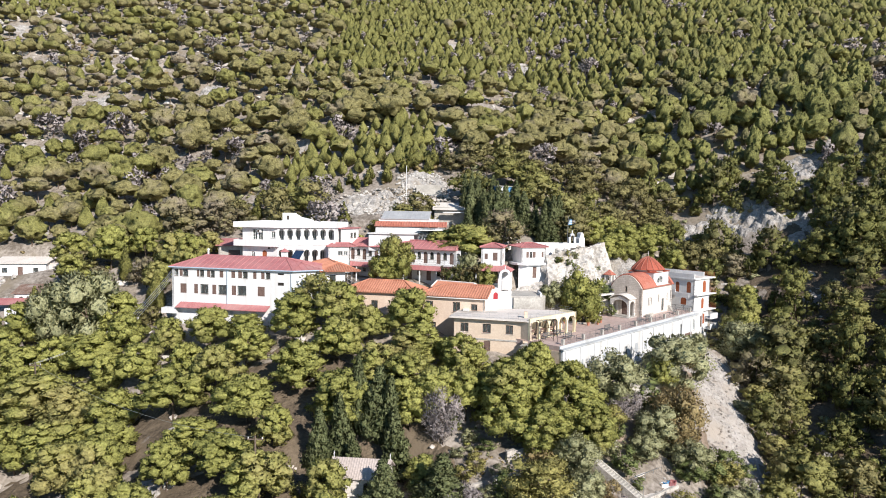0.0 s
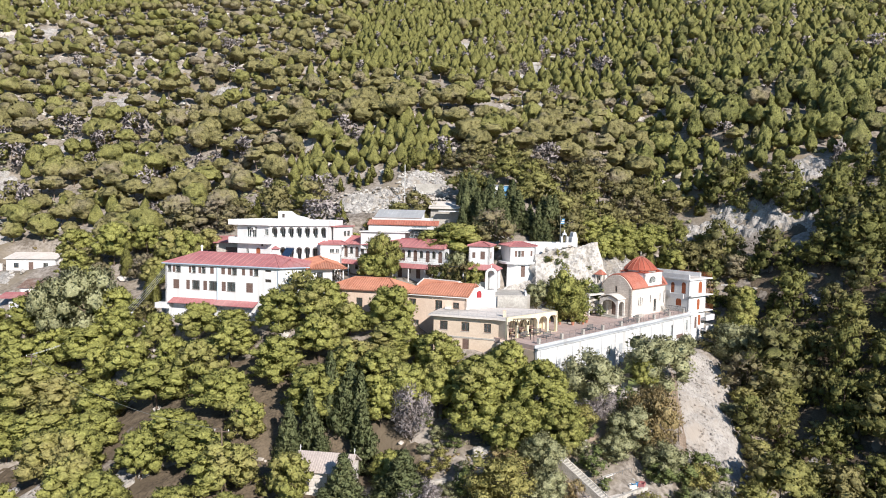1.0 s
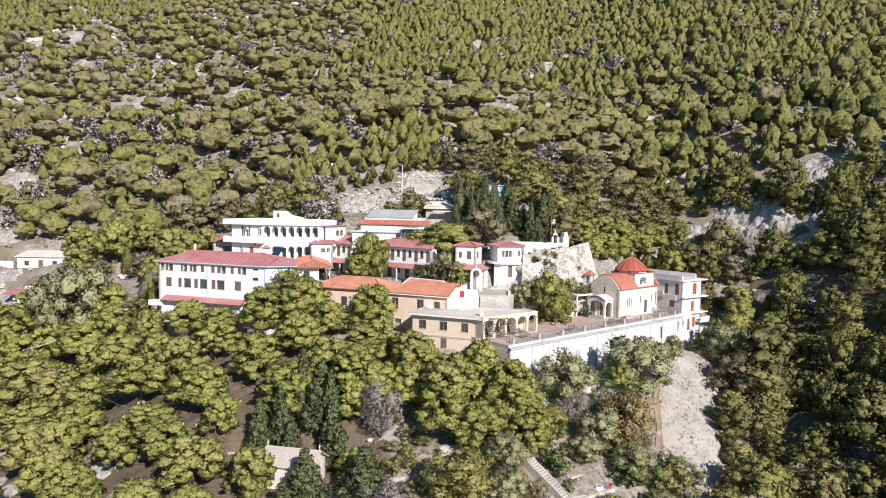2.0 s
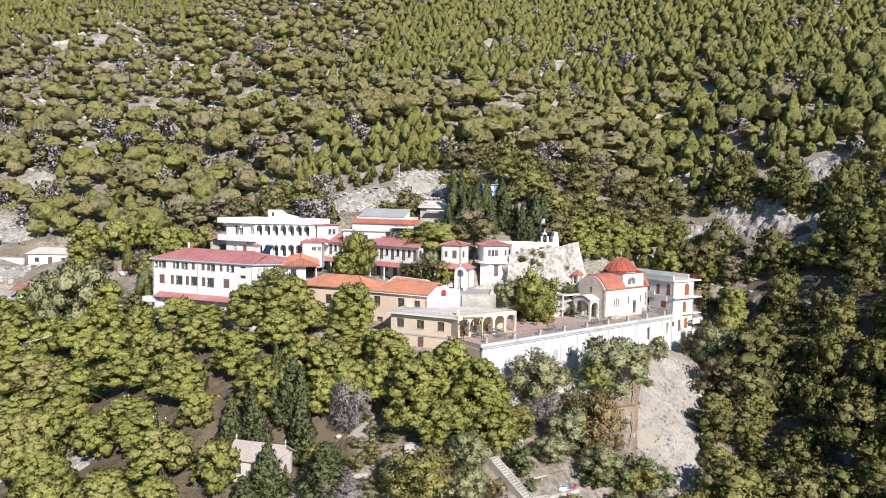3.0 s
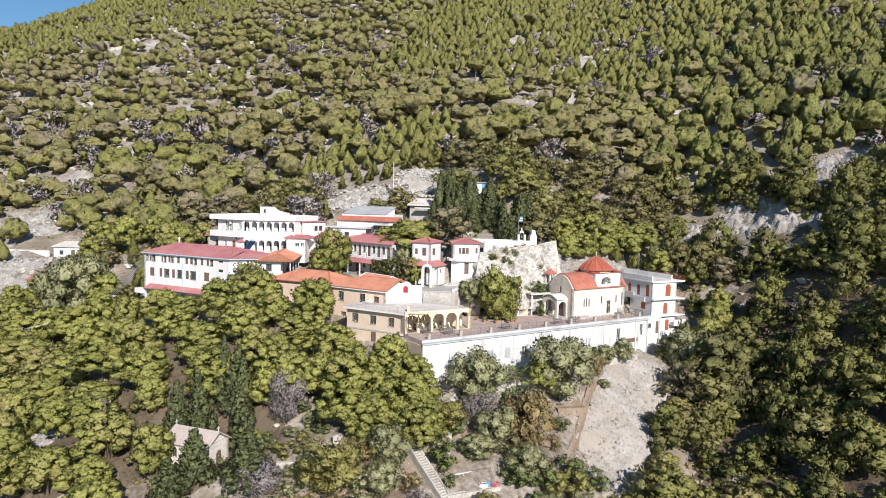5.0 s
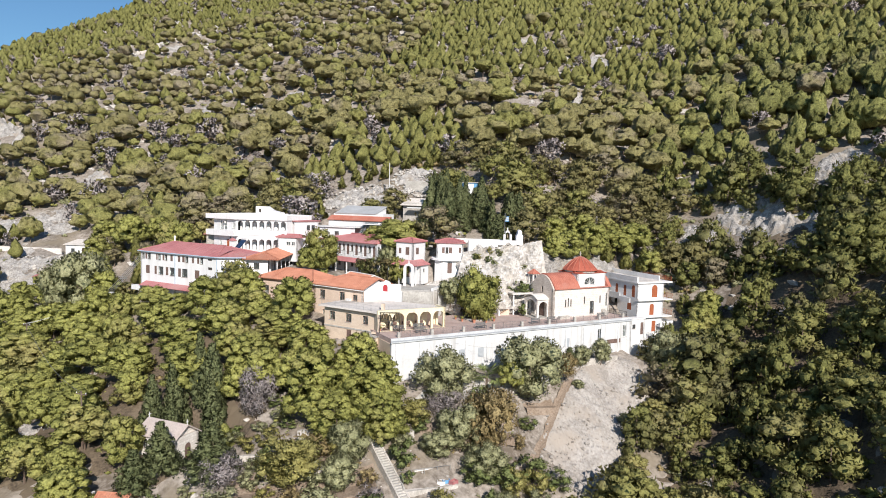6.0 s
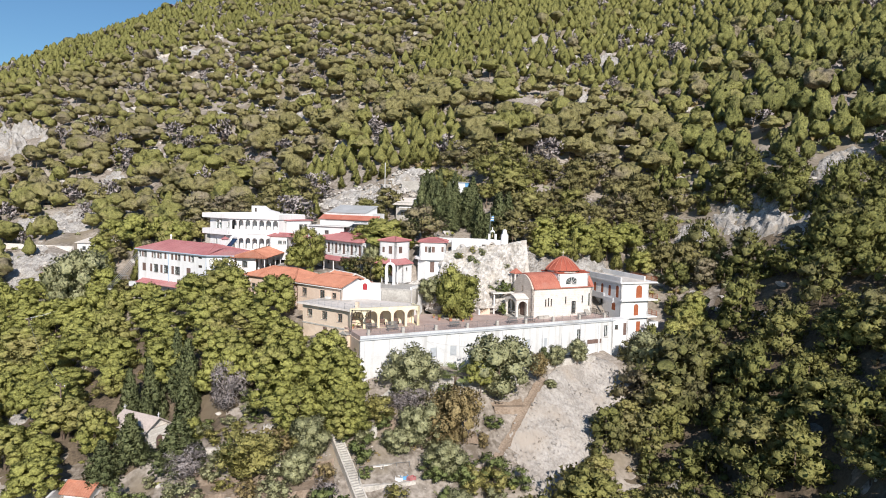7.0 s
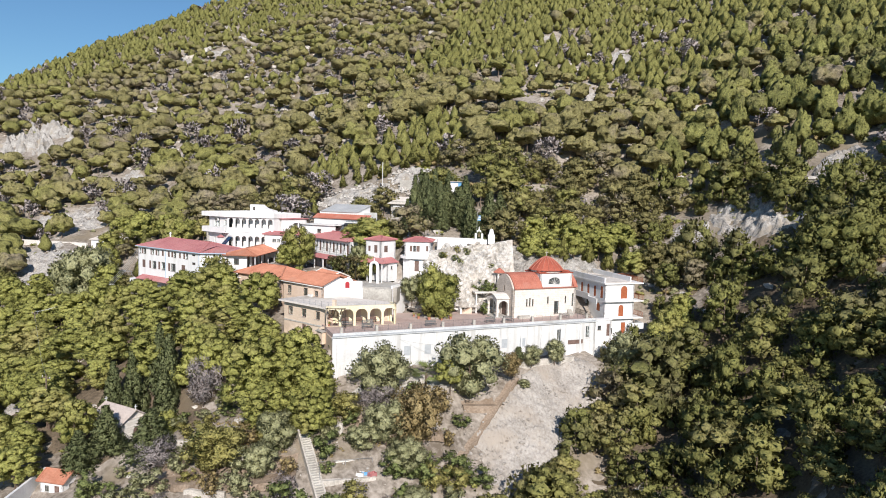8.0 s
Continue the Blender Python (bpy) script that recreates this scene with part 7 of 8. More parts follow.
def crown_hull(rng, kind, fine, tufts, size):
    """One crown as a single lumpy skin with ragged tufts, for trees far off; height 1. Returns corners, triangles and normals."""
    d, f = unit_ball(fine)
    shift = Vector(rng.uniform(-50, 50, 3))
    rough = 1.0 if fine > 2 else 0.35
    lump = np.array([0.34 * noise.noise(Vector(p) * 2.0 + shift) + rough * 0.28 * noise.noise(Vector(p) * 3.8 + shift) + rough * 0.08 * noise.noise(Vector(p) * 7.5 + shift) for p in d])[:, None]
    if kind == "spire":
        u = (d[:, 2:3] + 1) / 2
        wide = 0.35 * (1 - u) ** 0.7 * np.minimum(1, 0.35 + 3 * u)
        flat = d[:, :2] / np.maximum(0.2, np.linalg.norm(d[:, :2], axis=1, keepdims=True))
        v = np.concatenate([flat * wide * (1 + 1.5 * lump), 0.10 + 0.88 * u + 0.08 * lump], 1)
    else:
        mid, high = {"dome": (0.56, 0.38), "umbrella": (0.68, 0.28), "tall": (0.5, 0.46)}[kind]
        v = d * (1 + 1.15 * lump) * (0.42 if kind != "tall" else 0.36, 0.42 if kind != "tall" else 0.36, high)
        v[:, 2] = np.where(v[:, 2] < 0, v[:, 2] * 0.75, v[:, 2])
        if kind == "tall":
            v[:, :2] *= 1.15 - 0.5 * (v[:, 2:3] / high + 1) / 2
        v[:, 2] += mid
    face_n = np.cross(v[f[:, 1]] - v[f[:, 0]], v[f[:, 2]] - v[f[:, 0]])
    n = np.zeros_like(v)
    for k in range(3):
        np.add.at(n, f[:, k], face_n)
    n /= np.maximum(1e-9, np.linalg.norm(n, axis=1, keepdims=True))
    pick = rng.integers(len(f), size=tufts)
    p = v[f[pick]].mean(axis=1)
    pn = n[f[pick, 0]]
    a = pn + (0, 0, 0.4) + rng.normal(size=pn.shape) * 0.6
    a /= np.linalg.norm(a, axis=1, keepdims=True)
    b = np.cross(a, rng.normal(size=a.shape))
    b /= np.linalg.norm(b, axis=1, keepdims=True)
    s = size * rng.uniform(0.6, 1.4, (tufts, 1))
    tri = np.stack([p + a * s * 1.6, p - a * s * 0.5 + b * s * 0.8, p - a * s * 0.5 - b * s * 0.8], 1).reshape(-1, 3)
    n = n + rng.normal(0, 0.42, n.shape)
    n /= np.linalg.norm(n, axis=1, keepdims=True)
    return np.concatenate([v, tri]), np.concatenate([f, np.arange(3 * tufts).reshape(-1, 3) + len(v)]), np.concatenate([n, np.repeat(pn + rng.normal(0, 0.45, pn.shape), 3, axis=0)])


def trunk_mesh(bm, rng, clumps, top, thick):
    """A tapered, leaning trunk with limbs that reach into the crown."""
    pts = [Vector((0, 0, -0.08))]
    for i in range(1, 5):
        pts.append(Vector((rng.normal(0, 0.02), rng.normal(0, 0.02), top * i / 4)))
    for i, (a, b) in enumerate(zip(pts, pts[1:])):
        limb(bm, a, b, thick * (1 - 0.2 * i), thick * (1 - 0.2 * (i + 1)))
    for x, y, z, r in clumps[:: max(1, len(clumps) // 7)]:
        start = pts[2].lerp(pts[4], rng.uniform(0, 0.8))
        limb(bm, start, Vector((x, y, z)), thick * 0.35, thick * 0.12)


def limb(bm, a, b, ra, rb, n=5):
    d = (b - a).normalized()
    s = d.orthogonal().normalized()
    t = d.cross(s)
    lo, hi = [], []
    for i in range(n):
        w = s * math.cos(math.tau * i / n) + t * math.sin(math.tau * i / n)
        lo.append(bm.verts.new(a + w * ra))
        hi.append(bm.verts.new(b + w * rb))
    for i in range(n):
        bm.faces.new((lo[i], lo[(i + 1) % n], hi[(i + 1) % n], hi[i]))


PROTOTYPES = {}


def prototype(name, kind, label, mat, amount, per, size, seed, squash=0.75, thick=0.022, count=3, jitter=0.55, long=1.0, core=0.72, heart=None):
    """Trees of height 1, built once and then copied; the first copies stand in the place itself."""
    PROTOTYPES[name] = []
    for k in range(count):
        rng = np.random.default_rng(seed + k)
        form = kind[k % len(kind)] if isinstance(kind, tuple) else kind
        clumps = crown_clumps(rng, form, amount)
        v, f, n = leaves(rng, clumps, per, size, squash, jitter, core, long, heart)
        bm = bmesh.new()
        trunk_mesh(bm, rng, clumps, 0.72, thick)
        PROTOTYPES[name].append((v, f, n, bm, label, mat))


USED = {}
TREES = []
plant_rng = np.random.default_rng(77)


def plant(species, tree, x, y, tall, wide, z=None, turn=None):
    """Stands a tree of that height and crown width on the ground."""
    k = int(plant_rng.integers(len(PROTOTYPES[species])))
    turn = plant_rng.uniform(0, 360) if turn is None else turn
    z = float(height(x, y)) if z is None else z
    tilt = plant_rng.normal(0, 2.0)
    m = pose(x, y, z, tilt, plant_rng.normal(0, 2.0), turn) @ Matrix.Diagonal((wide, wide, tall, 1))
    key = (species, k)
    if key not in USED:
        v, f, n, bm, label, mat = PROTOTYPES[species][k]
        ob = thing(tree, label, "tree" if "tree" in tree or tree in ("cypress", "young_pine") else "shrub", m, group=tree.replace("_", " ") + "s")
        part("trunk", bm, BARK, ob)
        raw("crown", v, f, mat, ob, normals=n)
        USED[key] = ob
    else:
        ob = copy_thing(USED[key], Matrix.Identity(4))
        ob.matrix_basis = m
    TREES.append((x, y, wide))
    return ob


prototype("pine", "pine", "green pine with a broad clumped crown", PINE, 50, 52, 0.021, 100, 0.66, 0.02, 8, 0.7, 1.5, core=0.86, heart=CRINKLED)
prototype("tall_pine", "tall", "tall dense green pine clothed almost to the ground", PINE, 110, 60, 0.016, 150, 0.66, 0.02, 3, 0.7, 1.5, core=0.86, heart=CRINKLED)
prototype("young", "cone", "bright green young pine with a pointed crown", PINE_YOUNG, 36, 90, 0.018, 200, 1.4, 0.018, 4, 0.5, 1.3, core=0.86)
prototype("fir", "fir", "tall dark conifer with drooping branches", CYPRESS, 96, 62, 0.018, 300, 0.6, 0.018, 3, 0.8, 1.9, core=0.66)
prototype("cypress", "column", "dark green narrow cypress tree", CYPRESS, 34, 90, 0.017, 400, 1.3, 0.016, 3, 0.6, 1.5)
prototype("olive", "round", "grey-green broadleaf tree with a loose crown", OLIVE, 44, 130, 0.019, 500, 0.95, 0.02, 4, 0.9, 1.7, core=0.68, heart=CRINKLED)
prototype("shrub", "round", "yellowing leafy garden shrub", SHRUB, 40, 140, 0.018, 600, 0.9, 0.014, 3, 0.9, 1.6, core=0.62)
prototype("rust", "round", "rust-brown feathery garden shrub", RUST_LEAF, 44, 140, 0.016, 700, 1.2, 0.014, 2, 1.0, 2.2, core=0.5)
prototype("bare", "round", "leafless grey tree with fine twigs", DEAD, 34, 130, 0.010, 800, 0.9, 0.02, 2, 1.2, 7.0, 0)

prototype("small_olive", "round", "small grey-green garden shrub", OLIVE, 20, 60, 0.028, 510, 0.9, 0.016, 3, 0.9, 1.6, core=0.64)
prototype("small_shrub", "round", "small yellow-green garden shrub", SHRUB, 20, 60, 0.028, 610, 0.9, 0.014, 3, 0.9, 1.6, core=0.64)
prototype("small_rust", "round", "small rust-brown garden shrub", RUST_LEAF, 20, 60, 0.026, 710, 1.1, 0.014, 2, 1.0, 2.0, core=0.55)
prototype("small_bare", "round", "small leafless grey garden shrub", DEAD, 18, 80, 0.014, 810, 0.9, 0.016, 2, 1.2, 7.0, 0)
prototype("small_green", "round", "small dense green garden shrub", HEDGE, 20, 60, 0.028, 910, 0.85, 0.016, 3, 0.9, 1.4, core=0.68)

prototype("green", "round", "dense green tree with an upright rounded crown", PINE, 52, 120, 0.019, 1000, 0.8, 0.02, 2, 0.8, 1.5, core=0.72, heart=CRINKLED)

# places that stay clear of trees: middle, half sizes, turn
CLEAR = [(-34, 117.5, 13.5, 7.0, -11), (-29, 129, 11, 7.5, 5), (-16.5, 117, 5, 8, 20), (-5, 110, 13.5, 5, -13), (9, 101.5, 11, 6.0, -12), (27.6, 116.0, 24.0, 8.6, 48.1),
         (47, 140, 6, 10.5, 42), (-8.5, 126, 13, 5, -26), (-7, 131.5, 9, 6.5, -3), (1.5, 146, 6, 5, 0), (13, 121, 8.5, 5, 5)]
CLEAR2 = [(-7.4, 66, 4.5, 4, 12), (-2, 63, 5, 3.5, -40), (-82, 130, 6, 9, 33), (-18, 151, 10, 6, 0), (-6, 158.5, 7, 6.5, 0), (-37, 109.5, 12, 2.5, -11), (71.5, 155.0, 10, 4.5, -35), (-76, 124, 4.5, 4.5, 20), (-60, 121, 4, 4, 0), (37.5, 107, 23, 4.5, 48.1), (48.5, 117.5, 4.5, 8, -40), (-94, 140, 9, 6, 12), (-84, 142, 6, 5, 0), (24, 128, 8.5, 6, 35), (44.2, 107.5, 5.0, 14.5, -12), (-8.2, 78, 5.6, 4.2, -5), (-4, 62, 5, 5, 12), (-90, 142, 7, 5, 12), (-12, 155, 8, 5, 0), (12, 110.5, 7, 5, 14), (22, 81, 17, 14, 0), (28, 92, 12, 5, 42), (-42, 95, 3, 5, 20), (-55, 82, 6, 5, 0),
          (-40, 133, 5, 4, 8), (-191, 183, 22, 11, 20)]


def clear(x, y, extra=0.0):
    for cx, cy, r in OPEN:
        if (x - cx) ** 2 + (y - cy) ** 2 < r * r:
            return False
    for cx, cy, hx, hy, ang in CLEAR + CLEAR2:
        c, s = math.cos(radians(ang)), math.sin(radians(ang))
        a, b = (x - cx) * c + (y - cy) * s, -(x - cx) * s + (y - cy) * c
        if abs(a) < hx + extra and abs(b) < hy + extra:
            return False
    return True


# pines that can be told apart: x, y, height of the tip, crown width
GROVE = [(-37.4, 92.6, -3.4, 9.6), (-25.9, 88.7, -3.0, 8.2), (-25.4, 78.2, -7.0, 7.8), (-20.0, 74.5, -8.0, 8.0), (-60.2, 99.0, -6.0, 11.5), (-53.1, 91.1, -10.2, 10.0), (-12.7, 86.7, -1.6, 8.4)]
GROVE += [(-23.0, 103.6, 6.0, 7.8), (-37.1, 105.9, 3.4, 7.2), (-43.4, 105.9, 1.6, 5.4), (-28.7, 99.3, 1.4, 7.2), (-19.9, 93.9, 0.6, 8.2), (-15.0, 98.0, 3.4, 7.8), (-56.2, 106.9, -1.2, 10.0), (-66.2, 104.5, -3.4, 9.0), (-12.0, 73.0, -8.0, 5.4)]
GROVE += [(-59.1, 91.3, -11.2, 8.0), (-45.8, 101.2, -1.6, 8.0), (-0.5, 88.0, -1.2, 7.0), (-11.4, 102.1, 4.6, 6.6), (-37.8, 98.7, -0.8, 5.4), (-31.5, 84.5, -7.6, 7.0), (-47.0, 95.0, -7.0, 7.2), (-8.6, 92.0, 1.0, 7.0), (-31.0, 105.0, 2.4, 6.4), (-66.0, 96.0, -9.0, 7.5), (-44.0, 88.0, -9.4, 6.5)]
for x, y, tip, wide in GROVE:
    z = float(height(x, y))
    plant("pine", "pine_tree", x, y, max(4.5, tip - z), wide * 1.1)
for x, y, tip, wide in ((17.0, 86.6, 0.2, 10.5), (9.0, 86.0, 0.8, 11.5), (12.6, 90.2, 1.8, 9.0), (-3.6, 97.0, 2.9, 10.5), (3.4, 93.4, 2.2, 9.5), (-4.6, 90.0, 0.6, 9.0), (19.6, 84.4, -4.0, 7.5), (13.4, 82.6, -4.4, 8.0)):
    z = float(height(x, y))
    plant("tall_pine", "pine_tree", x, y, tip - z, wide)
for x, y, tall, wide in ((-12, 83, 11.0, 6.0), (-8.2, 85, 10.0, 7.0), (-14.5, 81.0, 9, 5.5), (-5.0, 82.0, 9.5, 6.0), (-10, 79.8, 6.5, 5.0), (-6.2, 84.2, 10.0, 5.0), (-10.4, 86.0, 10.5, 5.0)):
    plant("fir", "conifer_tree", x, y, tall, wide)
for x, y, tall, wide in ((-5.8, 72.6, 7.2, 7.5), (0.6, 74.2, 7.0, 9.5), (-7.5, 69.8, 6, 7)):
    plant("fir", "conifer_tree", x, y, tall, wide)
plant("bare", "bare_tree", 0.6, 84.0, 7.5, 6.0)
for x, y, tall, wide in ((-3.6, 85.6, 6.4, 6.2), (3.6, 88.6, 7.5, 6.6), (-2.0, 79.4, 4.2, 4.4)):
    plant("pine", "pine_tree", x, y, tall, wide)
plant("bare", "bare_tree", 3.0, 72.5, 4.5, 6.0)
plant("olive", "olive_tree", -60.0, 112.0, 13.5, 12)
plant("olive", "olive_tree", -66.0, 112.0, 11.5, 9)
plant("shrub", "leafy_shrub", 11.4, 74.4, 6.6, 8.5)
plant("olive", "olive_tree", 17.5, 76.5, 4.5, 5)
plant("olive", "olive_tree", 24.6, 93.6, 8.4, 8.6, -9.0)
plant("olive", "olive_tree", 35.2, 101.4, 9.6, 10.5, -8.6)
plant("rust", "leafy_shrub", 40.0, 106.6, 3.6, 4.0, -6.0)
plant("pine", "pine_tree", 33.2, 99.5, 6.0, 4.5, -7.6)
plant("rust", "leafy_shrub", 32.4, 90.0, 8.6, 7.6)
plant("olive", "olive_tree", 29.0, 88.0, 6.2, 6.6)
plant("olive", "olive_tree", 17.0, 80.0, 5.6, 6.0)
plant("olive", "olive_tree", 33.0, 86.0, 4.8, 5.6)
plant("bare", "bare_tree", 25.6, 91.2, 4.0, 5.0)
plant("olive", "olive_tree", 26.8, 85.6, 3.6, 5.0)
plant("shrub", "leafy_shrub", 22.6, 88.0, 4.0, 5.0)
plant("olive", "olive_tree", 41.4, 112.8, 3.4, 3.6, -5.6)
plant("olive", "olive_tree", 44.2, 116.2, 4.0, 3.8, -5.6)
plant("cypress", "leafy_shrub", 39.8, 110.8, 3.0, 7.0, -5.2)
plant("olive", "olive_tree", 55.6, 124.0, 8.0, 9.5)
for x, y in ((60.0, 133.5), (61.5, 137.5), (58.6, 130.0)):
    plant("pine", "pine_tree", x, y, 7.5, 7.0)
plant("green", "broad_tree", 23.8, 113.8, 10.2, 8.6, -0.7)
plant("green", "broad_tree", 22.4, 115.0, 7.2, 6.0, 0.35)
plant("green", "broad_tree", -8.6, 118.6, 9.8, 7.0, 5.2)
plant("pine", "pine_tree", -10.6, 118.4, 6.0, 6.0, 5.2)
plant("pine", "pine_tree", 4.2, 125.6, 8.0, 12.5, 8.6)
plant("pine", "pine_tree", -0.6, 127.2, 5.5, 7.5, 9.6)
plant("olive", "olive_tree", 4.6, 120.0, 6.4, 4.2, 5.2)


def vine_pergola(x, y, z, length, depth, tall):
    """A pergola hung all over with a dense vine, square in outline."""
    p = thing("vine_pergola", "steel pergola overgrown with a dense reddish green vine", "pergola", pose(x, y, z, 0, 0, -4))
    for a in (0.15, length / 2, length - 0.15):
        for b in (0.15, depth - 0.15):
            part("post", bar(bmesh.new(), (a, b, -0.3), (a, b, tall - 0.4), 0.05, 5), IRON, p)
    for b in (0.15, depth - 0.15):
        part("beam", bar(bmesh.new(), (0, b, tall - 0.4), (length, b, tall - 0.4), 0.05, 5), IRON, p)
    rng = np.random.default_rng(61)
    hang = [(rng.uniform(0, length), rng.uniform(0, depth), rng.uniform(0.8, tall - 0.2), rng.uniform(0.3, 0.5)) for _ in range(110)]
    v, f, n = leaves(rng, hang, 46, 0.11, 1.1, 0.9, 0.7, 1.4)
    raw("vine", v, f, VINE, p, "reddish green hanging vine", normals=n)


VINE = material("vine_leaves", (0.13, 0.115, 0.05), (0.26, 0.21, 0.10), 0.5, 0.8, 0.1, 8, third=(0.14, 0.16, 0.05), through_light=0.2, world_space=True, leafy=5.0)
vine_pergola(-0.4, 116.6, 4.6, 6.7, 1.7, 4.8)
plant("green", "broad_tree", 7.2, 118.0, 5.4, 4.0, 4.6)
plant("shrub", "leafy_shrub", -14.5, 141.0, 3.0, 4.5)
plant("olive", "leafy_shrub", 18.5, 115.2, 5.0, 4.5, 2.0)
for x, y, tall in ((9.6, 141.6, 8.6), (12.4, 142.4, 9.4), (14.6, 143.0, 8.2), (16.4, 141.0, 9.0), (7.4, 140.4, 7.6)):
    plant("fir", "conifer_tree", x, y, tall, 6.5)
for k in range(32):
    x, y = plant_rng.uniform(4, 25), plant_rng.uniform(136, 150)
    if k % 6:
        plant("fir", "conifer_tree", x, y, plant_rng.uniform(5.5, 10.5), plant_rng.uniform(4, 6.5))
    else:
        plant("cypress", "cypress", x, y, plant_rng.uniform(7, 11), plant_rng.uniform(8, 11))




for x, y, tall, wide in ((35.0, 141.0, 7.0, 7.0), (39.0, 147.5, 7.5, 7.5), (43.5, 151.5, 7.0, 7.5), (32.5, 138.0, 6.0, 6.0), (47.0, 154.5, 7.5, 8.0), (36.5, 152.0, 7.0, 7.0), (31.0, 145.0, 6.5, 7.0), (41.0, 155.0, 6.5, 7.0), (50.5, 149.5, 6.0, 6.5)):
    plant("pine", "pine_tree", x, y, tall, wide, max(float(height(x, y)), 8.0 if x < 40 and y < 150 else -99))
for x, y in ((41.8, 149.2), (45.6, 150.2), (37.6, 144.6), (49.0, 152.0), (38.4, 150.6)):
    plant("young", "young_pine", x, y, 5.6, 5.0)
plant("small_green", "creeper", 28.6, 123.2, 2.6, 4.2, 3.6)
plant("small_green", "creeper", 30.6, 124.6, 3.4, 3.6, 2.2)
plant("small_green", "leafy_shrub", 30.2, 120.4, 2.2, 2.4, 0.35)
rock_rng = np.random.default_rng(19)
for k in range(12):
    s, t = rock_rng.uniform(0.05, 0.95), rock_rng.uniform(0.2, 0.95)
    foot = Vector((18.3, 115.0, 2.4)).lerp(Vector((34.5, 125.6, 0.0)), s)
    brow = Vector((18.6, 122.2, 11.0)).lerp(Vector((31.0, 131.8, 12.9)), s)
    p = foot.lerp(brow, t)
    plant(("small_olive", "small_green", "small_shrub")[k % 3], "rock_shrub", p.x, p.y, rock_rng.uniform(0.8, 1.6), rock_rng.uniform(1.0, 2.2), p.z - 0.1)


def fan_palm(x, y, z, size):
    p = thing("fan_palm", "small green fan palm in front of the white wall", "palm", pose(x, y, z))
    part("trunk", lathe(bmesh.new(), [(0.22, -0.5), (0.2, 0.3 * size), (0.24, 0.55 * size), (0.1, 0.62 * size)], 9), BARK, p)
    rng = np.random.default_rng(8)
    for k in range(22):
        a, up = math.tau * k / 22 + rng.uniform(-0.2, 0.2), rng.uniform(-0.2, 1.1)
        out = Vector((math.cos(a) * math.cos(up), math.sin(a) * math.cos(up), math.sin(up)))
        side = out.cross(Vector((0, 0, 1))).normalized()
        root = Vector((0, 0, 0.6 * size))
        hub = root + out * 0.45 * size
        bm = bmesh.new()
        limb(bm, root, hub, 0.02, 0.015, 4)
        for j in range(9):
            b = (j - 4) * 0.24
            d = out * math.cos(b) + side * math.sin(b)
            tip = hub + d * 0.55 * size - Vector((0, 0, 0.1 * size))
            w = d.cross(Vector((0, 0, 1))).normalized() * 0.035 * size
            bm.faces.new([bm.verts.new(q) for q in (hub, hub.lerp(tip, 0.5) + w, tip, hub.lerp(tip, 0.5) - w)])
        part("frond", bm, HEDGE, p)


fan_palm(29.6, 98.6, float(height(29.6, 98.6)), 3.0)


def spaced(rng, n, x0, x1, y0, y1, gap, extra=1.0, seed_list=None):
    """Random places at least gap apart and off the clearings."""
    got = list(seed_list or [])
    out = []
    grid = {}
    for x, y in got:
        grid.setdefault((int(x // gap), int(y // gap)), []).append((x, y))
    for _ in range(n):
        x, y = rng.uniform(x0, x1), rng.uniform(y0, y1)
        i, j = int(x // gap), int(y // gap)
        if any((x - p) ** 2 + (y - q) ** 2 < gap * gap for a in (-1, 0, 1) for b in (-1, 0, 1) for p, q in grid.get((i + a, j + b), ())):
            continue
        if not clear(x, y, extra):
            continue
        grid.setdefault((i, j), []).append((x, y))
        out.append((x, y))
    return out


GARDEN_FREE = [(21.5, 80.4, 8, 2.3, -40.5), (27.6, 81.6, 5.0, 2.8, 40), (27, 95.6, 14, 1.6, 43), (38.4, 99, 1.5, 12, -5), (42, 100, 4.5, 9, -12)]


def garden_clear(x, y):
    for cx, cy, hx, hy, ang in GARDEN_FREE:
        c, s = math.cos(radians(ang)), math.sin(radians(ang))
        if abs((x - cx) * c + (y - cy) * s) < hx and abs(-(x - cx) * s + (y - cy) * c) < hy:
            return False
    return True


garden_rng = np.random.default_rng(15)
garden = [(x, y) for x, y, _ in TREES]
for _ in range(1600):
    x, y = garden_rng.uniform(-7, 40), garden_rng.uniform(66, 100)
    if x < 5 and (y > 77 or (x < -4 and y < 71)):
        continue
    if y > 88 + (x - 20) * 0.85 or not garden_clear(x, y) or any((x - a) ** 2 + (y - b) ** 2 < 8.6 for a, b in garden):
        continue
    garden.append((x, y))
    species, tree = [("small_olive", "garden_shrub"), ("small_shrub", "garden_shrub"), ("small_rust", "garden_shrub"), ("small_bare", "garden_shrub"), ("small_green", "garden_shrub"), ("small_green", "garden_shrub"), ("small_olive", "garden_shrub")][int(garden_rng.integers(7))]
    s = garden_rng.uniform(1.7, 4.2)
    plant(species, tree, x, y, s * garden_rng.uniform(0.95, 1.25), s * garden_rng.uniform(1.1, 1.6))
for x, y, tall, wide in ((44.0, 81.0, 5.0, 8), (47.5, 84.0, 5.0, 7), (40.5, 79.5, 4.5, 7), (51.0, 87.5, 5.5, 7), (36.5, 82.5, 3.6, 5.5), (49.4, 109.0, 2.4, 4.2), (41.6, 108.6, 1.4, 2.4), (50.5, 100.0, 4.2, 5.0), (53.0, 112.0, 4.4, 5.0), (48.8, 95.0, 3.2, 4.4)):
    plant("pine" if tall > 4 else "olive", "pine_tree" if tall > 4 else "olive_tree", x, y, tall, wide)

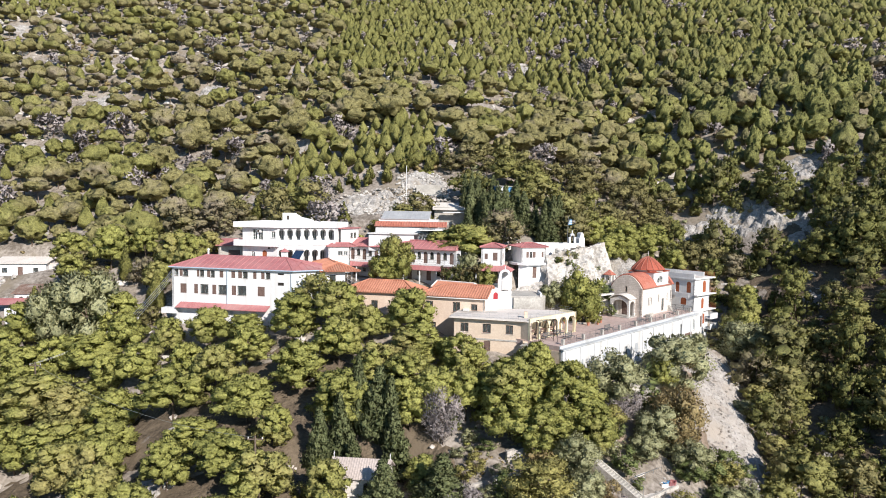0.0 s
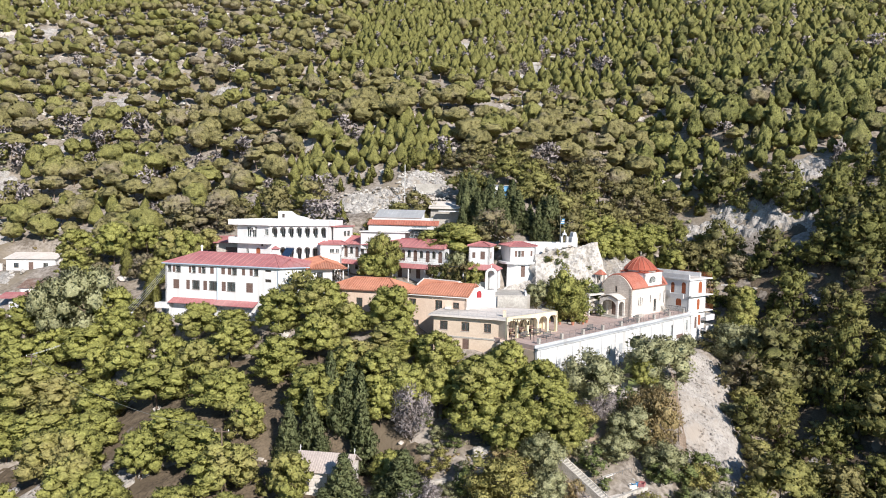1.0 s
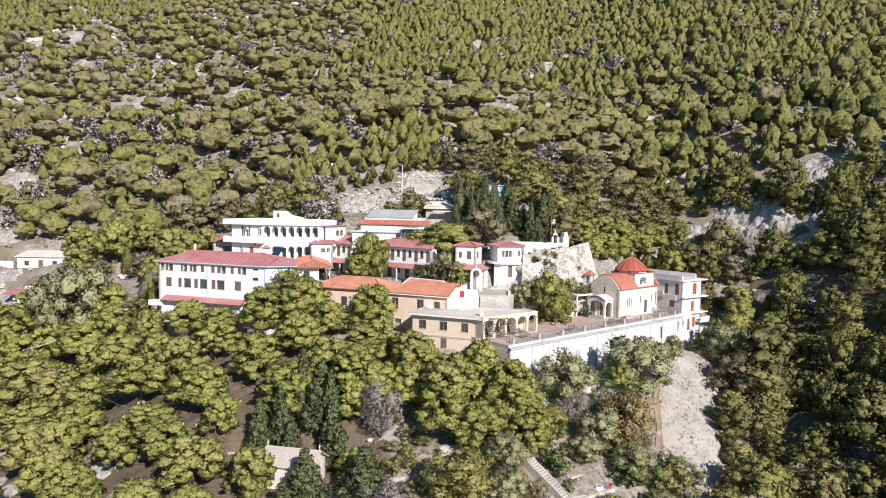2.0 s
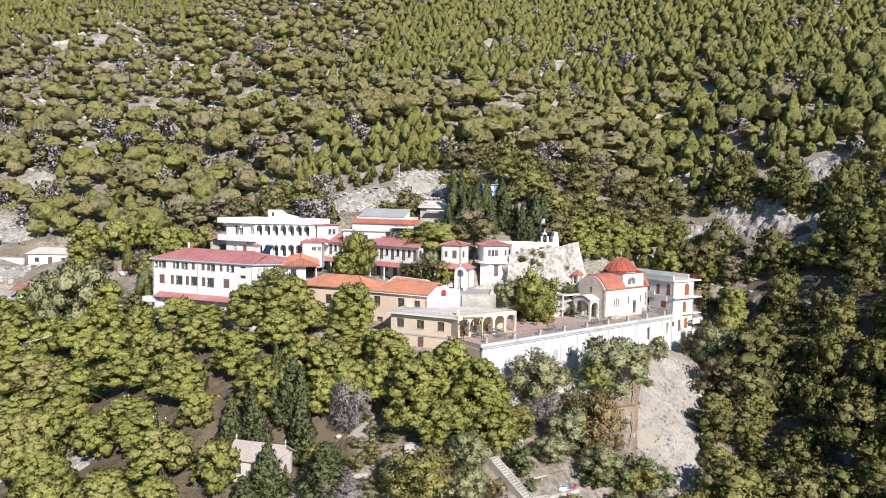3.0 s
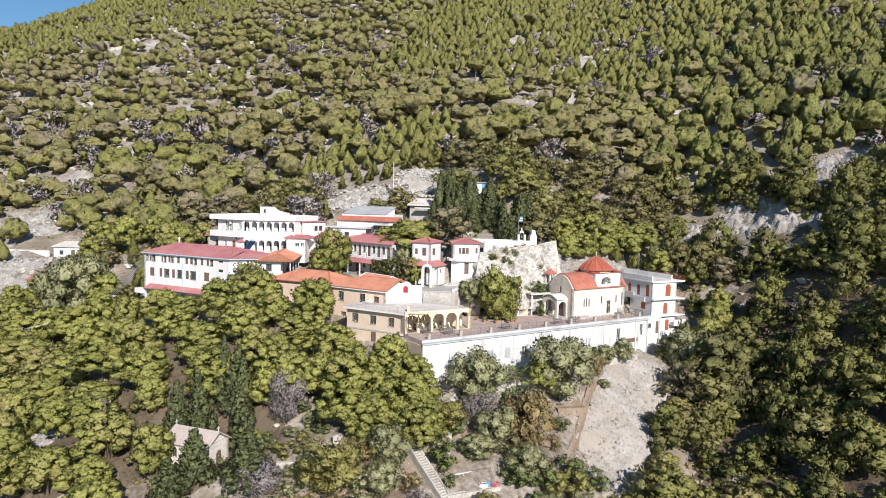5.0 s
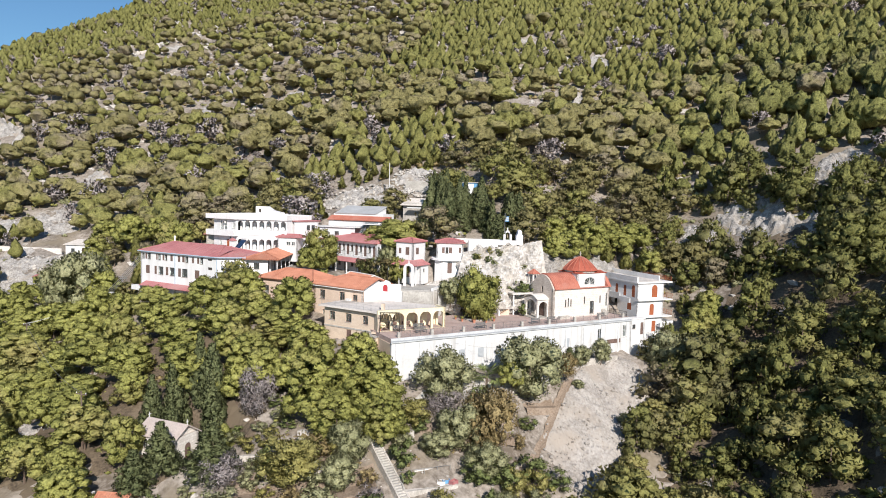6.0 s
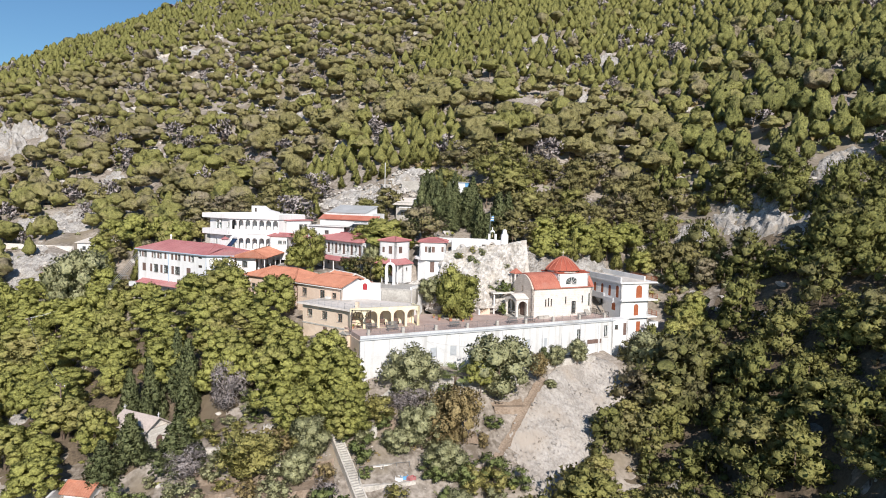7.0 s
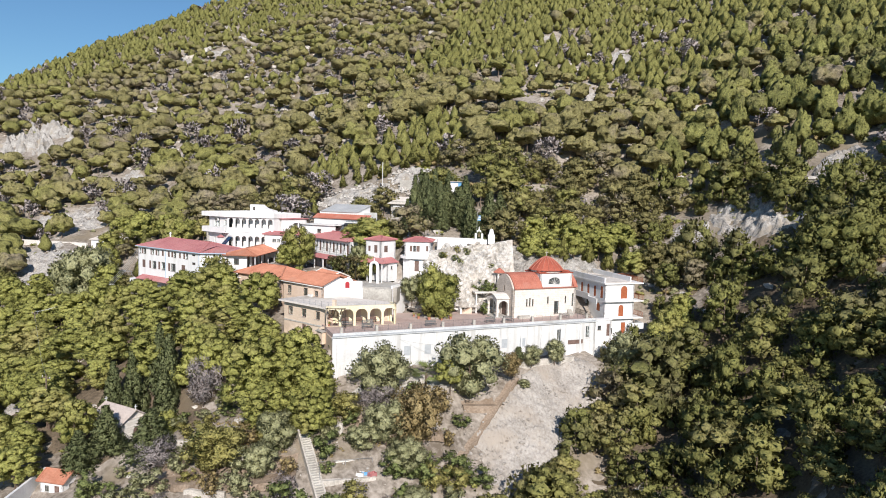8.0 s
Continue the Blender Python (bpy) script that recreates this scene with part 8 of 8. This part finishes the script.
for x, y, tall, wide in ((-2.6, 77.6, 2.2, 3.0), (0.4, 79.4, 1.8, 2.6), (3.2, 78.0, 2.4, 3.2), (-5.6, 77.4, 1.6, 2.4), (5.6, 75.6, 2.0, 2.8), (4.4, 81.4, 1.6, 2.4), (-1.0, 81.6, 2.2, 3.0), (7.4, 79.0, 1.8, 2.8), (-8.6, 76.4, 1.8, 2.6), (2.0, 76.2, 1.4, 2.2), (-12.6, 77.2, 2.0, 2.8), (-15.6, 75.2, 2.4, 3.0), (1.8, 86.4, 2.2, 3.2), (4.2, 84.4, 2.0, 3.0), (-1.6, 87.6, 2.4, 3.0), (6.0, 83.0, 1.8, 2.8), (2.4, 81.8, 1.6, 2.6), (4.8, 79.6, 2.0, 3.0)):
    species = ("small_green", "small_olive", "small_shrub")[len(TREES) % 3]
    plant(species, "garden_shrub", x, y, tall, wide)

for species, x, y, tall, wide in (("small_green", 35.1, 86.4, 3.6, 5.2), ("small_green", 38.6, 90.0, 4.0, 5.4), ("small_green", 41.6, 91.6, 3.0, 4.4), ("small_green", 32.2, 84.6, 3.0, 4.4), ("small_olive", 30.8, 88.0, 2.4, 3.4), ("small_shrub", 27.6, 88.6, 2.2, 3.2), ("small_green", 19.6, 83.6, 2.0, 2.4), ("small_olive", 21.4, 84.4, 2.0, 2.8), ("small_green", 17.2, 80.6, 2.2, 3.2), ("small_green", 23.4, 87.6, 2.2, 3.2), ("small_shrub", 14.9, 80.2, 2.6, 3.6), ("small_green", 24.6, 80.4, 1.6, 2.4)):
    plant(species, "garden_shrub", x, y, tall, wide)

taken = [(x, y) for x, y, _ in TREES]
fill = spaced(np.random.default_rng(3), 3000, -78, 15, 64, 108, 5.7, 1.0, taken)
fill += spaced(np.random.default_rng(6), 1500, -80, -46, 106, 135, 4.8, 1.2, taken)
for x, y in fill:
    s = plant_rng.uniform(6.0, 9.2)
    if y > 97 and -46 < x < -19:
        s = min(s, 0.85 * (0.2 - float(height(x, y))))
        if s < 2.5:
            continue
    plant("pine" if plant_rng.uniform() < 0.95 else "young", "pine_tree", x, y, s * plant_rng.uniform(0.85, 1.1), s * plant_rng.uniform(0.8, 1.05))


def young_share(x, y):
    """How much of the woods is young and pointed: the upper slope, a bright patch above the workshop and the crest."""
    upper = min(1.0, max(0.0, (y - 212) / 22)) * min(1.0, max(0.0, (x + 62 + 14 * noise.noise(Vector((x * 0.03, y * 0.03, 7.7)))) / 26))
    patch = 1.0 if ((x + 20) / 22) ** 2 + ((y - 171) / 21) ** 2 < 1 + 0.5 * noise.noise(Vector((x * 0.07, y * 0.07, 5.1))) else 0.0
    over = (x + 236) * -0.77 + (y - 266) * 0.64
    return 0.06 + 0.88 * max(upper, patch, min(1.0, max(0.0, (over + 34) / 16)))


def woods():
    """The pine woods of the hillside, too many to count."""
    rng = np.random.default_rng(11)
    taken = [(x, y) for x, y, _ in TREES]
    spots = spaced(rng, 18000, -330, 190, 62, 205, 3.9, 1.0, taken)
    spots += spaced(rng, 5000, 50, 120, 64, 150, 3.3, 0.6, spots + taken)
    spots += spaced(rng, 6000, 40, 130, 150, 262, 3.4, 0.5, spots + taken)
    spots += spaced(rng, 30000, -330, 190, 207, 425, 3.4, 1.0)
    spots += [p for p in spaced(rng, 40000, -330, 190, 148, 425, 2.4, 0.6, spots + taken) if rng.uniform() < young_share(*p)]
    kinds = {"woods": ([], [], WOODS, "dense green pine woods on the hillside"), "ravine_woods": ([], [], SHADE_TONED_PINE, "pine woods along the ravine with shade put into their colour"), "green_woods": ([], [], HILL_PINE, "fresher green pines among the hillside woods"), "young_woods": ([], [], PINE_YOUNG, "bright young pine woods on the upper slope"), "bare_woods": ([], [], DEAD, "grey leafless trees among the pines")}
    models = {"woods": [], "green_woods": [], "ravine_woods": [], "young_woods": [], "bare_woods": []}
    for k in range(6):
        r = np.random.default_rng(900 + k)
        models["woods"].append(crown_hull(r, ("dome", "umbrella", "dome")[k % 3], 3, 110, 0.036))
        models["young_woods"].append(crown_hull(r, "spire", 2, 26, 0.05))
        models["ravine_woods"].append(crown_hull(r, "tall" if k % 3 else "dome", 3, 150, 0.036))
        models["bare_woods"].append(leaves(r, crown_clumps(r, "round", 12), 26, 0.05, 0.9, 1.1, 0.0, 2.0))
    for k in range(6):
        r = np.random.default_rng(950 + k)
        form = ("pine", "umbrella", "pine")[k % 3]
        models["woods"].append(leaves(r, crown_clumps(r, form, 20, 4), 36, 0.033, 0.66, 0.7, 0.74, 1.4))
        models["young_woods"].append(leaves(r, crown_clumps(r, "cone", 14), 28, 0.034, 1.5, 0.5, 0.9, 1.5))
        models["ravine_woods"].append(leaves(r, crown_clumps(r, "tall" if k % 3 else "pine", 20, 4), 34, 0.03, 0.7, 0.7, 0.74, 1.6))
        models["bare_woods"].append(leaves(r, crown_clumps(r, "round", 20), 50, 0.03, 0.9, 1.1, 0.0, 2.0))
    for k in range(6):
        r = np.random.default_rng(980 + k)
        models["woods"].append(crown_hull(r, ("dome", "umbrella", "dome")[k % 3], 2, 70, 0.05))
        models["young_woods"].append(crown_hull(r, "spire", 2, 16, 0.06))
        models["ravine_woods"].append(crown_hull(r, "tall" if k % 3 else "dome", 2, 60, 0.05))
        models["bare_woods"].append(leaves(r, crown_clumps(r, "round", 10), 20, 0.06, 0.9, 1.1, 0.0, 2.0))
    models["green_woods"] = models["woods"]
    count = {k: 0 for k in kinds}
    shade = {k: [] for k in kinds}
    trunks_v, trunks_f = [], []
    n_tr = 0
    for x, y in spots:
        if y < 150 and -80 < x < 15 and y < 108:
            continue
        if not (72 - 1.62 * (y - 10) - 12 < x < max(1 + 0.67 * y, 72 + 0.17 * y) + 12):
            continue
        along, over = (x + 236) * 0.64 + (y - 266) * 0.77, (x + 236) * -0.77 + (y - 266) * 0.64
        if over > 60:
            continue
        z = float(height(x, y))
        u = rng.uniform()
        open_ground = noise.noise(Vector((x * 0.035, y * 0.05, 3.1)))
        if open_ground > 0.3 and u < 0.4 and over < -20 and young_share(x, y) < 0.4:
            continue
        young = young_share(x, y)
        if x > 52 and y < 168 and noise.noise(Vector((x * 0.21, y * 0.21, 8.4))) > 0.3:
            continue
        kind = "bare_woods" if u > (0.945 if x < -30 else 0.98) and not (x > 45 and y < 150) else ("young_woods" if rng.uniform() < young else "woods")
        # share of trees that take the shade-darkened needles, rising across the right bank
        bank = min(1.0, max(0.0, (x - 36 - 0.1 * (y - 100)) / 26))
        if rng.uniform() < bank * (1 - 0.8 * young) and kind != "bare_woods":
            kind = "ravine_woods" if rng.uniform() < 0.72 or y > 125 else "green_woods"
        fresh = 0.25 + 0.9 * noise.noise(Vector((x * 0.045, y * 0.045, 11.3))) + (0.35 if y < 165 else 0.0)
        if kind == "woods" and rng.uniform() < fresh:
            kind = "green_woods"
        tall = (3.4 + 3.6 * rng.uniform() ** 1.5) if y > 206 else (4.4 + 4.6 * rng.uniform() ** 1.4)
        if kind == "young_woods":
            tall = rng.uniform(3.8, 6.2)
        if kind == "ravine_woods":
            tall *= rng.uniform(0.7, 1.45)
        wide = tall * (rng.uniform(0.95, 1.3) if kind == "young_woods" else rng.uniform(0.58, 1.0) if kind == "ravine_woods" else rng.uniform(0.88, 1.2))
        distance = math.hypot(x - 40, y - 5)
        v, f, n = models[kind][int(rng.integers(6)) + (6 if distance < 172 else 12 if distance > 265 else 0)]
        a = rng.uniform(0, math.tau)
        rot = np.array(((math.cos(a), -math.sin(a), 0), (math.sin(a), math.cos(a), 0), (0, 0, 1)))
        kinds[kind][0].append((v @ rot.T) * (wide, wide, tall) + (x, y, z - 0.2))
        kinds[kind][1].append(f + count[kind])
        shade[kind].append(n @ rot.T)
        count[kind] += len(v)
        lean = rng.normal(0, 0.25, 2)
        base = np.array([(0.14, 0, -0.5), (-0.08, 0.12, -0.5), (-0.08, -0.12, -0.5), (0.07, 0, tall * 0.75), (-0.04, 0.06, tall * 0.75), (-0.04, -0.06, tall * 0.75)])
        base[3:, :2] += lean
        trunks_v.append(base + (x, y, z))
        trunks_f.append(np.array([(0, 1, 4), (0, 4, 3), (1, 2, 5), (1, 5, 4), (2, 0, 3), (2, 3, 5)]) + n_tr)
        n_tr += 6
    for name, (vs, fs, mat, label) in kinds.items():
        tagged(raw(name, np.concatenate(vs), np.concatenate(fs), mat, normals=np.concatenate(shade[name])), label, "woods", kind="stuff")
    tagged(raw("wood_trunks", np.concatenate(trunks_v), np.concatenate(trunks_f), BARK), "grey-brown trunks of the pine woods", "woods", kind="stuff")


woods()


def stones():
    """Loose boulders and stones over the slopes."""
    rng = np.random.default_rng(21)
    ico = bmesh.new()
    bmesh.ops.create_icosphere(ico, subdivisions=1, radius=1.0)
    v0 = np.array([v.co for v in ico.verts])
    f0 = np.array([[v.index for v in f.verts] for f in ico.faces])
    ico.free()
    vs, fs, n = [], [], 0
    for k in range(4200):
        x, y = rng.uniform(-250, 110), rng.uniform(70, 330)
        open_ground = noise.noise(Vector((x * 0.035, y * 0.05, 3.1)))
        if open_ground < 0.1 and rng.uniform() < 0.55 or not clear(x, y, 0.5):
            continue
        s = (0.35 + 0.9 * rng.uniform() ** 2) * (1 + max(0, (y - 150) / 170))
        bumps = rng.uniform(0.6, 1.3, (len(v0), 1))
        q = v0 * bumps * (s * rng.uniform(0.8, 1.5), s * rng.uniform(0.7, 1.2), s * rng.uniform(0.4, 0.8))
        a = rng.uniform(0, math.tau)
        rot = np.array(((math.cos(a), -math.sin(a), 0), (math.sin(a), math.cos(a), 0), (0, 0, 1)))
        vs.append(q @ rot.T + (x, y, float(height(x, y))))
        fs.append(f0 + n)
        n += len(v0)
    tagged(raw("boulders", np.concatenate(vs), np.concatenate(fs), ROCK), "pale grey boulders scattered on the slope", "rocks", kind="stuff")


stones()


def undergrowth():
    """Low scrub between the trees."""
    rng = np.random.default_rng(31)
    models = []
    for k in range(6):
        r = np.random.default_rng(970 + k)
        clumps = [(r.normal(0, 0.35), r.normal(0, 0.35), r.uniform(0.1, 0.5), r.uniform(0.3, 0.5)) for _ in range(4)]
        models.append(leaves(r, clumps, 9, 0.15, 0.8, 0.6, 0.95, heart=ROUGH))
    sets = {"scrub": ([], [], [], PINE), "grey_scrub": ([], [], [], OLIVE), "dry_scrub": ([], [], [], RUST_LEAF)}
    n = {k: 0 for k in sets}
    for k in range(7500):
        if k >= 6600:
            x, y = rng.uniform(4, 40), rng.uniform(66, 99)
        elif k >= 3600:
            x, y = rng.uniform(-220, 90), rng.uniform(145, 300)
        elif rng.uniform() < 0.45:
            x, y = rng.uniform(48, 125), rng.uniform(62, 190)
        else:
            x, y = rng.uniform(-150, 60), rng.uniform(62, 230)
        if not (72 - 1.62 * (y - 10) - 8 < x < max(1 + 0.67 * y, 72 + 0.17 * y) + 8) or not (garden_clear(x, y) if k >= 6600 else clear(x, y, 0.2)):
            continue
        u = rng.uniform()
        if u < 0.35:
            continue
        kind = "scrub" if u < 0.75 else ("grey_scrub" if u < 0.9 else "dry_scrub")
        v, f, nn = models[int(rng.integers(6))]
        s = rng.uniform(0.6, 1.5) * (0.45 if k >= 6600 else 1.5 if k >= 3600 else 1.4 if x > 48 else 1.0)
        if k >= 3600:
            kind = "grey_scrub" if u < 0.8 else "dry_scrub"
        a = rng.uniform(0, math.tau)
        rot = np.array(((math.cos(a), -math.sin(a), 0), (math.sin(a), math.cos(a), 0), (0, 0, 1)))
        box_of = sets[kind]
        box_of[0].append((v @ rot.T) * (s, s, s * rng.uniform(0.7, 1.1)) + (x, y, float(height(x, y))))
        box_of[1].append(f + n[kind])
        box_of[2].append(nn @ rot.T)
        n[kind] += len(v)
    for name, (vs, fs, ns, mat) in sets.items():
        label = {"scrub": "low green scrub between the pines", "grey_scrub": "low grey-green scrub between the pines", "dry_scrub": "dry brown scrub between the pines"}[name]
        tagged(raw(name, np.concatenate(vs), np.concatenate(fs), mat, normals=np.concatenate(ns)), label, "scrub", kind="stuff")


undergrowth()


def rubble_stones():
    """Broken stones strewn over the rubble slopes and the white rocks near the skyline."""
    rng = np.random.default_rng(47)
    vs, fs, n = [], [], 0
    for cx, cy, hx, hy, many, big, lift in ((-18, 152.5, 10, 5.5, 420, 0.5, 0.5), (-5.5, 160, 6.5, 5.5, 300, 0.5, 0.5), (-199, 306, 3, 3, 8, 1.8, 1.0), (-187, 279, 3, 3, 9, 1.7, 1.0), (-193, 268, 3.5, 3, 10, 1.7, 1.0), (-177, 295, 2.5, 2.5, 6, 1.6, 1.0), (-146, 250, 3, 2, 6, 1.5, 0.8), (-93, 126, 8, 7, 150, 0.5, 0.3), (-118, 149, 10, 6, 150, 0.6, 0.3), (22, 82, 16, 13, 160, 0.22, 0.1)):
        for _ in range(many):
            x, y = cx + hx * rng.uniform(-1, 1), cy + hy * rng.uniform(-1, 1)
            size = big * (0.3 + 0.9 * rng.uniform() ** 2)
            q = BALL * rng.uniform(0.65, 1.25, (len(BALL), 1)) * (size, size * rng.uniform(0.6, 1.3), size * rng.uniform(0.5, 0.9))
            vs.append(q + (x, y, float(height(x, y)) + lift * rng.uniform(0.4, 1.2)))
            fs.append(BALL_F + n)
            n += len(BALL)
    tagged(raw("rubble_stones", np.concatenate(vs), np.concatenate(fs), ROCK), "broken pale stones on the rubble slopes", "stones", kind="stuff")


rubble_stones()


def scree_stones():
    """Loose stones over the scree."""
    rng = np.random.default_rng(41)
    vs, fs, n = [], [], 0
    for _ in range(900):
        a, b = rng.uniform(-14.5, 14.5), rng.normal(0, 2.6)
        c, s = math.cos(radians(78)), math.sin(radians(78))
        x, y = 45.0 + a * c - b * s, 107.5 + a * s + b * c
        size = rng.uniform(0.05, 0.11) + 0.30 * rng.uniform() ** 12
        q = BALL * rng.uniform(0.6, 1.3, (len(BALL), 1)) * (size, size * rng.uniform(0.7, 1.3), size * 0.7)
        vs.append(q + (x, y, float(height(x, y)) + 0.5))
        fs.append(BALL_F + n)
        n += len(BALL)
    tagged(raw("scree_stones", np.concatenate(vs), np.concatenate(fs), SCREE), "loose pale stones on the scree", "stones", kind="stuff")


scree_stones()
